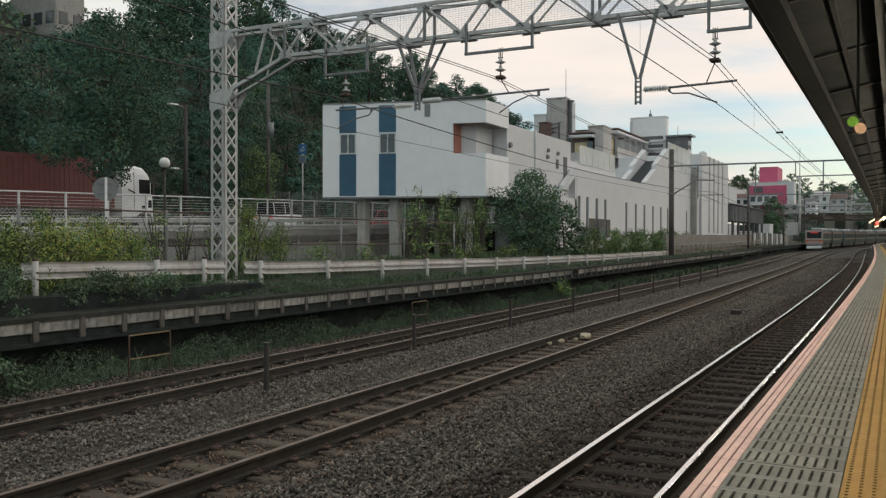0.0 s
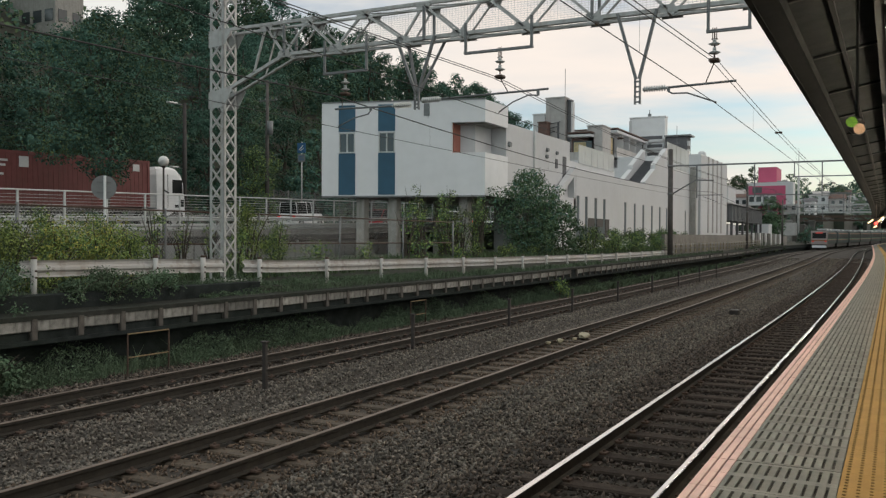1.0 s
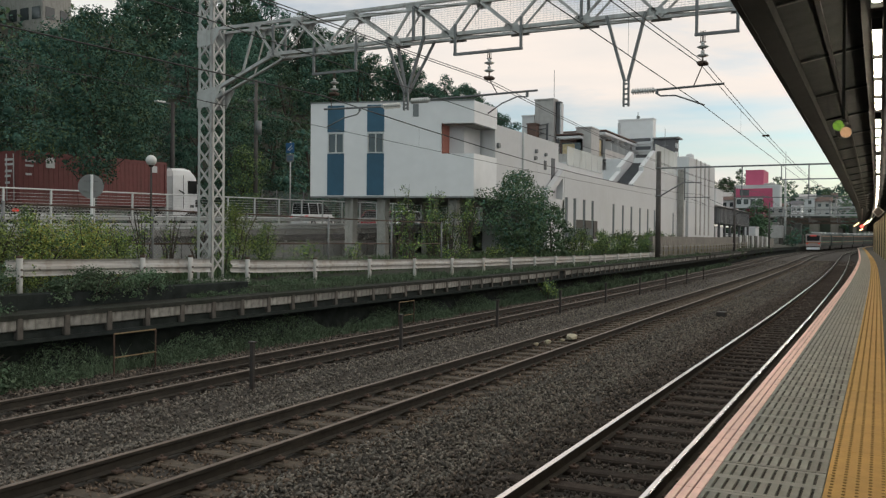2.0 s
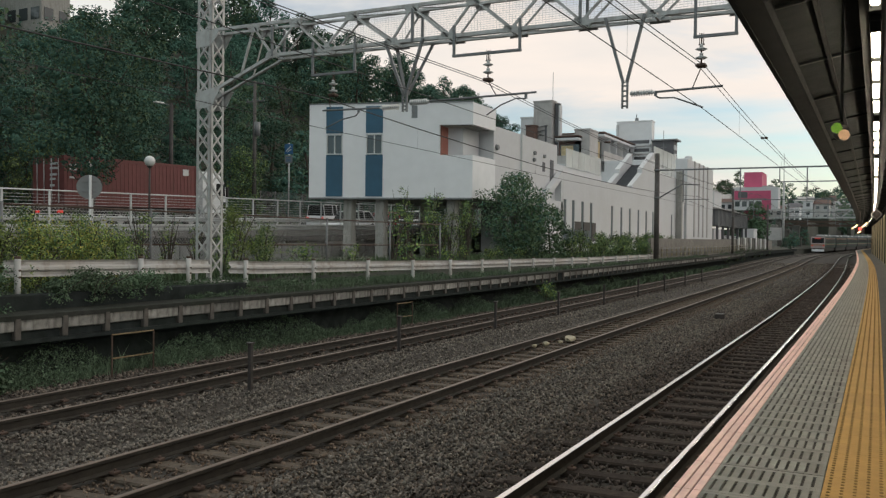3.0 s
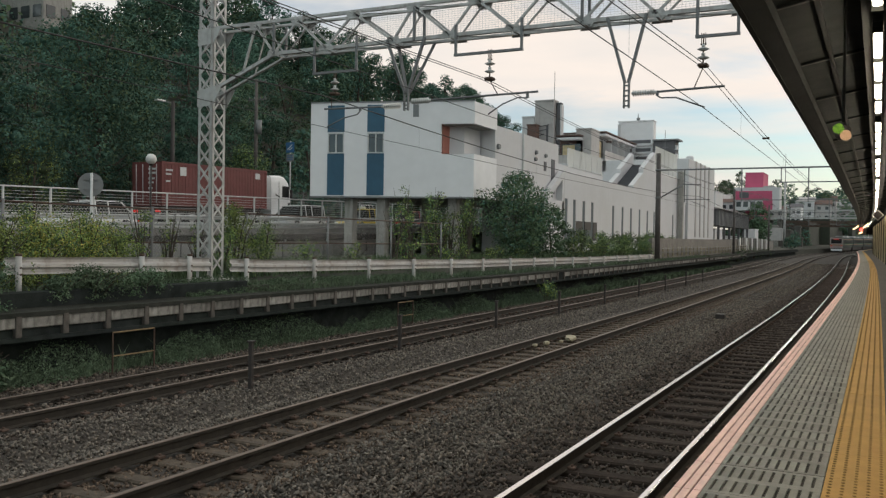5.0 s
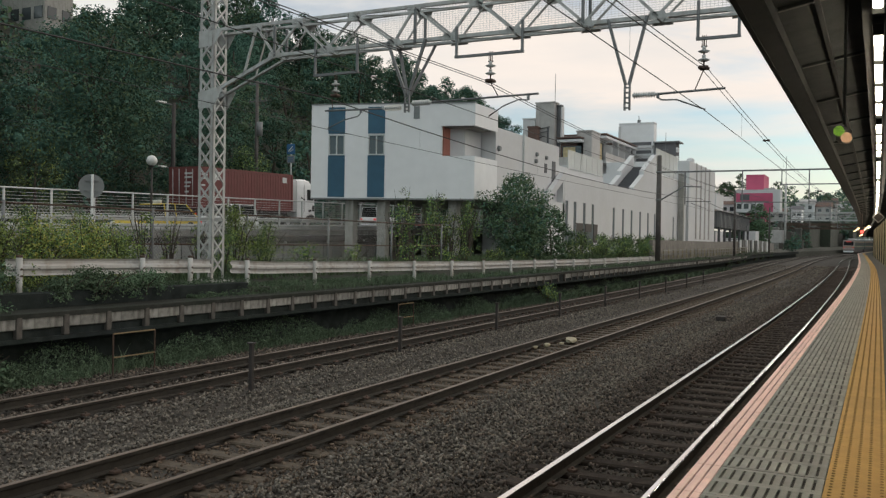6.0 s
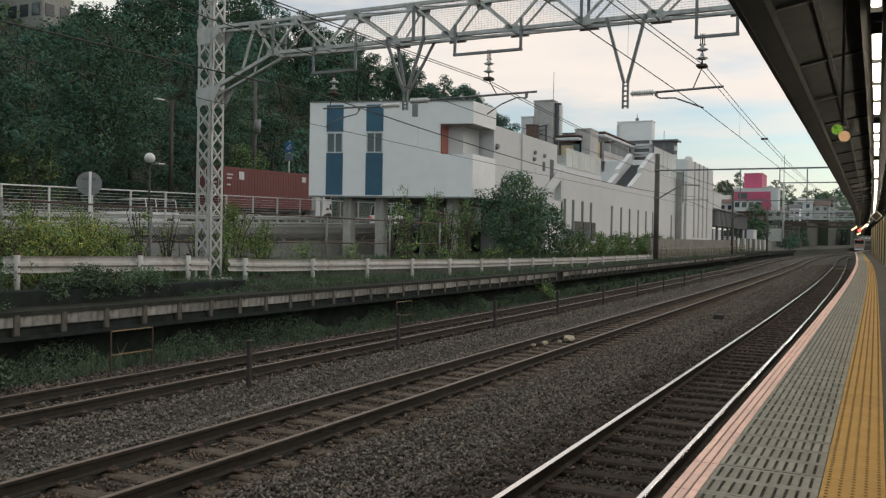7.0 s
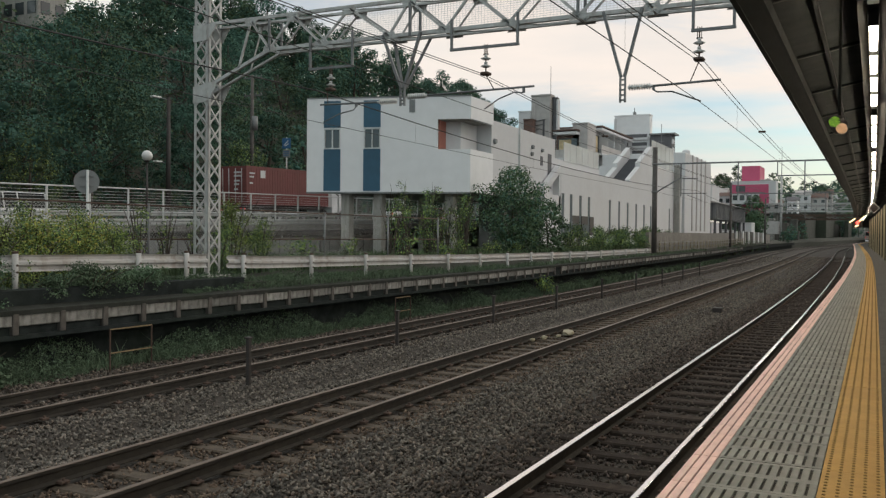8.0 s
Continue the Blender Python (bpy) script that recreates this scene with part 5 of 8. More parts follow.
    ball(bm, (-18.0, 92.4, 11.2), 0.42, 14, 8, (1, 1, 0.7))
    add("round_cap", bm, M["white_wall"])
    bm = bmesh.new()
    box(bm, (-17.6, 84.6, 1.0), (-17.05, 85.1, 9.25), bevel=0.03)
    add("pillar", bm, M["concrete"])
    # far end block with dark vertical fins
    bm = bmesh.new()
    box(bm, (-26, 89, 1.0), (-17.4, 104, 10.9), bevel=0.05)
    add("end_block", bm, M["white_wall"])
    for y in (92.5, 95.0, 97.5, 100):
        bm = bmesh.new()
        box(bm, (-17.43, y, 3.0), (-17.33, y + 0.5, 10.9))
        add("fin", bm, M["grey_wall"])
    bm = bmesh.new()
    rod(bm, (-20.5, 92, 10.9), (-20.5, 92, 14.2), 0.03, 6)
    for zz, L in ((13.2, 0.9), (12.4, 0.6)):
        rod(bm, (-20.5 - L / 2, 92, zz), (-20.5 + L / 2, 92, zz), 0.02, 6)
    add("aerial", bm, M["galv_dark"])


build_slit_building()


# ---------------------------------------------------------------- road behind the bank
def build_road():
    st = [-40 + 5 * i for i in range(50)]

    def strip(name, prof, mat, label, category):
        verts = [(on(s, o).x, on(s, o).y, road_z(s) + z) for s in st for o, z in prof]
        n = len(prof)
        faces = [(a * n + k, a * n + (k + 1) % n, (a + 1) * n + (k + 1) % n, (a + 1) * n + k) for a in range(len(st) - 1) for k in range(n)]
        return tagged(raw(name, verts, faces, mat), label, category, kind="structure")

    strip("road", [(-43.6, 0.0), (-43.6, -0.9), (-28.05, -0.72), (-28.05, -0.45)], M["asphalt"], "asphalt road of four lanes", "road")
    strip("road_edge_beam", [(-28.0, -0.14), (-28.0, -0.42), (-27.7, -0.40), (-27.7, -0.14)], M["concrete_edge"], "grey concrete edge beam of the road", "kerb")
    strip("retaining_wall", [(-31.6, -0.95), (-31.6, -2.6), (-31.35, -2.6), (-31.35, -0.95)], M["concrete"], "grey concrete retaining wall under the road", "wall")
    for z, h, lab in ((0.28, 0.20, "upper pale steel guard band along the road edge"), (-0.14, 0.30, "lower pale steel guard band along the road edge")):
        strip("road_guard_band", [(-28.12, z), (-28.12, z + h), (-28.08, z + h), (-28.02, z + h * 0.85), (-28.02, z + h * 0.65), (-28.09, z + h * 0.55), (-28.09, z + h * 0.45), (-28.02, z + h * 0.35), (-28.02, z + h * 0.15), (-28.08, z)], M["guard_grey"], lab, "guard rail")
    strip("road_verge", [(-47, 0.1), (-47, -0.5), (-43.6, -0.5), (-43.6, 0.1)], M["concrete"], "concrete pavement beyond the road", "pavement")
    for o in (-31.6, -35.5, -39.4):
        strip("lane_marking", [(o - 0.07, 0.005 - 0.0288 * (o + 43.6)), (o + 0.07, 0.005 - 0.0288 * (o + 43.6)), (o + 0.07, -0.05 - 0.0288 * (o + 43.6)), (o - 0.07, -0.05 - 0.0288 * (o + 43.6))], M["white_fence"], "white lane line on the asphalt", "road marking")


build_road()


def road_point(s, off, z=0.0):
    p = on(s, off)
    fall = -0.0288 * max(0, off + 43.6) if off < -28 else 0.0
    return Vector((p.x, p.y, road_z(s) + z + fall))


def build_road_fence():
    f = empty("road_fence", Matrix.Translation(road_point(28, -27.85)))
    tagged(f, "white steel railing along the road edge", "fence")
    o0 = road_point(28, -27.85)
    posts = [20.5 - 10 + 2.0 * i for i in range(44)]
    for s in posts:
        p = road_point(s, -27.85) - o0
        bm = bmesh.new()
        box(bm, (p.x - 0.035, p.y - 0.035, p.z + 0.1), (p.x + 0.035, p.y + 0.035, p.z + 1.42), bevel=0.008)
        part("post", bm, M["white_fence"], f)
    for s in [21.5 - 10 + 2.0 * i for i in range(43)]:
        p = road_point(s, -28.16) - o0
        bm = bmesh.new()
        box(bm, (p.x - 0.05, p.y - 0.05, p.z - 0.4), (p.x + 0.05, p.y + 0.05, p.z + 0.52), bevel=0.008)
        part("guard_post", bm, M["guard_grey"], f)
    for k, (z, r) in enumerate(((1.42, 0.032), (1.26, 0.007), (1.14, 0.007), (1.02, 0.007), (0.90, 0.007), (0.78, 0.007), (0.66, 0.007), (0.54, 0.012), (0.14, 0.012))):
        ob = wire("rail", [road_point(a, -27.85, z) for a in posts], r, "", "", "")
        ob.data.materials[0] = M["white_fence"]
        ob.parent, ob.location = f, ob.location - o0


build_road_fence()


# ---------------------------------------------------------------- small things along the bank
def chain_link_fence():
    off, z0, z1 = -15.6, BANK, 2.93
    f = empty("chain_link_fence", frame_at(11.4, off, z0))
    tagged(f, "grey chain-link fence overgrown with vines", "fence")
    inv = f.matrix_world.inverted()
    posts = [7.5, 11.45, 15.43, 18.91] + [22.9 + 4 * i for i in range(3)]
    for s in posts:
        bm = bmesh.new()
        rod(bm, inv @ on(s, off, z0 - 0.3), inv @ on(s, off, z1 + 0.05), 0.035, 10)
        part("post", bm, M["galv_dark"], f)
    for z in (z1, z0 + 0.85):
        bm = bmesh.new()
        for a, b in zip(posts, posts[1:]):
            rod(bm, inv @ on(a, off, z), inv @ on(b, off, z), 0.02, 8)
        tagged(part("rail", bm, M["rust"], f), kind="stuff")
    verts, tris = [], []
    p = 0.09
    hgt = z1 - z0 - 0.1
    a = Vector((0, 0, 0))
    s = 7.5
    while s < 25.4:
        for d in (-1, 1):
            s0, s1 = s, s + d * hgt
            lo, hi = on(s0, off - 0.01 * d, z0 + 0.08), on(s1, off - 0.01 * d, z1 - 0.02)
            lo, hi = inv @ lo, inv @ hi
            k = len(verts)
            w = Vector((0.0, 0.004, 0))
            verts += [lo - w, lo + w, hi + w, hi - w]
            tris += [(k, k + 1, k + 2), (k, k + 2, k + 3)]
        s += p
    tagged(bulk("chain_mesh", [tuple(v) for v in verts], tris, M["galv"], f), kind="stuff")


chain_link_fence()


def globe_lamp():
    p = on(19.74, -20.0, BANK)
    t = empty("globe_lamp", Matrix.Translation(p))
    tagged(t, "dark lamp post with a round white globe", "street lamp")
    bm = bmesh.new()
    rod(bm, (0, 0, -0.2), (0, 0, 0.9), 0.06, 12)
    rod(bm, (0, 0, 0.9), (0, 0, 3.2), 0.035, 12, 0.028)
    part("post", bm, M["post_black"], t)
    bm = bmesh.new()
    ball(bm, (0, 0, 3.36), 0.165, 18, 12)
    part("globe", bm, M["porcelain"], t, "frosted white globe")
    bm = bmesh.new()
    rod(bm, (0, 0, 3.16), (0, 0, 3.24), 0.06, 12, 0.09)
    part("collar", bm, M["post_black"], t)


globe_lamp()


def disc_sign():
    p = on(14.83, -17.0, BANK)
    t = empty("round_road_sign", Matrix.Translation(p))
    tagged(t, "grey back of a round road sign on white poles", "road sign")
    d = Vector((17.0, -14.8, 0)).normalized()
    s = Vector((-d.y, d.x, 0))
    bm = bmesh.new()
    c = Vector((0, 0, 2.22))
    rod(bm, c, c - d * 0.012, 0.29, 28)
    part("disc", bm, M["sign_grey"], t)
    for k, h in ((0.02, 2.5), (-0.06, 1.35)):
        bm = bmesh.new()
        b = s * k + d * 0.04
        rod(bm, b + Vector((0, 0, -0.3)), b + Vector((0, 0, h)), 0.032, 10)
        part("pole", bm, M["white_fence"], t)
    for z in (2.1, 2.34):
        bm = bmesh.new()
        bar(bm, c + d * 0.015 - s * 0.16 + Vector((0, 0, z - 2.22)), c + d * 0.015 + s * 0.16 + Vector((0, 0, z - 2.22)), 0.03, 0.03)
        part("clamp", bm, M["galv_dark"], t)


disc_sign()


def marker_posts():
    first = None
    for i in range(9):
        s = 11.2 + 5.66 * i
        off = -9.08 if i == 0 else -9.42
        m = frame_at(s, off, -0.2)
        if first is None:
            first = empty("marker_post", m)
            tagged(first, "short dark steel post standing in the ballast", "post", "marker posts")
            bm = bmesh.new()
            box(bm, (-0.035, -0.035, -0.3), (0.035, 0.035, 0.78), bevel=0.008)
            part("stem", bm, M["post_black"], first)
            bm = bmesh.new()
            box(bm, (-0.055, -0.055, 0.77), (0.055, 0.055, 0.80), bevel=0.006)
            part("cap", bm, M["post_black"], first)
        else:
            copy_thing(first, m)


marker_posts()


def rusty_frame(s, off, w, h):
    t = empty("rusty_frame", frame_at(s, off, -0.25))
    tagged(t, "low rusty steel frame standing in the weeds", "frame", "rusty frames")
    for z in (h, h * 0.45):
        bm = bmesh.new()
        bar(bm, (0, -w / 2, z), (0, w / 2, z), 0.022, 0.02)
        part("rail", bm, M["ochre"], t, "faded ochre rail")
    for y in (-w / 2, w / 2):
        bm = bmesh.new()
        bar(bm, (0, y, -0.2), (0, y, h), 0.022)
        part("post", bm, M["rust"], t)


M["ochre"] = material("faded ochre paint", (0.24, 0.17, 0.09), 0.7, var=0.25, scale=9, bump=0.1)
rusty_frame(11.75, -12.3, 1.0, 0.78)
rusty_frame(22.1, -12.3, 0.9, 0.72)

# debris between the rails and a cable box
def broken_lump(name, label, size, seed, m):
    """An angular lump of broken concrete."""
    rr = random.Random(seed)
    bm = bmesh.new()
    bmesh.ops.create_icosphere(bm, subdivisions=2, radius=1.0)
    for v in bm.verts:
        k = 1 + 0.28 * noise.noise(v.co * 1.7 + Vector((seed, 0, 0))) + rr.uniform(-0.06, 0.06)
        v.co = Vector((v.co.x * size[0], v.co.y * size[1], max(-0.7, min(0.55, v.co.z)) * size[2])) * k
    ob = link_mesh(name, bm, M["cream"])
    ob.matrix_world = m
    return tagged(ob, label, "rubble", "broken concrete")


broken_lump("concrete_lump", "pale flat lump of broken concrete between the rails", (0.15, 0.42, 0.065), 3, frame_at(20.7, XM - 0.15, -0.10) @ Matrix.Rotation(0.3, 4, "Z"))
broken_lump("concrete_lump", "small broken concrete lump between the rails", (0.07, 0.12, 0.07), 5, frame_at(19.5, XM - 0.36, -0.12))
broken_lump("concrete_lump", "small broken concrete lump beside the rail", (0.06, 0.09, 0.06), 8, frame_at(18.9, XM - 0.44, -0.12))
broken_lump("concrete_lump", "small broken concrete lump between the rails", (0.05, 0.10, 0.05), 9, frame_at(20.1, XM - 0.2, -0.13))
bm = bmesh.new()
box(bm, (-0.15, -0.2, -0.1), (0.15, 0.2, 0.16), bevel=0.02)
cb = link_mesh("cable_box", bm, M["post_black"])
cb.matrix_world = frame_at(30.1, -4.6, -0.2)
tagged(cb, "dark trackside cable box on the ballast", "cable box")


# ---------------------------------------------------------------- poles and signs beyond the road
def utility_pole(s, off, top, label, arm=None, lamp=None, transformer=False):
    p = road_point(s, off)
    t = empty("utility_pole", Matrix.Translation(p))
    tagged(t, label, "utility pole", "utility poles")
    h = top - p.z
    bm = bmesh.new()
    rod(bm, (0, 0, -0.3), (0, 0, h), 0.19, 12, 0.12)
    part("pole", bm, M["post_black"] if lamp else M["pole_grey"], t)
    if arm:
        for z in arm:
            bm = bmesh.new()
            bar(bm, (-0.9, 0.1, h - z), (0.9, 0.1, h - z), 0.08)
            for x in (-0.8, -0.3, 0.3, 0.8):
                rod(bm, (x, 0.1, h - z), (x, 0.1, h - z + 0.22), 0.05, 8, 0.03)
            tagged(part("crossarm", bm, M["galv_dark"], t), kind="stuff")
    if lamp:
        for z, L in lamp:
            bm = bmesh.new()
            bar(bm, (0, 0, h - z), (-0.35, -L * 0.75, h - z + 0.1), 0.05)
            part("lamp_arm", bm, M["galv_dark"], t)
            bm = bmesh.new()
            box(bm, (-0.55, -L, h - z + 0.04), (-0.2, -L * 0.35, h - z + 0.16), bevel=0.03)
            part("lamp_head", bm, M["porcelain"], t)
    if transformer:
        bm = bmesh.new()
        rod(bm, (0.32, -0.05, h - 4.4), (0.32, -0.05, h - 3.3), 0.24, 14)
        part("transformer", bm, M["galv_dark"], t)


utility_pole(46.0, -44.2, 11.7, "dark steel street lamp pole beside the road", lamp=((0.15, 1.2), (4.6, 0.9)))
utility_pole(55.7, -44.5, 14.9, "concrete utility pole with crossarms and a transformer", arm=(0.2, 1.6), transformer=True)
utility_pole(31.5, -45.0, 12.6, "dark steel street lamp pole among the trees", lamp=((0.3, 1.6),))
for dz, o in ((0.3, -45.3), (0.3, -43.8), (1.7, -45.2), (4.0, -44.3), (4.25, -44.3)):
    pts = []
    for s in [-10 + 3 * i for i in range(36)]:
        u = ((s + 10) % 30) / 30
        p = road_point(s, o)
        pts.append(Vector((p.x, p.y, 14.9 - dz - 1.4 - 3.0 * 4 * u * (1 - u) * 0.25)))
    wire("power_cable", pts, 0.013, "black power cable along the road", group="roadside cables")

t = empty("blue_road_sign", Matrix.Translation(road_point(59.6, -43.9)))
tagged(t, "blue road sign with a white plate on a pole", "road sign")
bm = bmesh.new()
rod(bm, (0, 0, -0.2), (0, 0, 7.0), 0.06, 10)
part("pole", bm, M["galv"], t)
bm = bmesh.new()
box(bm, (-0.42, -0.06, 6.05), (0.42, -0.02, 6.9), bevel=0.015)
M["sign_blue"] = material("blue sign face", (0.03, 0.12, 0.27), 0.5, var=0.05, bump=0)
part("plate", bm, M["sign_blue"], t, "blue sign plate")
bm = bmesh.new()
box(bm, (-0.38, -0.06, 5.3), (0.38, -0.02, 5.95), bevel=0.015)
sub = part("lower_plate", bm, M["sign_grey"], t, "pale sign plate")
for z in (5.45, 5.6, 5.75):
    bm = bmesh.new()
    box(bm, (-0.28, -0.068, z), (0.28, -0.062, z + 0.06))
    part("text_bar", bm, M["sign_blue"], sub)
bm = bmesh.new()
bar(bm, (-0.25, -0.066, 6.3), (0.2, -0.066, 6.7), 0.07, 0.006, up=(0, 1, 0))
bar(bm, (-0.1, -0.066, 6.25), (0.25, -0.066, 6.45), 0.07, 0.006, up=(0, 1, 0))
tagged(part("arrow_bars", bm, M["porcelain"], t), kind="stuff")

# grey panel fence under the road edge
pf = empty("panel_fence", frame_at(20, -26.8, BANK))
tagged(pf, "grey sheet panel fence below the road edge", "fence")
inv = pf.matrix_world.inverted()
for i in range(26):
    s = 22 + 0.9 * i
    bm = bmesh.new()
    m = inv @ frame_at(s, -26.8, BANK)
    box(bm, (-0.02, 0.02, 0.0), (0.02, 0.80, 0.68), m=m)
    part("panel", bm, M["sign_grey"], pf)
    bm = bmesh.new()
    box(bm, (-0.03, -0.03, -0.2), (0.035, 0.02, 0.76), m=m)
    part("post", bm, M["galv_dark"], pf)

# mesh fence beyond the road
mf = empty("mesh_fence", Matrix.Translation(road_point(60, -45.6)))
tagged(mf, "grey wire mesh fence beyond the road", "fence")
o0 = road_point(60, -45.6)
for i in range(13):
    p = road_point(56 + 2.0 * i, -45.6) - o0
    bm = bmesh.new()
    rod(bm, (p.x, p.y, p.z - 0.2), (p.x, p.y, p.z + 3.0), 0.04, 6)
    part("post", bm, M["galv_dark"], mf)
bm = bmesh.new()
pa, pb_ = road_point(56, -45.6) - o0, road_point(80, -45.6) - o0
for k in range(29):
    z = Vector((0, 0, 0.1 + k * 0.1))
    bar(bm, pa + z, pb_ + z, 0.022)
tagged(part("mesh", bm, M["galv_dark"], mf), kind="stuff")

# concrete parapet further along the bank
cp = empty("concrete_parapet", frame_at(63, -14.2, BANK))
tagged(cp, "long weathered concrete parapet with a pale steel railing", "parapet", kind="structure")
inv = cp.matrix_world.inverted()
ob = sweep("parapet_wall", [(-14.6, 1.0), (-14.6, 2.55), (-14.35, 2.55), (-14.35, 1.0)], [63 + 3 * i for i in range(34)], M["parapet"], cp)
ob.data.transform(inv)
for z in (1.75, 1.45):
    ob = sweep("railing", [(-14.0, z), (-14.0, z + 0.09), (-13.9, z + 0.09), (-13.9, z)], [63 + 3 * i for i in range(20)], M["concrete_old"], cp)
    ob.data.transform(inv)
for i in range(30):
    bm = bmesh.new()
    box(bm, (-0.05, -0.05, -0.1), (0.05, 0.05, 0.62), m=inv @ frame_at(63.2 + 1.9 * i, -14.0, BANK))
    part("railing_post", bm, M["cream"], cp)
for i in range(16):
    bm = bmesh.new()
    box(bm, (-0.06, 0.0, -0.1), (0.06, 1.4, 1.5), m=inv @ frame_at(112 + 2.4 * i, -14.1, BANK))
    part("pale_panel", bm, M["concrete_old"] if i % 3 else M["white_fence"], cp)


# ---------------------------------------------------------------- plants on the bank and in the track bed
def at(s, off, z):
    return on(s, off, z)


Y1 = [M["leaf_light"], M["leaf_light"], M["leaf_mid"]]
YY = [M["leaf_light"], M["leaf_yellow"], M["leaf_mid"], M["leaf_light"]]
for i, (s, off, h, sp, mt, lab) in enumerate((
        (10.5, -14.5, 1.05, 1.0, Y1, "yellow green shrub behind the guard rail"), (11.6, -14.6, 1.15, 1.0, YY, "yellow green shrub behind the guard rail"),
        (12.7, -14.7, 1.15, 1.0, YY, "yellowing shrub behind the guard rail"), (13.7, -14.8, 1.0, 0.85, Y1, "yellow green shrub behind the guard rail"),
        (9.6, -14.6, 1.2, 1.0, Y1, "light green shrub behind the guard rail"), (8.7, -14.4, 1.35, 1.0, [M["leaf_light"], M["leaf_mid"]], "light green shrub behind the guard rail"),
        (18.0, -15.2, 1.75, 0.75, [M["leaf_light"], M["leaf_mid"], M["leaf_light"]], "tall light green shrub by the gantry foot"),
        (19.3, -15.3, 1.25, 0.65, [M["leaf_light"], M["leaf_mid"]], "low light green shrub by the gantry foot"),
        (17.3, -15.0, 1.0, 0.5, [M["leaf_light"], M["leaf_mid"]], "low light green shrub by the gantry foot"))):
    shrub("shrub", lab, at(s, off, BANK), h * 1.22, sp, mt, 11 + i, 0.05, 190, blobs=34, stems=5)
for i, (s, off, z, h, sp) in enumerate(((11.7, -13.3, 1.1, 0.62, 0.9), (12.9, -13.28, 1.12, 0.5, 0.75), (10.9, -13.3, 1.1, 0.45, 0.6), (9.3, -13.4, 1.0, 0.95, 0.8), (8.4, -13.3, 0.8, 1.2, 0.8))):
    shrub("shrub", "dark green shrub spilling over the kerb", at(s, off, z), h, sp, [M["leaf_mid"], M["weed"]], 17 + 40 * i, 0.05, 210, blobs=24, squash=1.2)
for i, (s, off, h, sp) in enumerate(((15.0, -15.45, 1.7, 0.45), (15.9, -15.5, 1.55, 0.4), (12.0, -15.6, 1.75, 0.6), (14.25, -16.6, 2.0, 0.42), (9.9, -15.6, 1.8, 0.6), (8.4, -15.6, 1.75, 0.6), (16.9, -15.5, 1.5, 0.35), (13.4, -15.6, 1.7, 0.5), (11.0, -15.6, 1.75, 0.5))):
    shrub("vine", "climbing vine on the chain-link fence", at(s, off, BANK), h, sp, [M["leaf_light"], M["leaf_mid"]], 30 + i, 0.06, 80, stems=9, blobs=18, category="climbing plant", low=0.3)

# young tree before the white building, and the growth round the columns
tree("tree", "bushy green tree in front of the white building", at(39.6, -15.7, BANK), 4.35, 1.95, [M["leaf_mid"], M["leaf_dark"], M["leaf_olive"], M["leaf_olive"]], 64, heart=0.12, leaf=0.125, density=48, trunk=0.07, low=0.05, blobs=64, shape=1.7)
tree("tree", "small green tree in front of the white building", at(44.2, -15.6, BANK), 2.9, 1.5, [M["leaf_mid"], M["leaf_olive"]], 62, leaf=0.13, density=45, trunk=0.06, low=0.1, blobs=28)
for i, (s, off, h, sp) in enumerate(((30.8, -17.2, 3.6, 0.75), (32.6, -17.0, 3.2, 0.9), (29.3, -16.8, 2.7, 0.6), (34.0, -17.4, 3.4, 0.85), (31.8, -16.2, 2.2, 0.9), (35.4, -16.6, 3.0, 0.9), (33.4, -16.4, 2.6, 0.8), (30.0, -16.5, 2.2, 0.6), (36.4, -16.9, 3.2, 0.8))):
    shrub("sapling", "thin leafy sapling before the building columns", at(s, off, BANK), h, sp, [M["leaf_mid"], M["leaf_light"], M["leaf_olive"]], 70 + i, 0.09, 46, stems=11, blobs=20, category="sapling", low=0.2)
rs = random.Random(9)
for i in range(15):
    s = 46 + i * 2.0 + rs.uniform(-0.6, 0.6)
    shrub("shrub", "wild shrub beside the long guard rail", at(s, -15.0 + rs.uniform(-0.5, 0.5), BANK), rs.uniform(1.1, 1.9), rs.uniform(0.9, 1.3), [M["leaf_mid"], M["leaf_olive"], M["leaf_light"]], 90 + i, 0.095, 70, blobs=18)
for i in range(8):
    s = 21.5 + i * 2.9 + rs.uniform(-0.6, 0.6)
    shrub("shrub", "wild shrub behind the long guard rail", at(s, -15.3 + rs.uniform(-0.4, 0.4), BANK), rs.uniform(0.5, 1.1), rs.uniform(0.6, 0.9), [M["leaf_mid"], M["leaf_light"]], 120 + i, 0.09, 50, blobs=12)
shrub("shrub", "bright green shrub at the foot of the old platform", at(34.5, -12.45, -0.2), 0.75, 0.75, [M["leaf_light"], M["leaf_mid"]], 140, 0.09, 70, blobs=14)
shrub("shrub", "leafy shrub at the foot of the old platform", at(8.6, -12.5, -0.2), 0.75, 0.75, [M["leaf_mid"], M["weed"]], 141, 0.08, 110, blobs=18)
for i in range(6):
    shrub("shrub", "wild shrub beside the far parapet", at(92 + i * 9 + rs.uniform(-2, 2), -13.0, 0.2), rs.uniform(0.9, 1.7), 1.2, [M["leaf_olive"], M["leaf_mid"]], 150 + i, 0.14, 16, blobs=10)


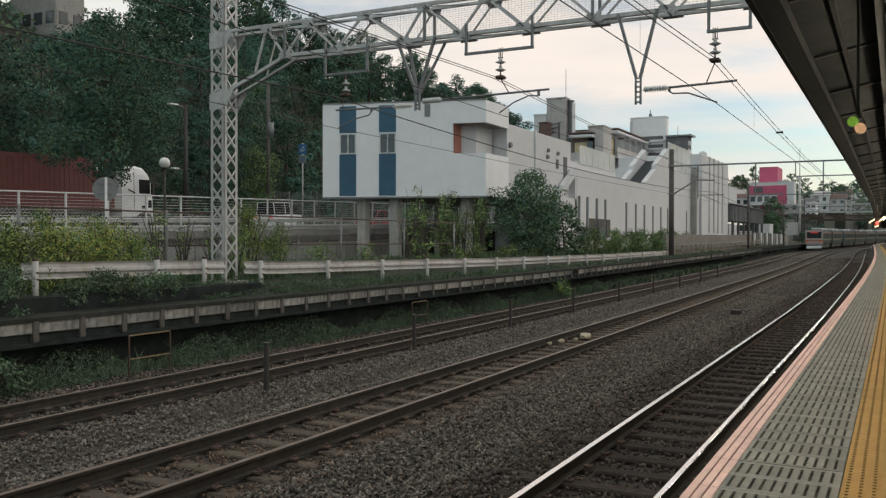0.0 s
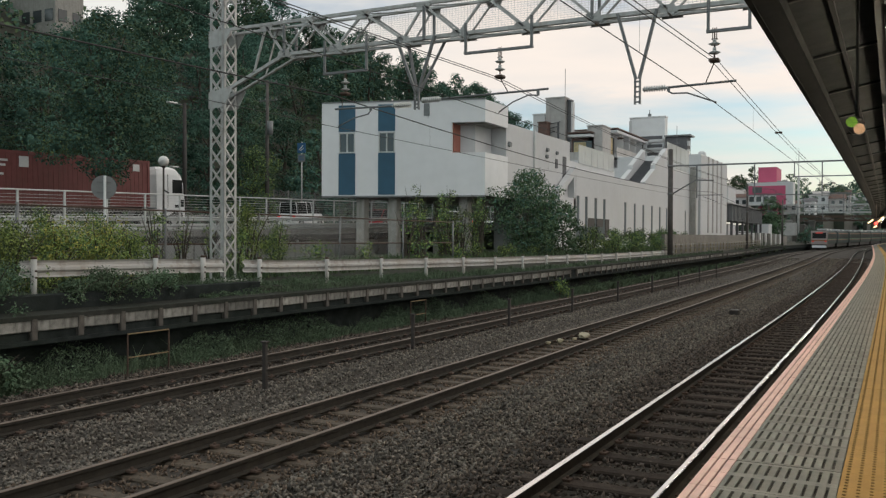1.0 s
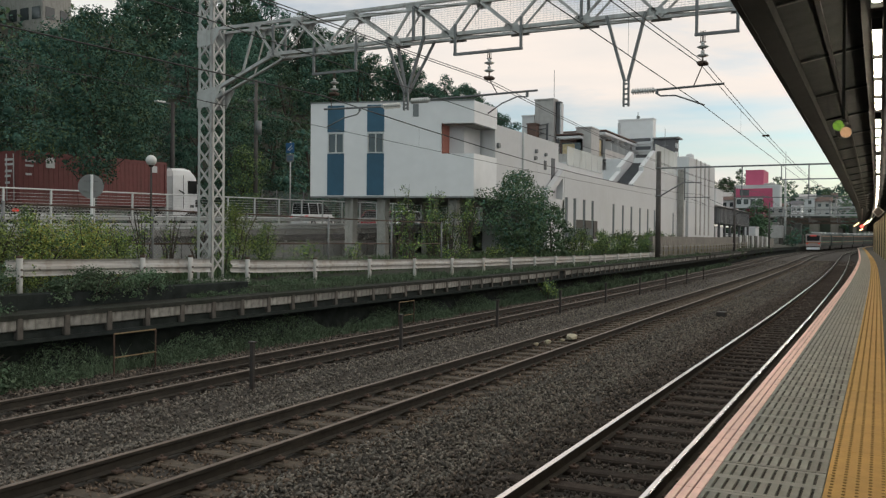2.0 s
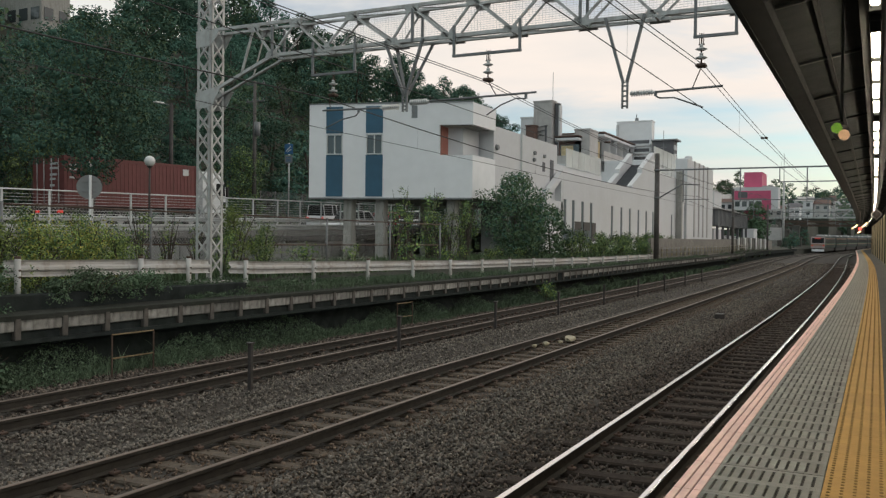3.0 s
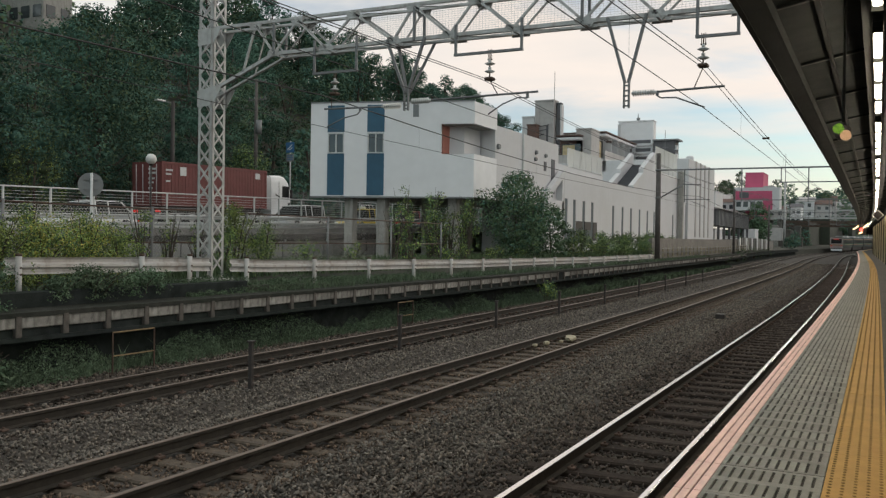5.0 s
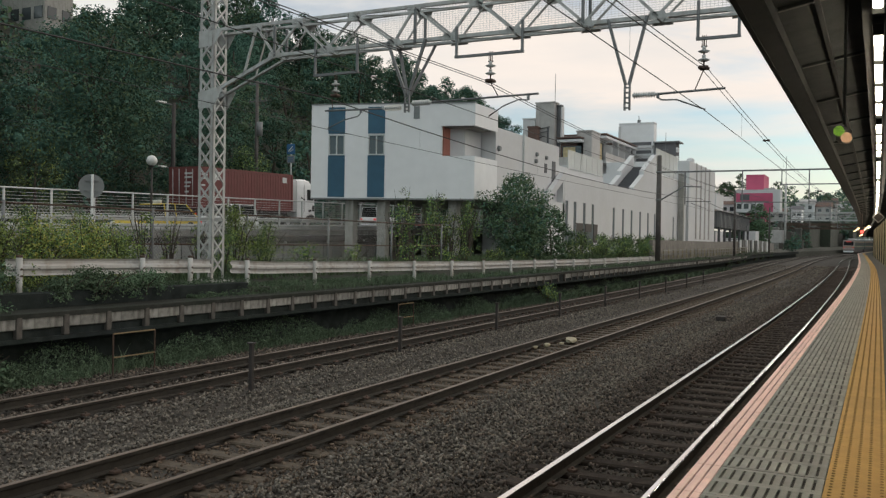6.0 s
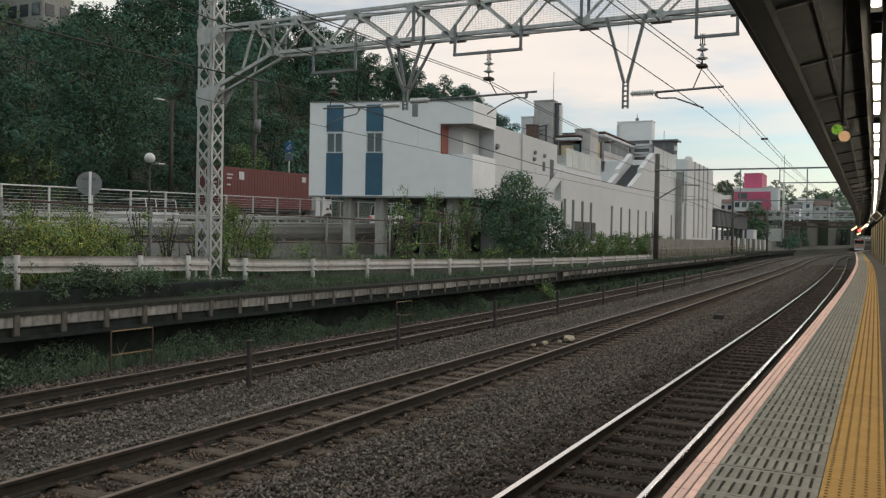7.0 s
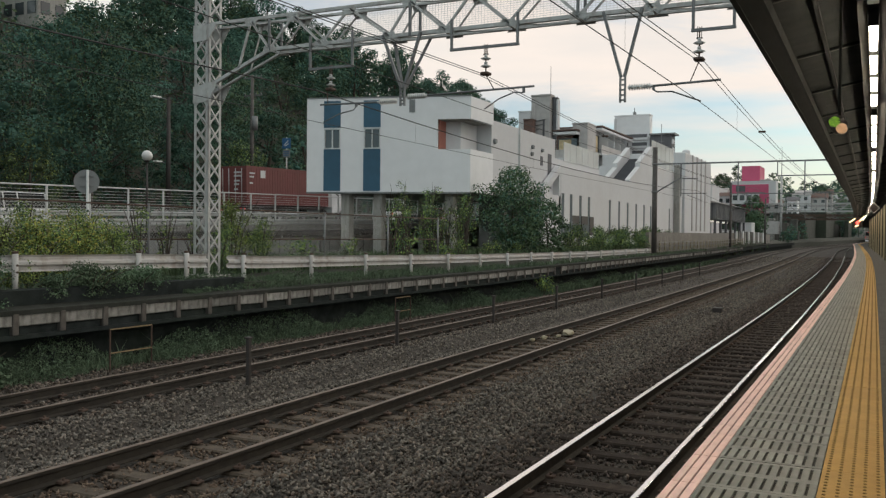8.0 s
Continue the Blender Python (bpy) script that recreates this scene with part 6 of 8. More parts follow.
def weeds(name, label, count, s0, s1, o0, o1, zf, h, mat, seed, width=0.012, sunk=False):
    """Tufts of blades and small leaves."""
    rng = np.random.default_rng(seed)
    s = s0 + (s1 - s0) * rng.uniform(0, 1, count) ** 1.5
    off = rng.uniform(o0, o1, count)
    clump = np.array([0.5 + 0.5 * noise.noise(Vector((a * 0.7, b * 1.4, seed))) for a, b in zip(s, off)])
    ok = clump > rng.uniform(0.05, 0.75, count)
    s, off, clump = s[ok], off[ok], clump[ok]
    n = len(s)
    th, x0, y0, z0 = (np.interp(s, _s, t) for t in (_th, _x, _y, _z))
    base = np.stack([x0 + off * np.cos(th), y0 - off * np.sin(th), z0 + np.array([zf(o) for o in off])], 1)
    if sunk:
        base[:, 2] -= np.interp(s, [9, 15, 17, 30, 45, 62], [0.0, 0.06, 0.15, 0.30, 0.42, 0.45])
    hh = h * rng.uniform(0.35, 1.1, n) * (0.4 + clump)
    lean = rng.normal(0, 0.45, (n, 2)) * hh[:, None]
    ang = rng.uniform(0, 3.14, n)
    w = np.stack([np.cos(ang), np.sin(ang), 0 * ang], 1) * (width * (1 + s / 15))[:, None]
    mid = base + np.concatenate([lean * 0.35, (hh * 0.6)[:, None]], 1)
    tip = base + np.concatenate([lean, hh[:, None]], 1)
    v = np.stack([base - w, base + w, mid - w * 1.5, mid + w * 1.5, tip], 1)
    t = np.array([(0, 1, 3), (0, 3, 2), (2, 3, 4)])[None] + (np.arange(n) * 5)[:, None, None]
    return tagged(bulk(name, v.reshape(-1, 3), t.reshape(-1, 3), mat), label, "weeds", kind="stuff")


weeds("weeds", "green weeds along the foot of the old platform", 7000, 6, 45, -13.0, -12.4, lambda o: -0.22, 0.32, M["weed"], 1, 0.0025)
weeds("weeds", "tall thin weeds along the foot of the old platform", 150, 6, 70, -12.9, -12.4, lambda o: -0.22, 0.5, M["weed"], 12, 0.003)
weeds("weeds", "sparse green weeds along the old platform further on", 9000, 38, 90, -12.95, -12.35, lambda o: -0.22, 0.32, M["weed"], 2, 0.009)
weeds("grass", "rough grass on the bank beside the guard rail", 9000, 5, 66, -14.6, -13.3, lambda o: BANK - 0.03, 0.20, M["weed"], 3, 0.003, True)
weeds("grass", "dry rough grass behind the chain-link fence", 30000, 5, 66, -19, -14.4, lambda o: BANK - 0.03, 0.45, M["leaf_olive"], 4, 0.005)
weeds("weeds", "weeds growing on the edge of the old platform", 3000, 16.5, 80, -13.2, -12.8, lambda o: 0.98, 0.25, M["weed"], 13, 0.003)
bank_rng = np.random.default_rng(45)
pts = np.stack([14 + 52 * bank_rng.uniform(0, 1, 45000) ** 1.4, bank_rng.uniform(-14.3, -12.9, 45000), bank_rng.uniform(0, 1, 45000) ** 1.3], 1)
mound = np.array([0.42 + 0.7 * noise.noise(Vector((p[0] * 0.8, p[1] * 1.1, 17))) + 0.3 * noise.noise(Vector((p[0] * 2.3, p[1] * 2.5, 5))) for p in pts])
pts, mound = pts[mound > 0.2], mound[mound > 0.2]
pts[:, 2] = np.where(pts[:, 1] > -13.2, 0.97, BANK - 0.04 - np.interp(pts[:, 0], [9, 15, 17, 30, 45, 62], [0.0, 0.06, 0.15, 0.30, 0.42, 0.45])) + pts[:, 2] * np.clip(mound, 0, 1) * 0.36
th_, xx_, yy_ = (np.interp(pts[:, 0], _s, t_) for t_ in (_th, _x, _y))
wv, wf = leaves(np.stack([xx_ + pts[:, 1] * np.cos(th_), yy_ - pts[:, 1] * np.sin(th_), pts[:, 2]], 1), 0.06, bank_rng, slim=0.55)
tagged(bulk("weed_leaves", wv, wf, [M["weed"], M["leaf_mid"]], idx=np.repeat(bank_rng.integers(0, 2, len(pts)), 2)), "low leafy weeds below the long guard rail", "weeds", kind="stuff")
rngw = np.random.default_rng(44)
pts = np.stack([7 + 58 * rngw.uniform(0, 1, 85000) ** 1.5, rngw.uniform(-13.05, -12.25, 85000), rngw.uniform(0, 1, 85000) ** 1.2], 1)
# leafy mounds: high in the middle of each clump, nothing on the gravel between them
mound = np.array([0.5 + 0.75 * noise.noise(Vector((p[0] * 0.55, p[1] * 0.8, 7))) + 0.25 * noise.noise(Vector((p[0] * 2.1, p[1] * 2.5, 3))) for p in pts])
mound -= np.clip((pts[:, 1] + 12.65) * 1.5, 0, 1)
pts, mound = pts[mound > 0.12], mound[mound > 0.12]
pts[:, 2] = -0.24 + pts[:, 2] * np.clip(mound, 0, 1) * 0.80
th_, xx_, yy_ = (np.interp(pts[:, 0], _s, t_) for t_ in (_th, _x, _y))
wv, wf = leaves(np.stack([xx_ + pts[:, 1] * np.cos(th_), yy_ - pts[:, 1] * np.sin(th_), pts[:, 2]], 1), 0.062, rngw, slim=0.5)
tagged(bulk("weed_leaves", wv, wf, [M["weed"]]), "fine leafy weeds along the foot of the old platform", "weeds", kind="stuff")


# ---------------------------------------------------------------- town beyond
def building(name, label, x0, x1, y0, y1, z0, z1, wall, windows=(), roof=None, rail=False, win_mat="glass"):
    """A block seen on its near face (y0) and its track side (x1). windows: (face, columns, rows)."""
    b = empty(name, Matrix.Translation(((x0 + x1) / 2, (y0 + y1) / 2, z0)))
    tagged(b, label, "building", "town buildings")
    cx, cy = (x0 + x1) / 2, (y0 + y1) / 2
    bm = bmesh.new()
    box(bm, (x0 - cx, y0 - cy, 0), (x1 - cx, y1 - cy, z1 - z0), bevel=0.06)
    part("wall_block", bm, M[wall], b)
    bm = bmesh.new()
    box(bm, (x0 - cx - 0.05, y0 - cy - 0.05, z1 - z0), (x1 - cx + 0.05, y1 - cy + 0.05, z1 - z0 + 0.15))
    part("roof", bm, M[roof or wall], b)
    for face, cols, rows, w, h, zs in windows:
        for r in range(rows):
            z = zs + r * (z1 - z0 - zs) / max(rows, 1)
            for c in range(cols):
                f = (c + 0.5) / cols
                bm = bmesh.new()
                if face == "near":
                    x = x0 + (x1 - x0) * f - cx
                    box(bm, (x - w / 2, y0 - cy - 0.06, z), (x + w / 2, y0 - cy + 0.05, z + h))
                else:
                    y = y0 + (y1 - y0) * f - cy
                    box(bm, (x1 - cx - 0.05, y - w / 2, z), (x1 - cx + 0.06, y + w / 2, z + h))
                part("window", bm, M[win_mat], b)
    return b


M["lit_pane"] = material("warm lit window tone", (0.62, 0.50, 0.30), 0.9, var=0.2, scale=3, bump=0.05)
M["train_glass"] = material("dark vehicle window", (0.02, 0.022, 0.022), 0.5, var=0.05, bump=0, spec=0.06)
M["wall_mossy"] = material("dark mossy concrete wall", (0.060, 0.062, 0.052), 0.95, var=0.4, scale=1.2, second=(0.035, 0.045, 0.028), big=0.8, bump=0.4, bump_scale=8, stain=(0.025, 0.026, 0.022), stain_amount=0.7)
M["annex"] = material("dark grey metal cladding", (0.20, 0.205, 0.21), 0.6, 0.1, var=0.15, scale=4, bump=0.1)
tower = building("apartment_tower", "grey concrete tower with faint lettering", -34.4, -32.2, 90, 91.4, 6, 17.7, "grey_wall")
bm = bmesh.new()
for k in range(3):
    bar(bm, (-0.7, -0.76, 8.9 - 0.5 * k), (0.6 - 0.3 * k, -0.76, 9.1 - 0.5 * k), 0.16, 0.06)
tagged(part("lettering_bars", bm, M["dark_wall"], tower), kind="stuff")
bm = bmesh.new()
box(bm, (0.3, -0.82, 4.2), (0.5, -0.7, 9.0), bevel=0.02)
part("duct", bm, M["dark_wall"], tower)
bm = bmesh.new()
rod(bm, (0.9, 0, 11.7), (0.9, 0, 15.0), 0.03, 6)
part("aerial", bm, M["galv_dark"], tower)
slim = building("stair_tower", "slim dark stair tower with a white edge", -32.1, -31.65, 90.6, 91.2, 6, 17.4, "dark_wall")
bm = bmesh.new()
box(bm, (0.23, -0.4, 0), (0.4, 0.3, 11.3))
part("edge_wall", bm, M["white_wall"], slim)
building("apartment_building", "low white rooftop building", -35.9, -34.45, 90, 93, 6, 16.0, "white_wall")
building("apartment_building", "low brown rooftop storey", -34.75, -33.7, 88.6, 89.6, 6, 14.9, "brown_roof")


def terrace_block(label, x0, x1, y0, y1, z0, z1, wall, floors, along, lit):
    """An apartment block whose face carries projecting balcony slabs with glazing behind. along: "near" or "side" face."""
    b = empty("apartment_building", Matrix.Translation((x0, y0, z0)))
    tagged(b, label, "building", "town buildings")
    W, D, H = x1 - x0, y1 - y0, z1 - z0
    bm = bmesh.new()
    box(bm, (0, 0, 0), (W, D, H), bevel=0.05)
    part("wall_block", bm, M[wall], b)
    span = W if along == "near" else D
    step = 2.75

    def face(lo, hi, za, zb, out0, out1):
        bm = bmesh.new()
        if along == "near":
            box(bm, (lo, -out1, za), (hi, -out0, zb))
        else:
            box(bm, (W + out0, lo, za), (W + out1, hi, zb))
        return bm
    for f in range(floors):
        zf = H - 0.25 - f * step
        part("balcony_slab", face(0, span, zf - 0.14, zf + 0.12, 0.0, 1.1), M["white_wall"], b)
        part("balcony_front", face(0, span, zf - step + 0.12, zf - step + 1.0, 1.0, 1.06), M["grey_wall"], b)
        n = max(1, int(span / 2.4))
        for k in range(n):
            lo = span * k / n
            w = part("window", face(lo + 0.25, lo + span / n - 0.25, zf - step + 0.2, zf - 0.5, 0.0, 0.06), M["train_glass" if (k + f) % 3 == 1 else "glass"], b)
            # warm plate on the pane: the window's light put into plain colour
            if lit and (k + f) % 2 == 0:
                part("curtain", face(lo + 0.35, lo + span / n - 0.9, zf - step + 0.3, zf - 0.6, 0.062, 0.08), M["lit_pane"], w, "warm coloured plate for a lit window")
            if k:
                part("divider", face(lo - 0.06, lo + 0.06, zf - step + 0.1, zf - 0.14, 0.0, 1.0), M["white_wall"], b)
    bm = bmesh.new()
    box(bm, (-0.05, -0.05 - (1.1 if along == "near" else 0), H), (W + 0.05 + (1.1 if along == "side" else 0), D + 0.05, H + 0.12))
    part("roof", bm, M["brown_roof"], b)


terrace_block("brown apartment block with long white balcony slabs", -31.1, -28.5, 89, 91.5, 5, 13.5, "brown_roof", 2, "near", True)
building("apartment_building", "warm grey apartment block behind the stair", -29.3, -27.6, 89, 92, 5, 14.25, "grey_wall")
terrace_block("pale apartment block with lit balconies", -33.0, -28.3, 93, 106.4, 5, 14.4, "grey_wall", 3, "side", True)
wb = building("parking_tower", "white building with open stacked decks", -29.7, -25.3, 107, 108.4, 5, 17.35, "white_panel")
for k in range(6):
    z = 10.05 - 1.02 * k
    for xa, xb in (((-1.5, 1.9),) if k == 0 else ((-1.4, -0.45), (0.05, 1.9))):
        bm = bmesh.new()
        box(bm, (xa, -0.76, z - 0.42), (xb, -0.64, z))
        part("deck_opening", bm, M["dark_wall"], wb)
    bm = bmesh.new()
    box(bm, (-1.6, -0.92, z - 0.75), (2.1, -0.7, z - 0.44), bevel=0.02)
    part("deck_edge", bm, M["white_wall"], wb)
bm = bmesh.new()
box(bm, (-2.25, -0.8, 9.4), (-1.9, -0.5, 12.1), bevel=0.03)
part("corner_pier", bm, M["white_wall"], wb)
bm = bmesh.new()
box(bm, (0.0, -0.3, 12.5), (0.35, 0.0, 12.9))
rod(bm, (0.15, -0.15, 12.9), (0.15, -0.15, 13.4), 0.05, 6)
part("roof_unit", bm, M["sign_grey"], wb)
dk = building("dark_roof_block", "dark clad rooftop block", -25.0, -22.4, 106, 108, 9, 14.75, "dark_wall")
bm = bmesh.new()
box(bm, (-1.4, -1.3, 5.75), (1.75, 1.2, 5.92))
part("roof_slab", bm, M["sign_grey"], dk)
for k in range(5):
    bm = bmesh.new()
    box(bm, (1.3, -0.9, 0.6 + k), (1.5, -0.3, 1.15 + k))
    part("balcony", bm, M["white_wall"], dk)


def station_annex():
    """A ribbed upper deck on columns over an open, lit lower storey."""
    b = empty("station_annex", Matrix.Translation((-20.2, 108, 1.2)))
    tagged(b, "grey ribbed station annex over an open lit storey", "building")
    L, W = 26.0, 5.6
    bm = bmesh.new()
    box(bm, (-W / 2, 0, 3.35), (W / 2, L, 5.35), bevel=0.04)
    up = part("upper_deck", bm, M["annex"], b)
    bm = bmesh.new()
    for k in range(26):
        box(bm, (W / 2, 0.3 + k, 3.4), (W / 2 + 0.08, 0.42 + k, 5.3))
    for k in range(7):
        box(bm, (-W / 2 + 0.3 + 0.8 * k, -0.08, 3.4), (-W / 2 + 0.42 + 0.8 * k, 0.0, 5.3))
    tagged(part("rib", bm, M["dark_wall"], up), kind="stuff")
    bm = bmesh.new()
    loft(bm, [[(-W / 2 - 0.3, -0.4, 5.35), (W / 2 + 0.3, -0.4, 5.35), (0, -0.4, 6.2)], [(-W / 2 - 0.3, L + 0.3, 5.35), (W / 2 + 0.3, L + 0.3, 5.35), (0, L + 0.3, 6.2)]])
    part("roof", bm, M["grey_wall"], b)
    for k in range(7):
        bm = bmesh.new()
        box(bm, (W / 2 - 0.3, 0.2 + 4.2 * k, -0.3), (W / 2 - 0.02, 0.5 + 4.2 * k, 3.34))
        part("column", bm, M["dark_wall"], b)
    bm = bmesh.new()
    box(bm, (-W / 2, 0.1, -0.3), (-W / 2 + 0.2, L, 3.34))
    part("rear_wall", bm, M["dark_wall"], b)
    for k in range(4):
        bm = bmesh.new()
        box(bm, (0.6, 2.0 + 5 * k, 3.12), (1.5, 2.8 + 5 * k, 3.3), bevel=0.03)
        part("lamp", bm, M["tube_low"], b, "lit ceiling lamp")


station_annex()
building("white_shed", "small white trackside shed", -19.4, -17.5, 142, 146, 1.2, 4.6, "white_wall")
building("grey_block", "white and grey block at the station end", -29, -22.4, 135, 142, 1.2, 10.2, "white_wall", (("near", 3, 2, 1.0, 1.0, 4.0),))
pt_ = building("pink_building", "vivid pink building on the hill", -33.7, -29.0, 251, 262, 9, 22.0, "pink_wall")
bm = bmesh.new()
box(bm, (2.36, -5.4, 3.5), (5.2, 0, 9.4))
part("grey_wing", bm, M["grey_wall"], pt_)
pb = building("pink_building", "pink and white low building on the hill", -35.7, -24.2, 245, 250.5, 11.5, 17.5, "white_wall")
bm = bmesh.new()
box(bm, (-5.76, -2.9, 2.8), (3.9, -2.74, 5.2))
part("pink_band", bm, M["pink_wall"], pb, "vivid pink facade band")
bm = bmesh.new()
box(bm, (1.6, -2.95, 0.0), (4.0, -2.72, 2.8))
part("pink_panel", bm, M["pink_wall"], pb, "vivid pink lower wall")
bm = bmesh.new()
box(bm, (-4.4, -2.98, 3.3), (-2.0, -2.88, 4.9))
part("dark_opening", bm, M["dark_wall"], pb)
for x in (-5.2, -3.4, -1.6, 0.2):
    bm = bmesh.new()
    box(bm, (x, -2.82, 1.0), (x + 1.2, -2.7, 2.4))
    part("window", bm, M["glass"], pb)
rt = random.Random(21)
tones = ["white_wall", "grey_wall", "concrete", "concrete", "white_wall", "grey_wall"]


def pitched_house(label, x0, x1, y0, depth, z0, z1, wall, roof, rise):
    """A small house with a gabled roof and two rows of windows."""
    b = empty("house", Matrix.Translation(((x0 + x1) / 2, y0, z0)))
    tagged(b, label, "building", "town buildings")
    w, h = (x1 - x0) / 2, z1 - z0
    bm = bmesh.new()
    box(bm, (-w, 0, 0), (w, depth, h))
    part("wall_block", bm, M[wall], b)
    bm = bmesh.new()
    loft(bm, [[(-w - 0.3, -0.3, h), (-w - 0.3, depth + 0.3, h), (-w - 0.3, depth / 2, h + rise)], [(w + 0.3, -0.3, h), (w + 0.3, depth + 0.3, h), (w + 0.3, depth / 2, h + rise)]])
    part("roof", bm, M[roof], b)
    n = max(2, int(w * 2 / 2.2))
    for r in range(2):
        for k in range(n):
            x = -w + 2 * w * (k + 0.5) / n
            bm = bmesh.new()
            box(bm, (x - 0.5, -0.06, h - 1.9 - 2.7 * r), (x + 0.5, 0.03, h - 0.7 - 2.7 * r))
            part("window", bm, M["glass"], b)


# stained retaining walls carry the houses above the cutting
for x0, x1, y0, y1, z1 in ((-75, -17.5, 254, 420, 9.2), (-40, -14.5, 300, 430, 11.0), (-11, -9.6, 356, 430, 9.0), (9, 60, 300, 430, 10.0)):
    bm = bmesh.new()
    box(bm, (x0, y0, -1.0), (x1, y1, z1), bevel=0.1)
    tagged(link_mesh("retaining_wall", bm, M["wall_mossy"]), "dark stained retaining wall of the railway cutting", "wall", kind="structure")
for lab, x0, x1, y0, z0, z1, wall, roof, rise in (
        ("white house with a grey roof above the bridge", -25.0, -19.4, 302, 11.0, 16.6, "white_wall", "grey_wall", 1.5),
        ("tan house with a brown roof above the bridge", -19.2, -14.6, 304, 11.0, 15.6, "grey_wall", "brown_roof", 1.6),
        ("grey house with a dark roof above the bridge", -19.4, -14.8, 345, 11.0, 18.6, "grey_wall", "brown_roof", 2.0),
        ("small white house beside the pink building", -23.6, -20.8, 270, 9.2, 13.4, "white_panel", "dark_wall", 1.2),
        ("grey flat house behind the footbridge", -28.5, -24.2, 258, 9.2, 12.4, "grey_wall", "brown_roof", 1.0),
        ("tan house low on the town hill", -45, -39.5, 262, 9.2, 15.5, "grey_wall", "grey_wall", 1.5),
        ("white house low on the town hill", -40.9, -37.2, 256, 9.2, 14.2, "white_wall", "brown_roof", 1.2)):
    pitched_house(lab, x0, x1, y0, 7.0, z0, z1, wall, roof, rise)
for i in range(40):
    y = rt.uniform(440, 620)
    ang = radians(rt.uniform(1.0, 6.6))
    x = -y * math.tan(ang)
    w, d = rt.uniform(8, 15), rt.uniform(8, 14)
    z1 = 17 + (y - 440) * 0.06 + rt.uniform(-2, 4)
    building("house", "distant hillside house with small windows", x - w / 2, x + w / 2, y, y + d, 0, z1, rt.choice(tones), (("near", 3, 1, 1.4, 1.5, z1 - 2.6), ("near", 3, 1, 1.4, 1.5, z1 - 5.4)), rt.choice(["brown_roof", "dark_wall", "grey_wall"]))


def far_bridge(y, x0, x1, z, depth, label, mat, deck="concrete"):
    b = empty("rail_overbridge", Matrix.Translation(((x0 + x1) / 2, y, 0)))
    tagged(b, label, "bridge", "overbridges")
    w = (x1 - x0) / 2
    for zz, nm in ((z, "bottom_girder"), (z + depth, "top_girder")):
        bm = bmesh.new()
        box(bm, (-w, -0.3, zz - 0.18), (w, 0.3, zz + 0.18))
        part(nm, bm, M[mat], b)
    for zz in (z + depth * 0.35, z + depth * 0.68):
        bm = bmesh.new()
        box(bm, (-w, -0.34, zz - 0.07), (w, -0.2, zz + 0.07))
        part("hand_rail", bm, M[mat], b)
    n = int((x1 - x0) / 2.2)
    for i in range(n):
        xa, xb = -w + 2 * w * i / n, -w + 2 * w * (i + 1) / n
        bm = bmesh.new()
        bar(bm, (xa, 0, z if i % 2 else z + depth), (xb, 0, z + depth if i % 2 else z), 0.24)
        part("diagonal", bm, M[mat], b)
    bm = bmesh.new()
    box(bm, (-w, 0.4, z - 0.1), (w, 3.0, z + 0.25))
    part("deck", bm, M[deck], b)
    for xx in (-w + 2, 0, w - 2):
        bm = bmesh.new()
        box(bm, (xx - 0.5, 0.6, -4), (xx + 0.5, 2.2, z - 0.1))
        part("pier", bm, M["concrete_old"], b)


far_bridge(226, -24.4, 26, 8.9, 1.85, "grey steel truss footbridge across the tracks", "galv")
far_bridge(234, -22, 26, 7.1, 1.1, "rusty steel girder bridge across the tracks", "rust", "brown_roof")
for x0, x1, y0, z1, mt in ((-24.2, -21.6, 215, 7.0, "concrete_old"), (-21.4, -18.9, 217, 6.0, "concrete_mid"), (-18.7, -17.3, 224, 7.0, "concrete_old"), (-17.1, -16.4, 218, 4.2, "concrete_mid")):
    bm = bmesh.new()
    box(bm, (x0, y0, 0.0), (x1, y0 + 2.5, z1), bevel=0.08)
    box(bm, (x0 - 0.15, y0 - 0.15, z1 - 0.5), (x1 + 0.15, y0 + 2.6, z1 - 0.2))
    tagged(link_mesh("bridge_abutment", bm, M[mt]), "weathered concrete abutment beside the tracks", "abutment", "bridge abutments")
for i, (x, y, h, sp) in enumerate(((-17.2, 205, 4.2, 1.8), (-16.9, 188, 3.0, 1.6), (-17.4, 212, 5.0, 1.6), (-20.5, 240, 7.5, 2.6), (-24.5, 243, 8.5, 3.0), (-29, 240, 9.5, 3.4), (-34, 240, 9.0, 3.6), (-17.6, 246, 6.0, 2.0))):
    tree("tree", "dark bushy tree in the railway cutting", (x, y, 0.8), h, sp, [M["leaf_dark"], M["leaf_olive"]], 500 + i, leaf=0.34, density=9, trunk=0.1, blobs=18, low=0.05)
for i in range(15):
    y = rt.uniform(395, 425)
    x = -y * math.tan(radians(1.0 + 4.6 * i / 14))
    tree("tree", "distant green tree beside the line", (x, y, 2.0), rt.uniform(10, 17), 5.0, [M["leaf_dark"], M["leaf_mid"]], 300 + i, leaf=0.9, density=1.4, blobs=14, low=0.05)
for i in range(30):
    y = rt.uniform(625, 680)
    x = -y * math.tan(radians(-0.6 + 10.5 * i / 30))
    tree("tree", "distant dark tree on the far hill", (x, y, 20), rt.uniform(14, 26) - (8 if i < 8 else 0), rt.uniform(8, 12), [M["leaf_dark"], M["leaf_mid"]], 330 + i, leaf=1.6, density=0.5, blobs=14, low=0.02)
building("hill_apartments", "grey apartment block among the hillside trees", -80.5, -73.6, 58, 61.4, 4, 27.5, "concrete", (("side", 2, 4, 1.0, 1.2, 8.0), ("near", 4, 4, 1.2, 1.2, 8.0)))
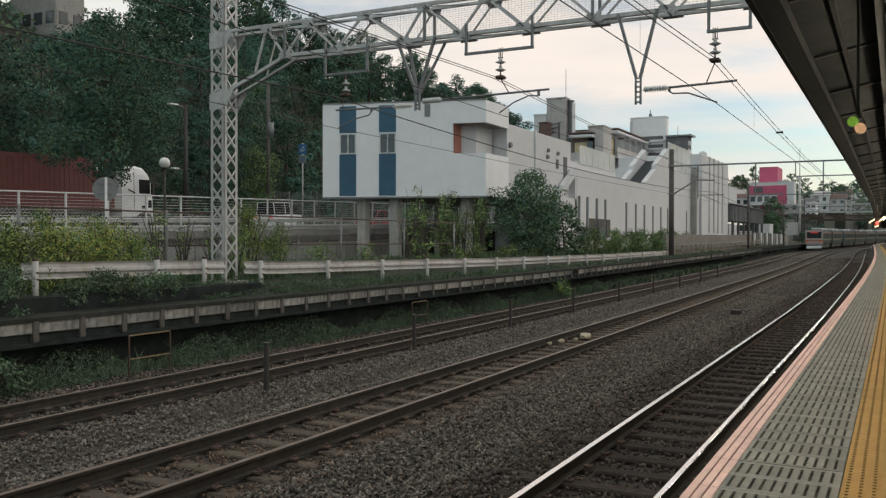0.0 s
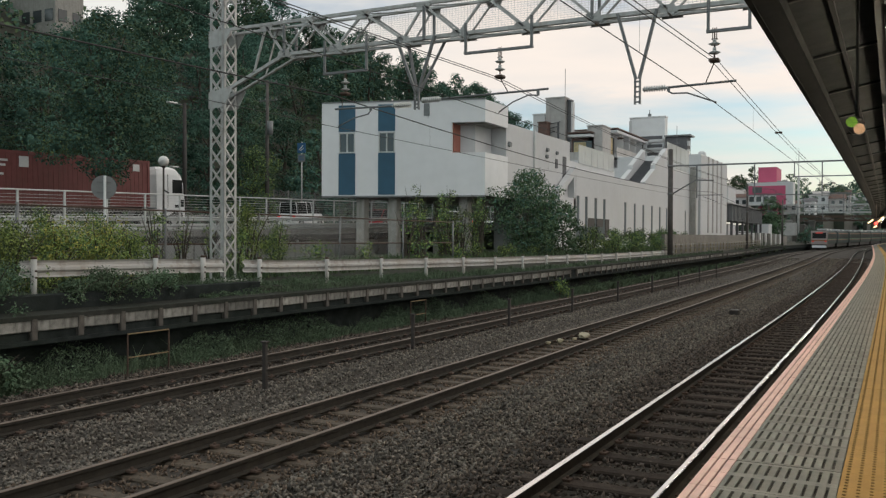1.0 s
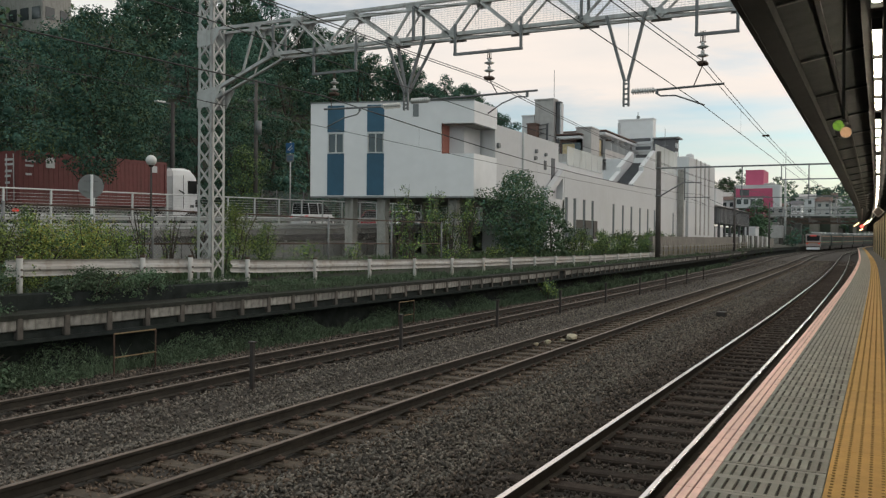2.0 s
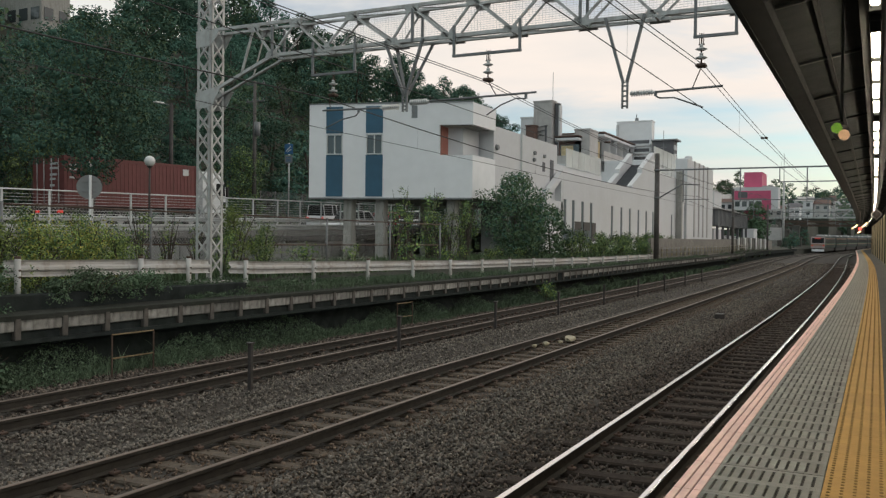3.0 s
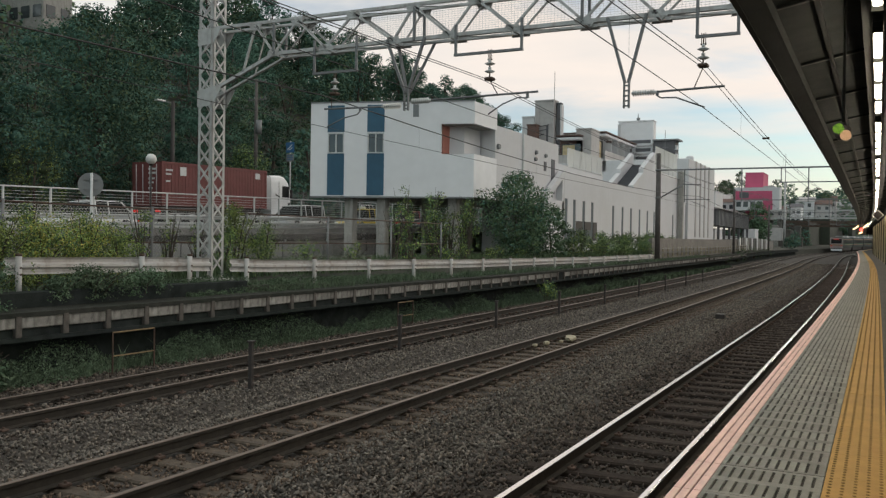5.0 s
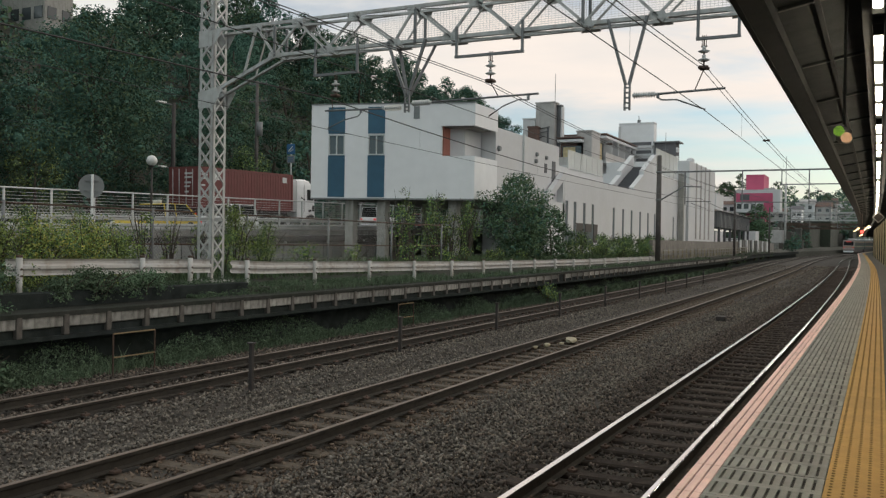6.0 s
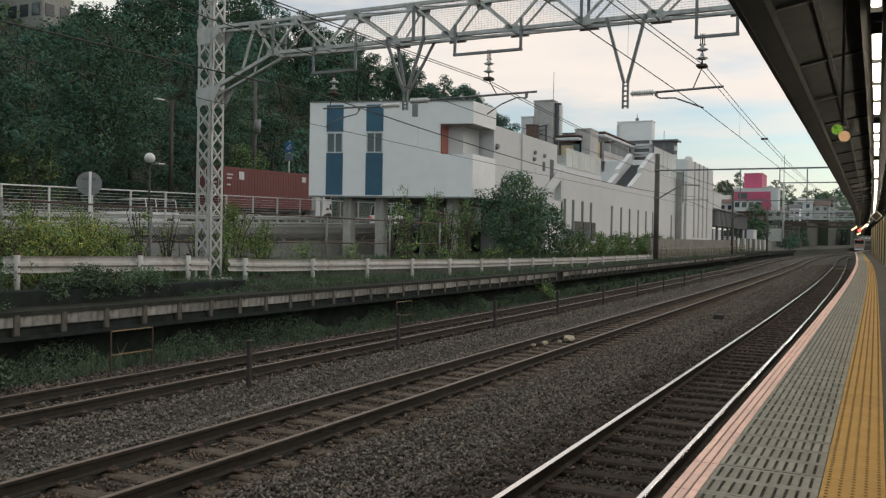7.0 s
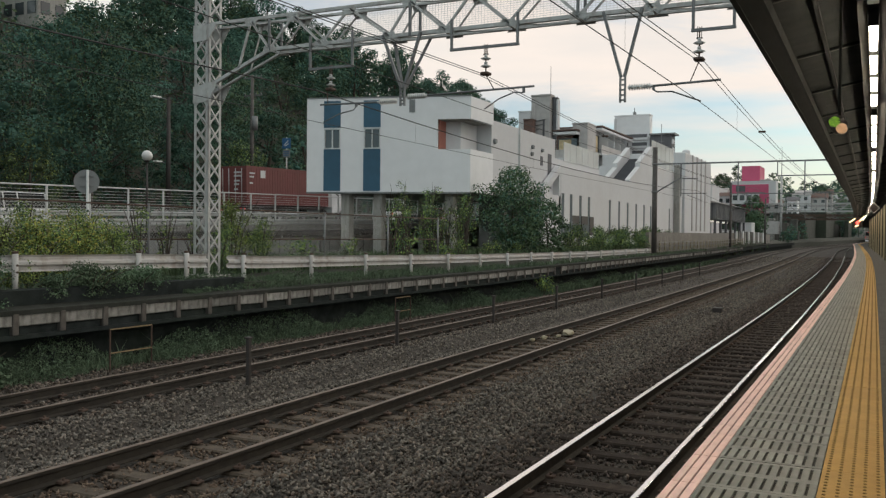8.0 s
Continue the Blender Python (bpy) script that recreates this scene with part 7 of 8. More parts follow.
tree("tree", "tall dark tree above the station roofs", (-48, 200, 12), 13, 7.5, [M["leaf_dark"], M["leaf_mid"]], 360, leaf=0.6, density=2.6, blobs=22, low=0.1)
tree("tree", "round dark green tree beside the annex", (-20.0, 165, 1.5), 8.6, 3.2, [M["leaf_mid"], M["leaf_olive"]], 361, leaf=0.35, density=13, blobs=30, low=0.1)
for i, (x, y, h, sp) in enumerate(((-38.6, 275, 23.2, 4.4), (-42.5, 277, 20.5, 4.5), (-47, 276, 19.5, 5), (-52, 274, 19.5, 5), (-57, 276, 18.5, 5), (-35.5, 279, 21.5, 3.5), (-44.8, 283, 21, 4.5),
                                   (-27.2, 276, 20.5, 3.0), (-24.6, 283, 19.5, 3.2), (-22.4, 312, 20.2, 3.4), (-28.8, 280, 21.0, 2.8), (-17.5, 335, 20.5, 4), (-12.9, 362, 20, 4))):
    tree("tree", "distant olive green tree on the town hill", (x, y, 2.0), h, sp, [M["leaf_olive"], M["leaf_dark"]], 380 + i, leaf=0.5, density=6.0, blobs=24, low=0.3, trunk=0.2)
mast = empty("radio_mast", Matrix.Translation((-17.72, 190, 1.2)))
tagged(mast, "slim grey steel mast beside the tracks", "mast")
bm = bmesh.new()
rod(bm, (0, 0, -0.3), (0, 0, 13.9), 0.26, 12, 0.2)
part("shaft", bm, M["galv"], mast)
bm = bmesh.new()
rod(bm, (0, 0, 13.9), (0, 0, 19.8), 0.07, 8, 0.04)
part("aerial", bm, M["galv_dark"], mast)
bm = bmesh.new()
box(bm, (-4.0, -0.5, 2.0), (-0.3, 0.5, 4.6), bevel=0.05)
part("equipment_box", bm, M["grey_wall"], mast)


# ---------------------------------------------------------------- platform fittings
def light_row():
    first = None
    for i in range(80):
        s = 2.1 + 5.6 * (i // 4) + 1.22 * (i % 4)
        if s < 116:
            m = frame_at(s + 0.65, -0.05, 4.04)
            if first is None:
                first = empty("tube_light", m)
                tagged(first, "lit fluorescent tube light under the canopy", "lamp", "platform tube lights")
                bm = bmesh.new()
                box(bm, (-0.032, -0.575, -0.012), (0.032, 0.575, 0.035), bevel=0.01)
                part("diffuser", bm, M["tube"], first, "glowing white diffuser")
                bm = bmesh.new()
                box(bm, (-0.045, -0.60, 0.05), (0.045, 0.60, 0.11), bevel=0.01)
                for y in (-0.62, 0.62):
                    box(bm, (-0.04, y - 0.012, -0.04), (0.04, y + 0.012, 0.05))
                part("housing", bm, M["canopy_steel"], first)
                bm = bmesh.new()
                for y in (-0.4, 0.4):
                    rod(bm, (0, y, 0.1), (0, y, 0.27), 0.012, 6)
                part("hanger", bm, M["canopy_steel"], first)
            else:
                copy_thing(first, m)


light_row()
c_tray = sweep("cable_tray", [(-0.17, 4.17), (-0.17, 4.22), (0.12, 4.22), (0.12, 4.17)], [2 + 2 * i for i in range(58)], M["canopy_steel"])
tagged(c_tray, "dark steel cable tray under the canopy", "cable tray", kind="structure")

sig = empty("departure_signal", Matrix.Translation((-0.285, 7.6, 3.2)))
tagged(sig, "hanging platform signal with green and amber lamps lit", "signal lamp")
bm = bmesh.new()
rod(bm, (0, 0, 0.08), (0, 0, 1.12), 0.012, 8)
part("hanging_rod", bm, M["canopy_steel"], sig)
bm = bmesh.new()
box(bm, (-0.06, 0.0, -0.06), (0.06, 0.1, 0.06), bevel=0.03)
part("housing", bm, M["post_black"], sig)
M["lamp_green"] = material("lit green lens", (0.10, 0.22, 0.02), 0.3, bump=0, emit=(0.42, 0.9, 0.04, 0.5))
M["lamp_amber"] = material("lit amber lens", (0.4, 0.22, 0.1), 0.3, bump=0, emit=(1.0, 0.62, 0.36, 0.8))
M["lens_green"] = material("dark green lens", (0.012, 0.05, 0.012), 0.3, bump=0)
M["lens_amber"] = material("dim amber lens", (0.30, 0.15, 0.07), 0.3, bump=0)
for x, z, mt, ln, lb in ((-0.035, 0.03, "lamp_green", "lens_green", "dark green lens with lit dots"), (0.02, -0.028, "lamp_amber", "lens_amber", "amber lens with lit dots")):
    yf = -0.04 if mt == "lamp_amber" else -0.02
    bm = bmesh.new()
    rod(bm, (x, yf, z), (x, 0.02, z), 0.041, 18)
    lens = part("lens", bm, M[ln], sig, lb)
    bm = bmesh.new()
    for ring, (r, n) in enumerate(((0.0, 1), (0.013, 6), (0.025, 11), (0.036, 16))):
        for k in range(n):
            a = 6.283 * k / n
            c = Vector((x + r * math.cos(a), yf, z + r * math.sin(a)))
            rod(bm, c + Vector((0, -0.003, 0)), c, 0.0052 if (k * 7 + ring) % 5 else 0.003, 6)
    tagged(part("lit_dots", bm, M[mt], lens), kind="stuff")

ds = empty("diamond_sign", Matrix.Translation(on(42, 0.02, 3.62)))
tagged(ds, "grey diamond shaped sign hung under the canopy", "sign")
bm = bmesh.new()
box(bm, (-0.17, -0.02, -0.17), (0.17, 0.02, 0.17), bevel=0.01, m=Matrix.Rotation(radians(45), 4, "Y"))
part("frame", bm, M["galv"], ds)
bm = bmesh.new()
box(bm, (-0.145, -0.03, -0.145), (0.145, -0.021, 0.145), m=Matrix.Rotation(radians(45), 4, "Y"))
part("face", bm, M["post_black"], ds)
bm = bmesh.new()
rod(bm, (0, 0, 0.22), (0, 0, 0.70), 0.012, 6)
part("hanger", bm, M["canopy_steel"], ds)

ws = empty("platform_screen_wall", frame_at(34, 0.72, PLAT))
tagged(ws, "cream panelled screen wall along the platform", "wall", kind="structure")
inv = ws.matrix_world.inverted()
for i in range(34):
    s = 31 + 2.6 * i
    bm = bmesh.new()
    m = inv @ frame_at(s, 0.74, PLAT)
    box(bm, (0, 0.1, 0.02), (0.06, 2.5, 2.5), bevel=0.01, m=m)
    part("panel", bm, M["cream"], ws)
    bm = bmesh.new()
    box(bm, (-0.05, -0.09, -0.02), (0.12, 0.09, 3.2), bevel=0.01, m=m)
    part("pillar", bm, M["canopy_steel"] if i % 3 == 0 else M["cream"], ws)
for s, z, mt in ((40, 2.0, "red_panel"), (44, 1.5, "post_black"), (52, 1.4, "post_black")):
    bm = bmesh.new()
    box(bm, (-0.05, 0, z - 0.2), (-0.01, 0.5, z + 0.25), m=inv @ frame_at(s, 0.74, PLAT))
    part("notice_board", bm, M[mt], ws)

rl = empty("hanging_signal", Matrix.Translation(on(56, -0.72, 3.2)))
tagged(rl, "black platform signal with a red lamp hung under the canopy", "railway signal")
M["lamp_red"] = material("lit red lens", (0.5, 0.02, 0.02), 0.3, bump=0, emit=(1.0, 0.07, 0.05, 4.0))
M["lamp_warm"] = material("lit warm tube", (0.8, 0.6, 0.35), 0.3, bump=0, emit=(1.0, 0.72, 0.38, 2.5))
bm = bmesh.new()
rod(bm, (0, 0, 0.2), (0, 0, 1.02), 0.03, 8)
part("hanger", bm, M["post_black"], rl)
bm = bmesh.new()
box(bm, (-0.26, 0.0, -0.32), (0.26, 0.22, 0.28), bevel=0.06)
part("housing", bm, M["post_black"], rl)
bm = bmesh.new()
rod(bm, (0, -0.05, -0.02), (0, 0.02, -0.02), 0.085, 14)
part("lens", bm, M["lamp_red"], rl, "glowing red lens")
for x0, z0, x1, z1 in ((-0.42, -0.02, -0.14, 0.2), (0.1, 0.06, 0.38, 0.34), (-0.12, -0.26, 0.06, -0.16)):
    bm = bmesh.new()
    rod(bm, (x0, -0.04, z0), (x1, -0.04, z1), 0.035, 8)
    part("warm_lamp", bm, M["lamp_warm"], rl, "glowing warm lamp")
bm = bmesh.new()
bar(bm, (-0.44, 0.02, -0.06), (0.42, 0.02, 0.36), 0.05, 0.06)
part("lamp_bar", bm, M["post_black"], rl)


# ---------------------------------------------------------------- vehicles (their y axis points the way they drive)
M["container"] = material("red brown container paint", (0.165, 0.050, 0.047), 0.65, 0.1, var=0.12, scale=3, second=(0.13, 0.042, 0.04), bump=0.05, stain=(0.12, 0.05, 0.04), stain_amount=0.5)
M["paint_white"] = material("white vehicle paint", (0.75, 0.76, 0.77), 0.3, var=0.03, bump=0)
M["paint_red"] = material("red vehicle paint", (0.35, 0.04, 0.05), 0.3, var=0.03, bump=0)
M["paint_yellow"] = material("yellow taxi paint", (0.65, 0.48, 0.03), 0.3, var=0.03, bump=0)
M["paint_silver"] = material("silver vehicle paint", (0.45, 0.46, 0.47), 0.3, 0.4, var=0.03, bump=0)
M["tyre"] = material("black tyre rubber", (0.02, 0.02, 0.02), 0.9, var=0.1, bump=0.1)
M["tail_red"] = material("lit tail lamp", (0.4, 0.01, 0.01), 0.3, bump=0, emit=(1.0, 0.04, 0.03, 0.5))
M["headlamp"] = material("headlamp lens", (0.8, 0.8, 0.78), 0.15, bump=0)


def wheel(parent, x, y, r, w):
    bm = bmesh.new()
    rod(bm, (x - w / 2, y, r), (x + w / 2, y, r), r, 18)
    wh = part("wheel", bm, M["tyre"], parent)
    bm = bmesh.new()
    rod(bm, (x - w / 2 - 0.01, y, r), (x + w / 2 + 0.01, y, r), r * 0.58, 14)
    part("rim", bm, M["paint_silver"], wh)


def car(label, paint, length=4.3, width=1.7, height=1.45, van=False, sign=False):
    c = empty("car")
    tagged(c, label, "car")
    L, W, H = length / 2, width / 2, height
    belt = H * 0.56

    def ring(y, z, w):
        return [(-w, y, 0.22), (w, y, 0.22), (w * 1.0, y, z * 0.7), (w * 0.94, y, z), (-w * 0.94, y, z), (-w, y, z * 0.7)]
    bm = bmesh.new()
    hood = belt * (0.98 if van else 0.86)
    loft(bm, [ring(-L, belt * 0.75, W * 0.88), ring(-L + 0.12, belt * 0.98, W * 0.97), ring(0, belt, W), ring(L * 0.45, belt, W), ring(L - 0.35, hood, W * 0.97), ring(L, hood * 0.68, W * 0.86)])
    part("body", bm, paint, c)
    bm = bmesh.new()

    def cab(y, z, w):
        return [(-w, y, belt - 0.02), (w, y, belt - 0.02), (w * 0.86, y, z), (-w * 0.86, y, z)]
    f0 = L * 0.62 if van else L * 0.42
    loft(bm, [cab(-L * 0.93, belt + 0.03, W * 0.92), cab(-L * (0.86 if van else 0.55), H - 0.06, W * 0.93), cab(0, H - 0.03, W * 0.94), cab(f0 * 0.55, H - 0.08, W * 0.93), cab(f0 + 0.3, belt + 0.02, W * 0.9)])
    part("glasshouse", bm, M["train_glass"], c, "dark tinted windows")
    bm = bmesh.new()
    loft(bm, [[(-W * 0.8, y, z - 0.03), (W * 0.8, y, z - 0.03), (W * 0.78, y, z), (-W * 0.78, y, z)] for y, z in ((-L * (0.84 if van else 0.52), H - 0.03), (0, H), (f0 * 0.5, H - 0.05))])
    part("roof", bm, paint, c)
    for sx in (-1, 1):
        for y in (-L * 0.86, -L * 0.2, L * 0.12):
            bm = bmesh.new()
            top = Vector((sx * W * 0.80, y if van or y > -L * 0.8 else -L * 0.55, H - 0.05))
            bar(bm, (sx * W * 0.93, y, belt), top, 0.06, 0.05)
            part("pillar", bm, paint, c)
        for y in (-L * 0.62, L * 0.62):
            wheel(c, sx * (W - 0.1), y, 0.31, 0.2)
        bm = bmesh.new()
        box(bm, (sx * W * 0.78 - 0.14, L - 0.2, hood * 0.62), (sx * W * 0.78 + 0.14, L - 0.04, hood * 0.84), bevel=0.03)
        part("headlight", bm, M["headlamp"], c)
        bm = bmesh.new()
        box(bm, (sx * W * 0.8 - 0.12, -L - 0.01, belt * 0.62), (sx * W * 0.8 + 0.12, -L + 0.1, belt * 0.88), bevel=0.02)
        part("tail_light", bm, M["tail_red"], c)
    if sign:
        bm = bmesh.new()
        box(bm, (-0.25, -0.08, H), (0.25, 0.08, H + 0.16), bevel=0.03)
        part("roof_sign", bm, M["porcelain"], c)
    return c


def build_truck():
    """Origin on the road under the rear of the container; it drives towards +y."""
    t = empty("container_truck")
    tagged(t, "white tractor truck hauling a red brown shipping container", "truck")
    L = 10.4
    bm = bmesh.new()
    box(bm, (-1.2, 0, 1.25), (1.2, L, 4.0))
    cont = part("container", bm, M["container"], t, "red brown corrugated shipping container")
    for sx in (-1, 1):
        bm = bmesh.new()
        for i in range(32):
            y = 0.25 + i * 0.31
            box(bm, (sx * 1.2 - 0.005, y, 1.45), (sx * 1.2 + sx * 0.014, y + 0.16, 3.85))
        tagged(part("corrugation", bm, M["container"], cont), kind="stuff")
        bm = bmesh.new()
        for z in (1.25, 3.88):
            box(bm, (sx * 1.2 - 0.02, 0, z), (sx * 1.24, L, z + 0.14))
        for y in (0.0, L - 0.16):
            box(bm, (sx * 1.2 - 0.02, y, 1.25), (sx * 1.245, y + 0.16, 4.02))
        tagged(part("frame_rail", bm, M["container"], cont), kind="stuff")
    for x in (-0.85, -0.3, 0.3, 0.85):
        bm = bmesh.new()
        rod(bm, (x, -0.05, 1.4), (x, -0.05, 3.85), 0.03, 8)
        part("locking_bar", bm, M["galv"], cont)
    bm = bmesh.new()
    for k, z in enumerate((3.5, 3.25, 2.9, 2.65, 2.3)):
        box(bm, (0.15, -0.035, z), (0.15 + 0.7 - 0.09 * k, -0.012, z + 0.12))
    for k, z in enumerate((3.45, 3.2, 2.75)):
        box(bm, (1.232, 0.35, z), (1.25, 0.95 - 0.12 * k, z + 0.11))
    box(bm, (1.232, 9.1, 3.35), (1.25, 9.6, 3.75))
    box(bm, (1.232, 1.6, 3.2), (1.25, 2.15, 3.75))
    tagged(part("marking", bm, M["white_fence"], cont, "pale unreadable markings"), kind="stuff")
    bm = bmesh.new()
    box(bm, (-1.1, 0.1, 1.0), (1.1, 9.9, 1.24), bevel=0.02)
    part("chassis", bm, M["post_black"], t)
    # tractor
    y0 = L + 0.55

    def ring(y, z, w, zb=0.75):
        return [(-w, y, zb), (w, y, zb), (w, y, z * 0.88), (w * 0.97, y, z * 0.96), (w * 0.85, y, z), (-w * 0.85, y, z), (-w * 0.97, y, z * 0.96), (-w, y, z * 0.88)]
    bm = bmesh.new()
    loft(bm, [ring(y0, 3.72, 1.22), ring(y0 + 1.15, 3.76, 1.23), ring(y0 + 1.7, 3.66, 1.23), ring(y0 + 2.05, 3.38, 1.22), ring(y0 + 2.28, 2.85, 1.2), ring(y0 + 2.38, 1.9, 1.18), ring(y0 + 2.38, 0.9, 1.14)])
    bmesh.ops.contextual_create(bm, geom=[e for e in bm.edges if e.is_boundary])
    part("cab", bm, M["paint_white"], t, "white tractor cab")
    bm = bmesh.new()
    loft(bm, [ring(y0 - 0.62, 3.6, 1.1, 1.2), ring(y0 - 0.02, 3.7, 1.2, 1.2)])
    part("side_fairing", bm, M["paint_silver"], t, "pale grey wind fairing")
    bm = bmesh.new()
    loft(bm, [[(-1.14, y0 + 2.40, 1.95), (1.14, y0 + 2.40, 1.95), (1.12, y0 + 2.30, 2.85), (-1.12, y0 + 2.30, 2.85)], [(-1.12, y0 + 2.44, 1.98), (1.12, y0 + 2.44, 1.98), (1.1, y0 + 2.34, 2.82), (-1.1, y0 + 2.34, 2.82)]])
    part("windscreen", bm, M["train_glass"], t)
    for sx in (-1, 1):
        bm = bmesh.new()
        bar(bm, (sx * 1.235, y0 + 0.5, 2.35), (sx * 1.235, y0 + 1.0, 2.15), 0.03, 0.07)
        box(bm, (sx * 1.22, y0 + 0.9, 1.2), (sx * 1.24, y0 + 0.93, 3.3))
        box(bm, (sx * 1.22, y0 + 2.0, 1.3), (sx * 1.238, y0 + 2.26, 1.75))
        box(bm, (sx * 1.22, y0 + 1.5, 1.25), (sx * 1.245, y0 + 1.85, 1.42))
        tagged(part("side_trim", bm, M["train_glass"], t), kind="stuff")
        bm = bmesh.new()
        rod(bm, (sx * 1.16, y0 + 1.5, 0.62), (sx * 1.245, y0 + 1.5, 0.55), 0.56, 18)
        part("wheel_arch", bm, M["post_black"], t)
    for sx in (-1, 1):
        bm = bmesh.new()
        box(bm, (sx * 1.19, y0 + 1.3, 2.15), (sx * 1.245, y0 + 2.15, 2.98), bevel=0.01)
        part("side_window", bm, M["train_glass"], t)
        bm = bmesh.new()
        box(bm, (sx * 1.32, y0 + 2.1, 2.1), (sx * 1.5, y0 + 2.25, 2.75), bevel=0.03)
        part("mirror", bm, M["post_black"], t)
        bm = bmesh.new()
        box(bm, (sx * 0.95 - 0.15, -0.12, 0.85), (sx * 0.95 + 0.15, 0.05, 1.0), bevel=0.01)
        part("tail_light", bm, M["tail_red"], t)
        for y in (1.5, 2.75, 4.0, L - 0.5, y0 + 1.5):
            wheel(t, sx * 1.0, y, 0.5, 0.3)
    bm = bmesh.new()
    box(bm, (-1.2, y0 + 2.12, 0.4), (1.2, y0 + 2.46, 1.1), bevel=0.08)
    part("bumper", bm, M["paint_white"], t)
    return t


M["train_steel"] = material("brushed stainless steel", (0.115, 0.125, 0.12), 0.8, 0.0, spec=0.05, var=0.05, bump=0.02, stretch=(1, 0.1, 3))
M["train_orange"] = material("orange band", (0.30, 0.12, 0.04), 0.5, var=0.05, bump=0)
M["train_green"] = material("green band", (0.05, 0.22, 0.10), 0.5, var=0.05, bump=0)
M["train_end"] = material("pinkish grey train end paint", (0.36, 0.30, 0.29), 0.5, var=0.05, bump=0)
M["train_face"] = material("black train face", (0.02, 0.02, 0.022), 0.2, var=0.05, bump=0)
M["train_dest"] = material("lit destination display", (0.3, 0.02, 0.02), 0.4, bump=0, emit=(1.0, 0.14, 0.10, 0.25))


def build_train_car(rear=False):
    """Origin at the car's rear end on the rails; it runs towards +y."""
    c = empty("train_car")
    tagged(c, "stainless steel commuter train car with orange and green bands", "train car", "commuter train")
    L = 19.6
    y0 = 0.15
    prof = [(-1.38, 1.0), (1.38, 1.0), (1.475, 1.7), (1.475, 3.1), (1.36, 3.42), (0.9, 3.6), (-0.9, 3.6), (-1.36, 3.42), (-1.475, 3.1), (-1.475, 1.7)]
    bm = bmesh.new()
    loft(bm, [[(x, y, z) for x, z in prof] for y in (y0, y0 + L)])
    part("body", bm, M["train_steel"], c)
    for sx in (-1, 1):
        for z, mt in ((1.72, "train_orange"), (1.86, "train_green"), (3.0, "train_orange")):
            bm = bmesh.new()
            box(bm, (sx * 1.47, y0 + 0.02, z), (sx * 1.483, y0 + L, z + 0.13))
            part("band", bm, M[mt], c)
        for k in range(4):
            yd = y0 + 2.2 + k * 4.95
            bm = bmesh.new()
            box(bm, (sx * 1.47, yd, 1.1), (sx * 1.486, yd + 1.3, 2.98))
            d = part("door", bm, M["train_steel"], c)
            bm = bmesh.new()
            box(bm, (sx * 1.48, yd + 0.12, 2.05), (sx * 1.49, yd + 0.58, 2.85))
            box(bm, (sx * 1.48, yd + 0.72, 2.05), (sx * 1.49, yd + 1.18, 2.85))
            part("door_window", bm, M["train_glass"], d)
            if k < 3:
                bm = bmesh.new()
                box(bm, (sx * 1.47, yd + 1.75, 2.05), (sx * 1.487, yd + 4.5, 2.9), bevel=0.0)
                part("window", bm, M["train_glass"], c)
    bm = bmesh.new()
    box(bm, (-1.2, y0 + 0.4, 0.3), (1.2, y0 + L - 0.4, 1.02), bevel=0.05)
    part("underframe", bm, M["post_black"], c)
    for y in (5.0, 12.5):
        bm = bmesh.new()
        box(bm, (-0.9, y, 3.58), (0.9, y + 3.4, 3.95), bevel=0.08)
        part("air_conditioner", bm, M["paint_silver"], c)
    for y in (3.2, 16.2):
        for sx in (-1, 1):
            for dy in (-1.05, 1.05):
                bm = bmesh.new()
                rod(bm, (sx * 0.53 - 0.06, y + dy, 0.43), (sx * 0.53 + 0.06, y + dy, 0.43), 0.43, 16)
                part("wheel", bm, M["rail_side"], c)
    if rear:
        bm = bmesh.new()
        box(bm, (-1.44, y0 - 0.06, 1.88), (1.44, y0 + 0.02, 3.5), bevel=0.05)
        part("end_frame", bm, M["train_end"], c, "pale pinkish grey end frame")
        bm = bmesh.new()
        box(bm, (-1.2, y0 - 0.12, 2.1), (1.2, y0 - 0.02, 3.2), bevel=0.05)
        part("end_window", bm, M["train_face"], c, "black glazed train end")
        bm = bmesh.new()
        box(bm, (-1.42, y0 - 0.1, 0.95), (1.42, y0 + 0.02, 1.88), bevel=0.04)
        part("end_panel", bm, M["train_end"], c)
        bm = bmesh.new()
        box(bm, (-1.44, y0 - 0.13, 1.62), (1.44, y0 - 0.09, 1.8))
        part("end_band", bm, M["train_orange"], c)
        bm = bmesh.new()
        box(bm, (-0.6, y0 - 0.15, 3.0), (0.6, y0 - 0.11, 3.26))
        part("destination_display", bm, M["train_dest"], c)
        for sx in (-1, 1):
            bm = bmesh.new()
            box(bm, (sx * 1.1 - 0.18, y0 - 0.14, 1.45), (sx * 1.1 + 0.18, y0 - 0.08, 1.6), bevel=0.02)
            part("tail_lamp", bm, M["tail_red"], c)
        bm = bmesh.new()
        box(bm, (-1.25, y0 - 0.2, 0.25), (1.25, y0 + 0.15, 0.75), bevel=0.08)
        part("snow_plough", bm, M["paint_white"], c)
    return c


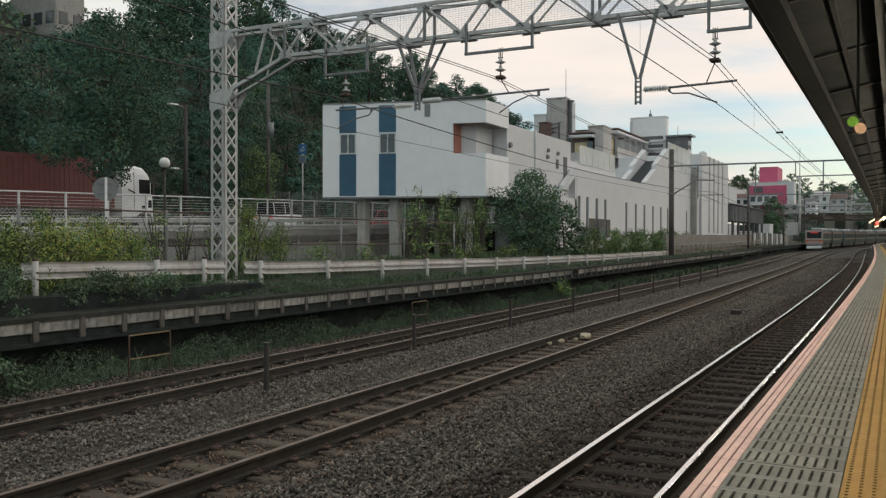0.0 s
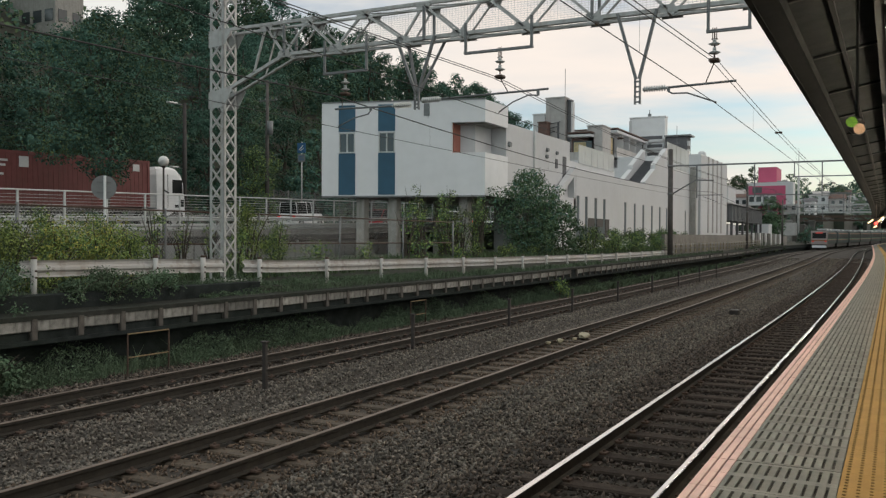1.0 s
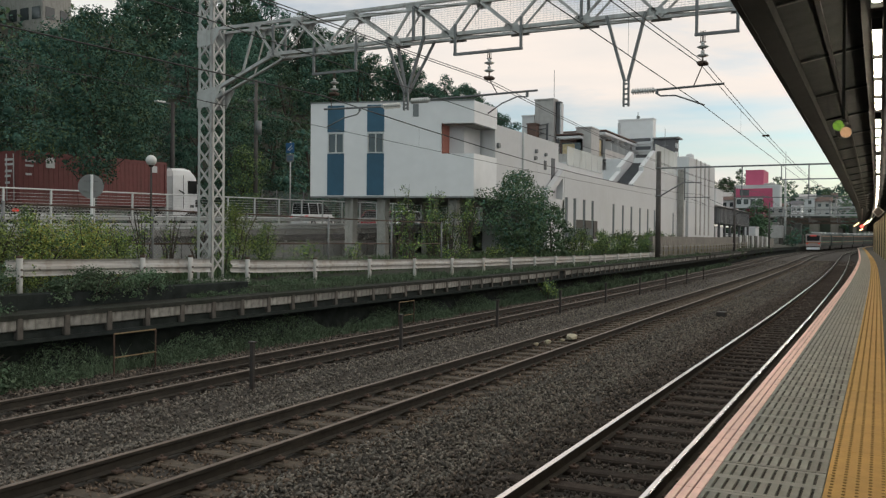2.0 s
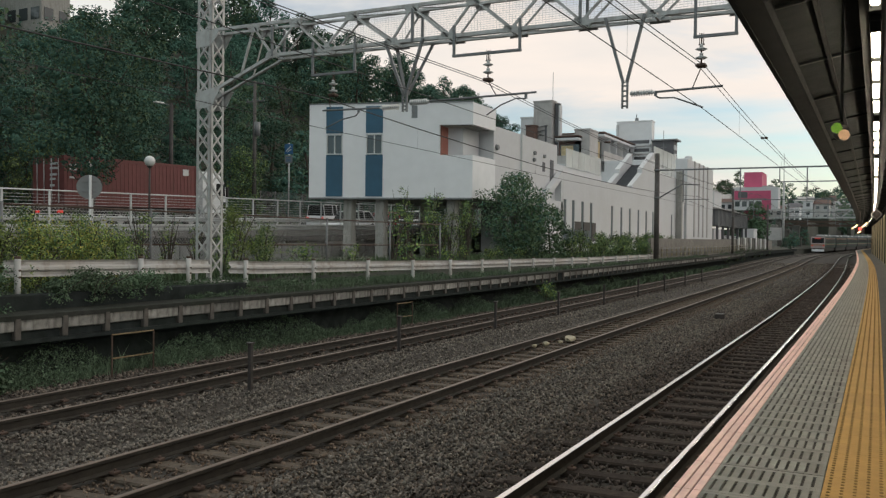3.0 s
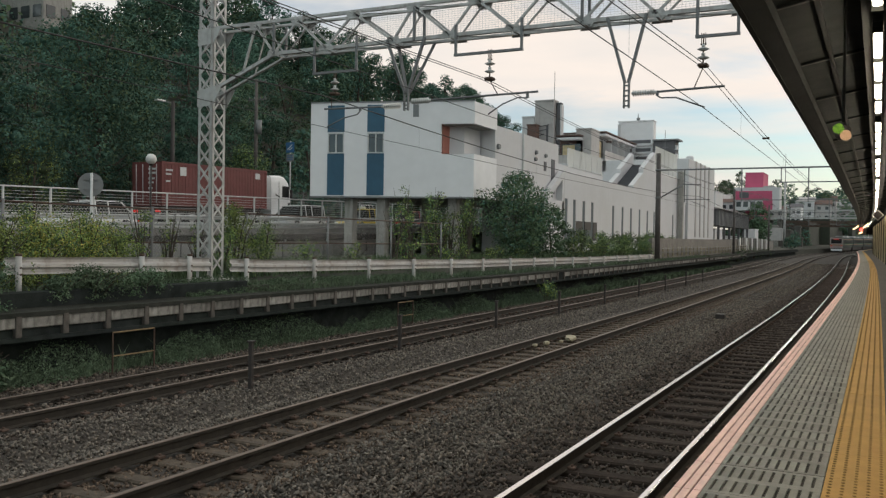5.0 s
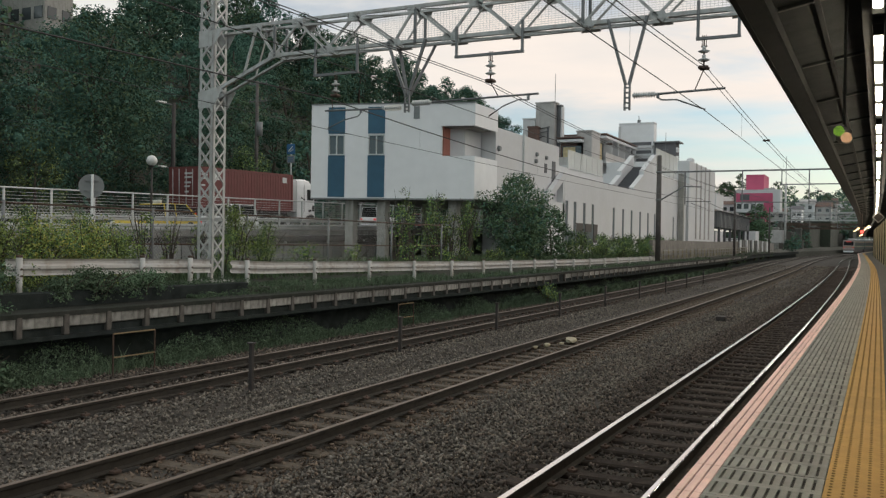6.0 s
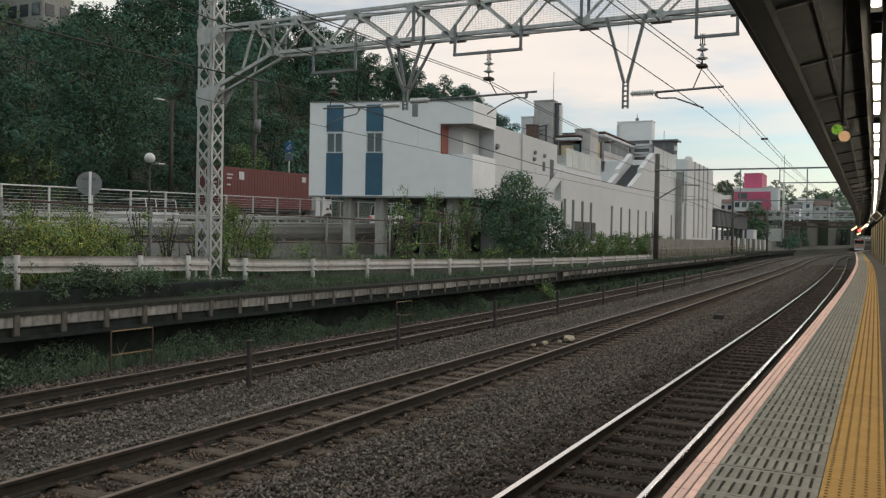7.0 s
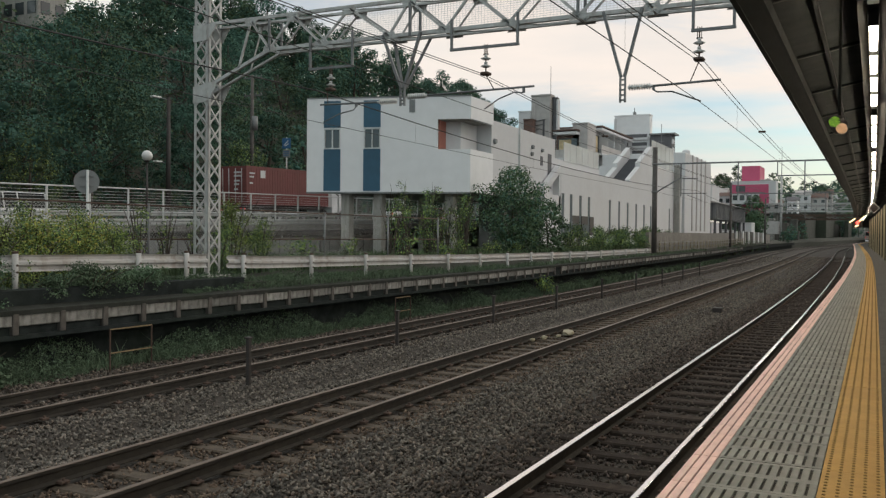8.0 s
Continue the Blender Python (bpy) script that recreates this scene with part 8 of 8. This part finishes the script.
truck = build_truck()
white_van = car("white van driving on the road", M["paint_white"], 3.5, 1.6, 1.85, True)
red_car = car("dark red car driving on the road", M["paint_red"])
white_car = car("white car driving on the road", M["paint_white"])
taxi = car("yellow taxi with a roof sign driving on the road", M["paint_yellow"], 4.4, 1.7, 1.5, False, True)
white_suv = car("white car following on the road", M["paint_white"], 4.3, 1.75, 1.6, True)
train = [build_train_car(True)]
plain_car = build_train_car()
train.append(plain_car)
train += [copy_thing(plain_car, Matrix.Identity(4)) for k in range(8)]


# ---------------------------------------------------------------- ballast stones
scatter_stones("ballast_stones", "grey angular ballast stones beside the tracks", M["stone_grey"], 34000, pick_band(-9.75, -7.3), 0.027, 1)
scatter_stones("ballast_stones", "grey angular ballast stones between the tracks", M["stone_grey"], 26000, pick_band(-5.5, -4.0), 0.027, 2)
scatter_stones("ballast_stones", "dark brown ballast stones between the tracks", M["stone_brown"], 19000, pick_band(-5.0, -3.3, 0.3), 0.027, 3)
scatter_stones("ballast_stones", "dark ballast stones heaped round the near track sleepers", M["stone_dark"], 24000, pick_band(-3.75, -1.1, 0.9), 0.031, 7)
scatter_stones("ballast_stones", "rusty brown ballast stones between the rails", M["stone_rust"], 23000, pick_band(-7.75, -5.2, 0.85), 0.027, 4)
scatter_stones("ballast_stones", "grey brown ballast stones along the far track", M["stone_brown"], 20000, pick_band(-12.75, -9.3, 0.95), 0.029, 5)
scatter_stones("ballast_stones", "grey ballast stones along the far track", M["stone_grey"], 11000, pick_band(-12.75, -9.3, 0.95), 0.029, 6)


# ---------------------------------------------------------------- paving of the platform
def slotted_tile():
    """Grey paving unit, 0.30 m long, with ten slots along the track."""
    w0, w1, t = EDGE + 0.142, -0.247, 0.026
    W = w1 - w0
    bm = bmesh.new()
    L, m = 0.296, 0.037

    def quad(a, b, c, d, mi=0):
        f = bm.faces.new([bm.verts.new(p) for p in (a, b, c, d)])
        f.material_index = mi
    x0, x1 = -W / 2, W / 2
    quad((x0, 0, 0), (x1, 0, 0), (x1, m, 0), (x0, m, 0))
    quad((x0, L - m, 0), (x1, L - m, 0), (x1, L, 0), (x0, L, 0))
    dz = -0.014
    quad((x0, m, dz), (x1, m, dz), (x1, L - m, dz), (x0, L - m, dz), 1)
    quad((x0, m, dz), (x0, m, 0), (x1, m, 0), (x1, m, dz))
    quad((x1, L - m, dz), (x1, L - m, 0), (x0, L - m, 0), (x0, L - m, dz))
    p, sw = 0.0515, 0.016
    edges = [x0]
    for i in range(10):
        c = x0 + 0.030 + p * i
        edges += [c - sw / 2, c + sw / 2]
    edges.append(x1)
    for a, b in zip(edges[0::2], edges[1::2]):
        quad((a, m, 0), (b, m, 0), (b, L - m, 0), (a, L - m, 0))
        quad((a, m, 0), (a, L - m, 0), (a, L - m, dz), (a, m, dz))
        quad((b, m, dz), (b, L - m, dz), (b, L - m, 0), (b, m, 0))
    for a, b in (((x0, 0), (x1, 0)), ((x1, 0), (x1, L)), ((x1, L), (x0, L)), ((x0, L), (x0, 0))):
        quad((*a, -t), (*b, -t), (*b, 0), (*a, 0))
    me = bpy.data.meshes.new("paving_tile")
    bm.to_mesh(me)
    bm.free()
    me.materials.append(M["tile_grey"])
    me.materials.append(M["slot"])
    return me, (w0 + w1) / 2


M["dome_dark"] = material("dark tactile dome", (0.27, 0.165, 0.045), 0.8, var=0.25, scale=30, bump=0.1)


def tactile_tile():
    """Yellow tile with five by five darker domes."""
    bm = bmesh.new()
    L, W, t = 0.298, 0.300, 0.026
    box(bm, (-W / 2, 0, -t), (W / 2, L, 0), 0)
    for i in range(5):
        for j in range(5):
            c = Vector((-W / 2 + W * (i + 0.5) / 5, L * (j + 0.5) / 5, 0))
            g = bmesh.ops.create_cone(bm, cap_ends=True, segments=5, radius1=0.0115, radius2=0.007, depth=0.005, matrix=Matrix.Translation(c + Vector((0, 0, 0.0025))))
            for v in g["verts"]:
                for f in v.link_faces:
                    f.material_index = 1
    me = bpy.data.meshes.new("tactile_tile")
    bm.to_mesh(me)
    bm.free()
    me.materials.append(M["tile_yellow"])
    me.materials.append(M["dome_dark"])
    return me


def edge_block():
    """Pink edge unit: three bands with two grooves."""
    bm = bmesh.new()
    L, W = 0.296, 0.138
    for a, b in ((0.0, 0.038), (0.048, 0.088), (0.098, 0.138)):
        box(bm, (a, 0, -0.026), (b, L, 0), 0)
    box(bm, (0.0, 0, -0.03), (W, L, -0.012), 1)
    me = bpy.data.meshes.new("edge_block")
    bm.to_mesh(me)
    bm.free()
    me.materials.append(M["tile_pink"])
    me.materials.append(M["slot"])
    return me


def lay(me, name, off, pitch, count, s0, seed, jit=0.0015):
    rr = random.Random(seed)
    for i in range(count):
        ob = new(name, me)
        ob.parent = platform
        ob.matrix_basis = frame_at(s0 + i * pitch, off, PLAT + rr.uniform(-jit, jit * 0.3)) @ Matrix.Rotation(rr.uniform(-0.002, 0.002), 4, "Z")


tile_me, tile_off = slotted_tile()
lay(tile_me, "paving_tile", tile_off, 0.30, 270, -6.0, 1)
lay(tactile_tile(), "tactile_tile", -0.092, 0.30, 270, -6.0, 2)
lay(edge_block(), "edge_block", EDGE, 0.30, 270, -6.0, 3)
strip_far("pink_edge_far", EDGE, EDGE + 0.138, M["tile_pink"], 75)
strip_far("grey_paving_far", EDGE + 0.142, -0.247, M["tile_grey"], 75)
strip_far("yellow_tactile_far", -0.242, 0.058, M["tile_yellow"], 75)


# ---------------------------------------------------------------- what moves
def drive(s, off, back=False):
    p = road_point(s, off)
    return Matrix.Translation(p) @ Matrix.Rotation(-heading(s) + (math.pi if back else 0), 4, "Z") @ Matrix.Rotation(math.atan(0.02) * (-1 if back else 1), 4, "X")


def motions():
    walk(truck, [(t, drive(s, -41.0)) for t, s in ((0.0, 25.1), (1.0, 27.9), (1.5, 29.1), (2.8, 32.6), (3.5, 35.0), (4.0, 37.0), (4.5, 38.8), (5.8, 43.0), (6.5, 45.1), (7.0, 46.4), (8.0, 49.1))])
    walk(white_van, [(t, drive(s, -37.0)) for t, s in ((0.0, 47.4), (0.5, 48.4), (1.0, 50.0), (1.5, 51.6), (3.0, 55.0), (4.5, 59.0), (6.0, 62.5), (8.0, 66.0))])
    walk(red_car, [(t, drive(s, -36.0)) for t, s in ((0.0, 58.9), (1.5, 60.5), (4.5, 66.0), (8.0, 74.0))])
    walk(white_car, [(t, drive(s, -31.0, True)) for t, s in ((0.0, 68.0), (1.5, 59.0), (2.8, 50.2), (3.4, 45.4), (4.0, 38.9), (4.4, 34.3), (5.8, 17.0), (8.0, -10.0))])
    walk(taxi, [(t, drive(s, -31.0, True)) for t, s in ((0.0, 150.0), (3.0, 96.0), (4.5, 64.0), (5.2, 45.0), (5.8, 34.1), (6.0, 31.1), (6.2, 28.8), (6.4, 26.0), (8.0, 3.0))])
    walk(white_suv, [(t, drive(s, -34.0, True)) for t, s in ((0.0, 86.0), (3.0, 64.0), (4.5, 51.0), (6.0, 39.5), (7.0, 33.0), (8.0, 25.0))])
    times = [0.0, 1.0, 2.0, 3.0, 4.0, 5.0, 6.0, 7.0, 8.0]
    for k, c in enumerate(train):
        rows = []
        for t in times:
            s = float(np.interp(t, [0, 1, 1.5, 3.5, 4.5, 5.8, 6.5, 8.0], [166, 178, 186, 208, 222, 248, 265, 302])) + 20.0 * k
            rows.append((t, frame_at(s, XF, 0.0)))
        walk(c, rows)


motions()
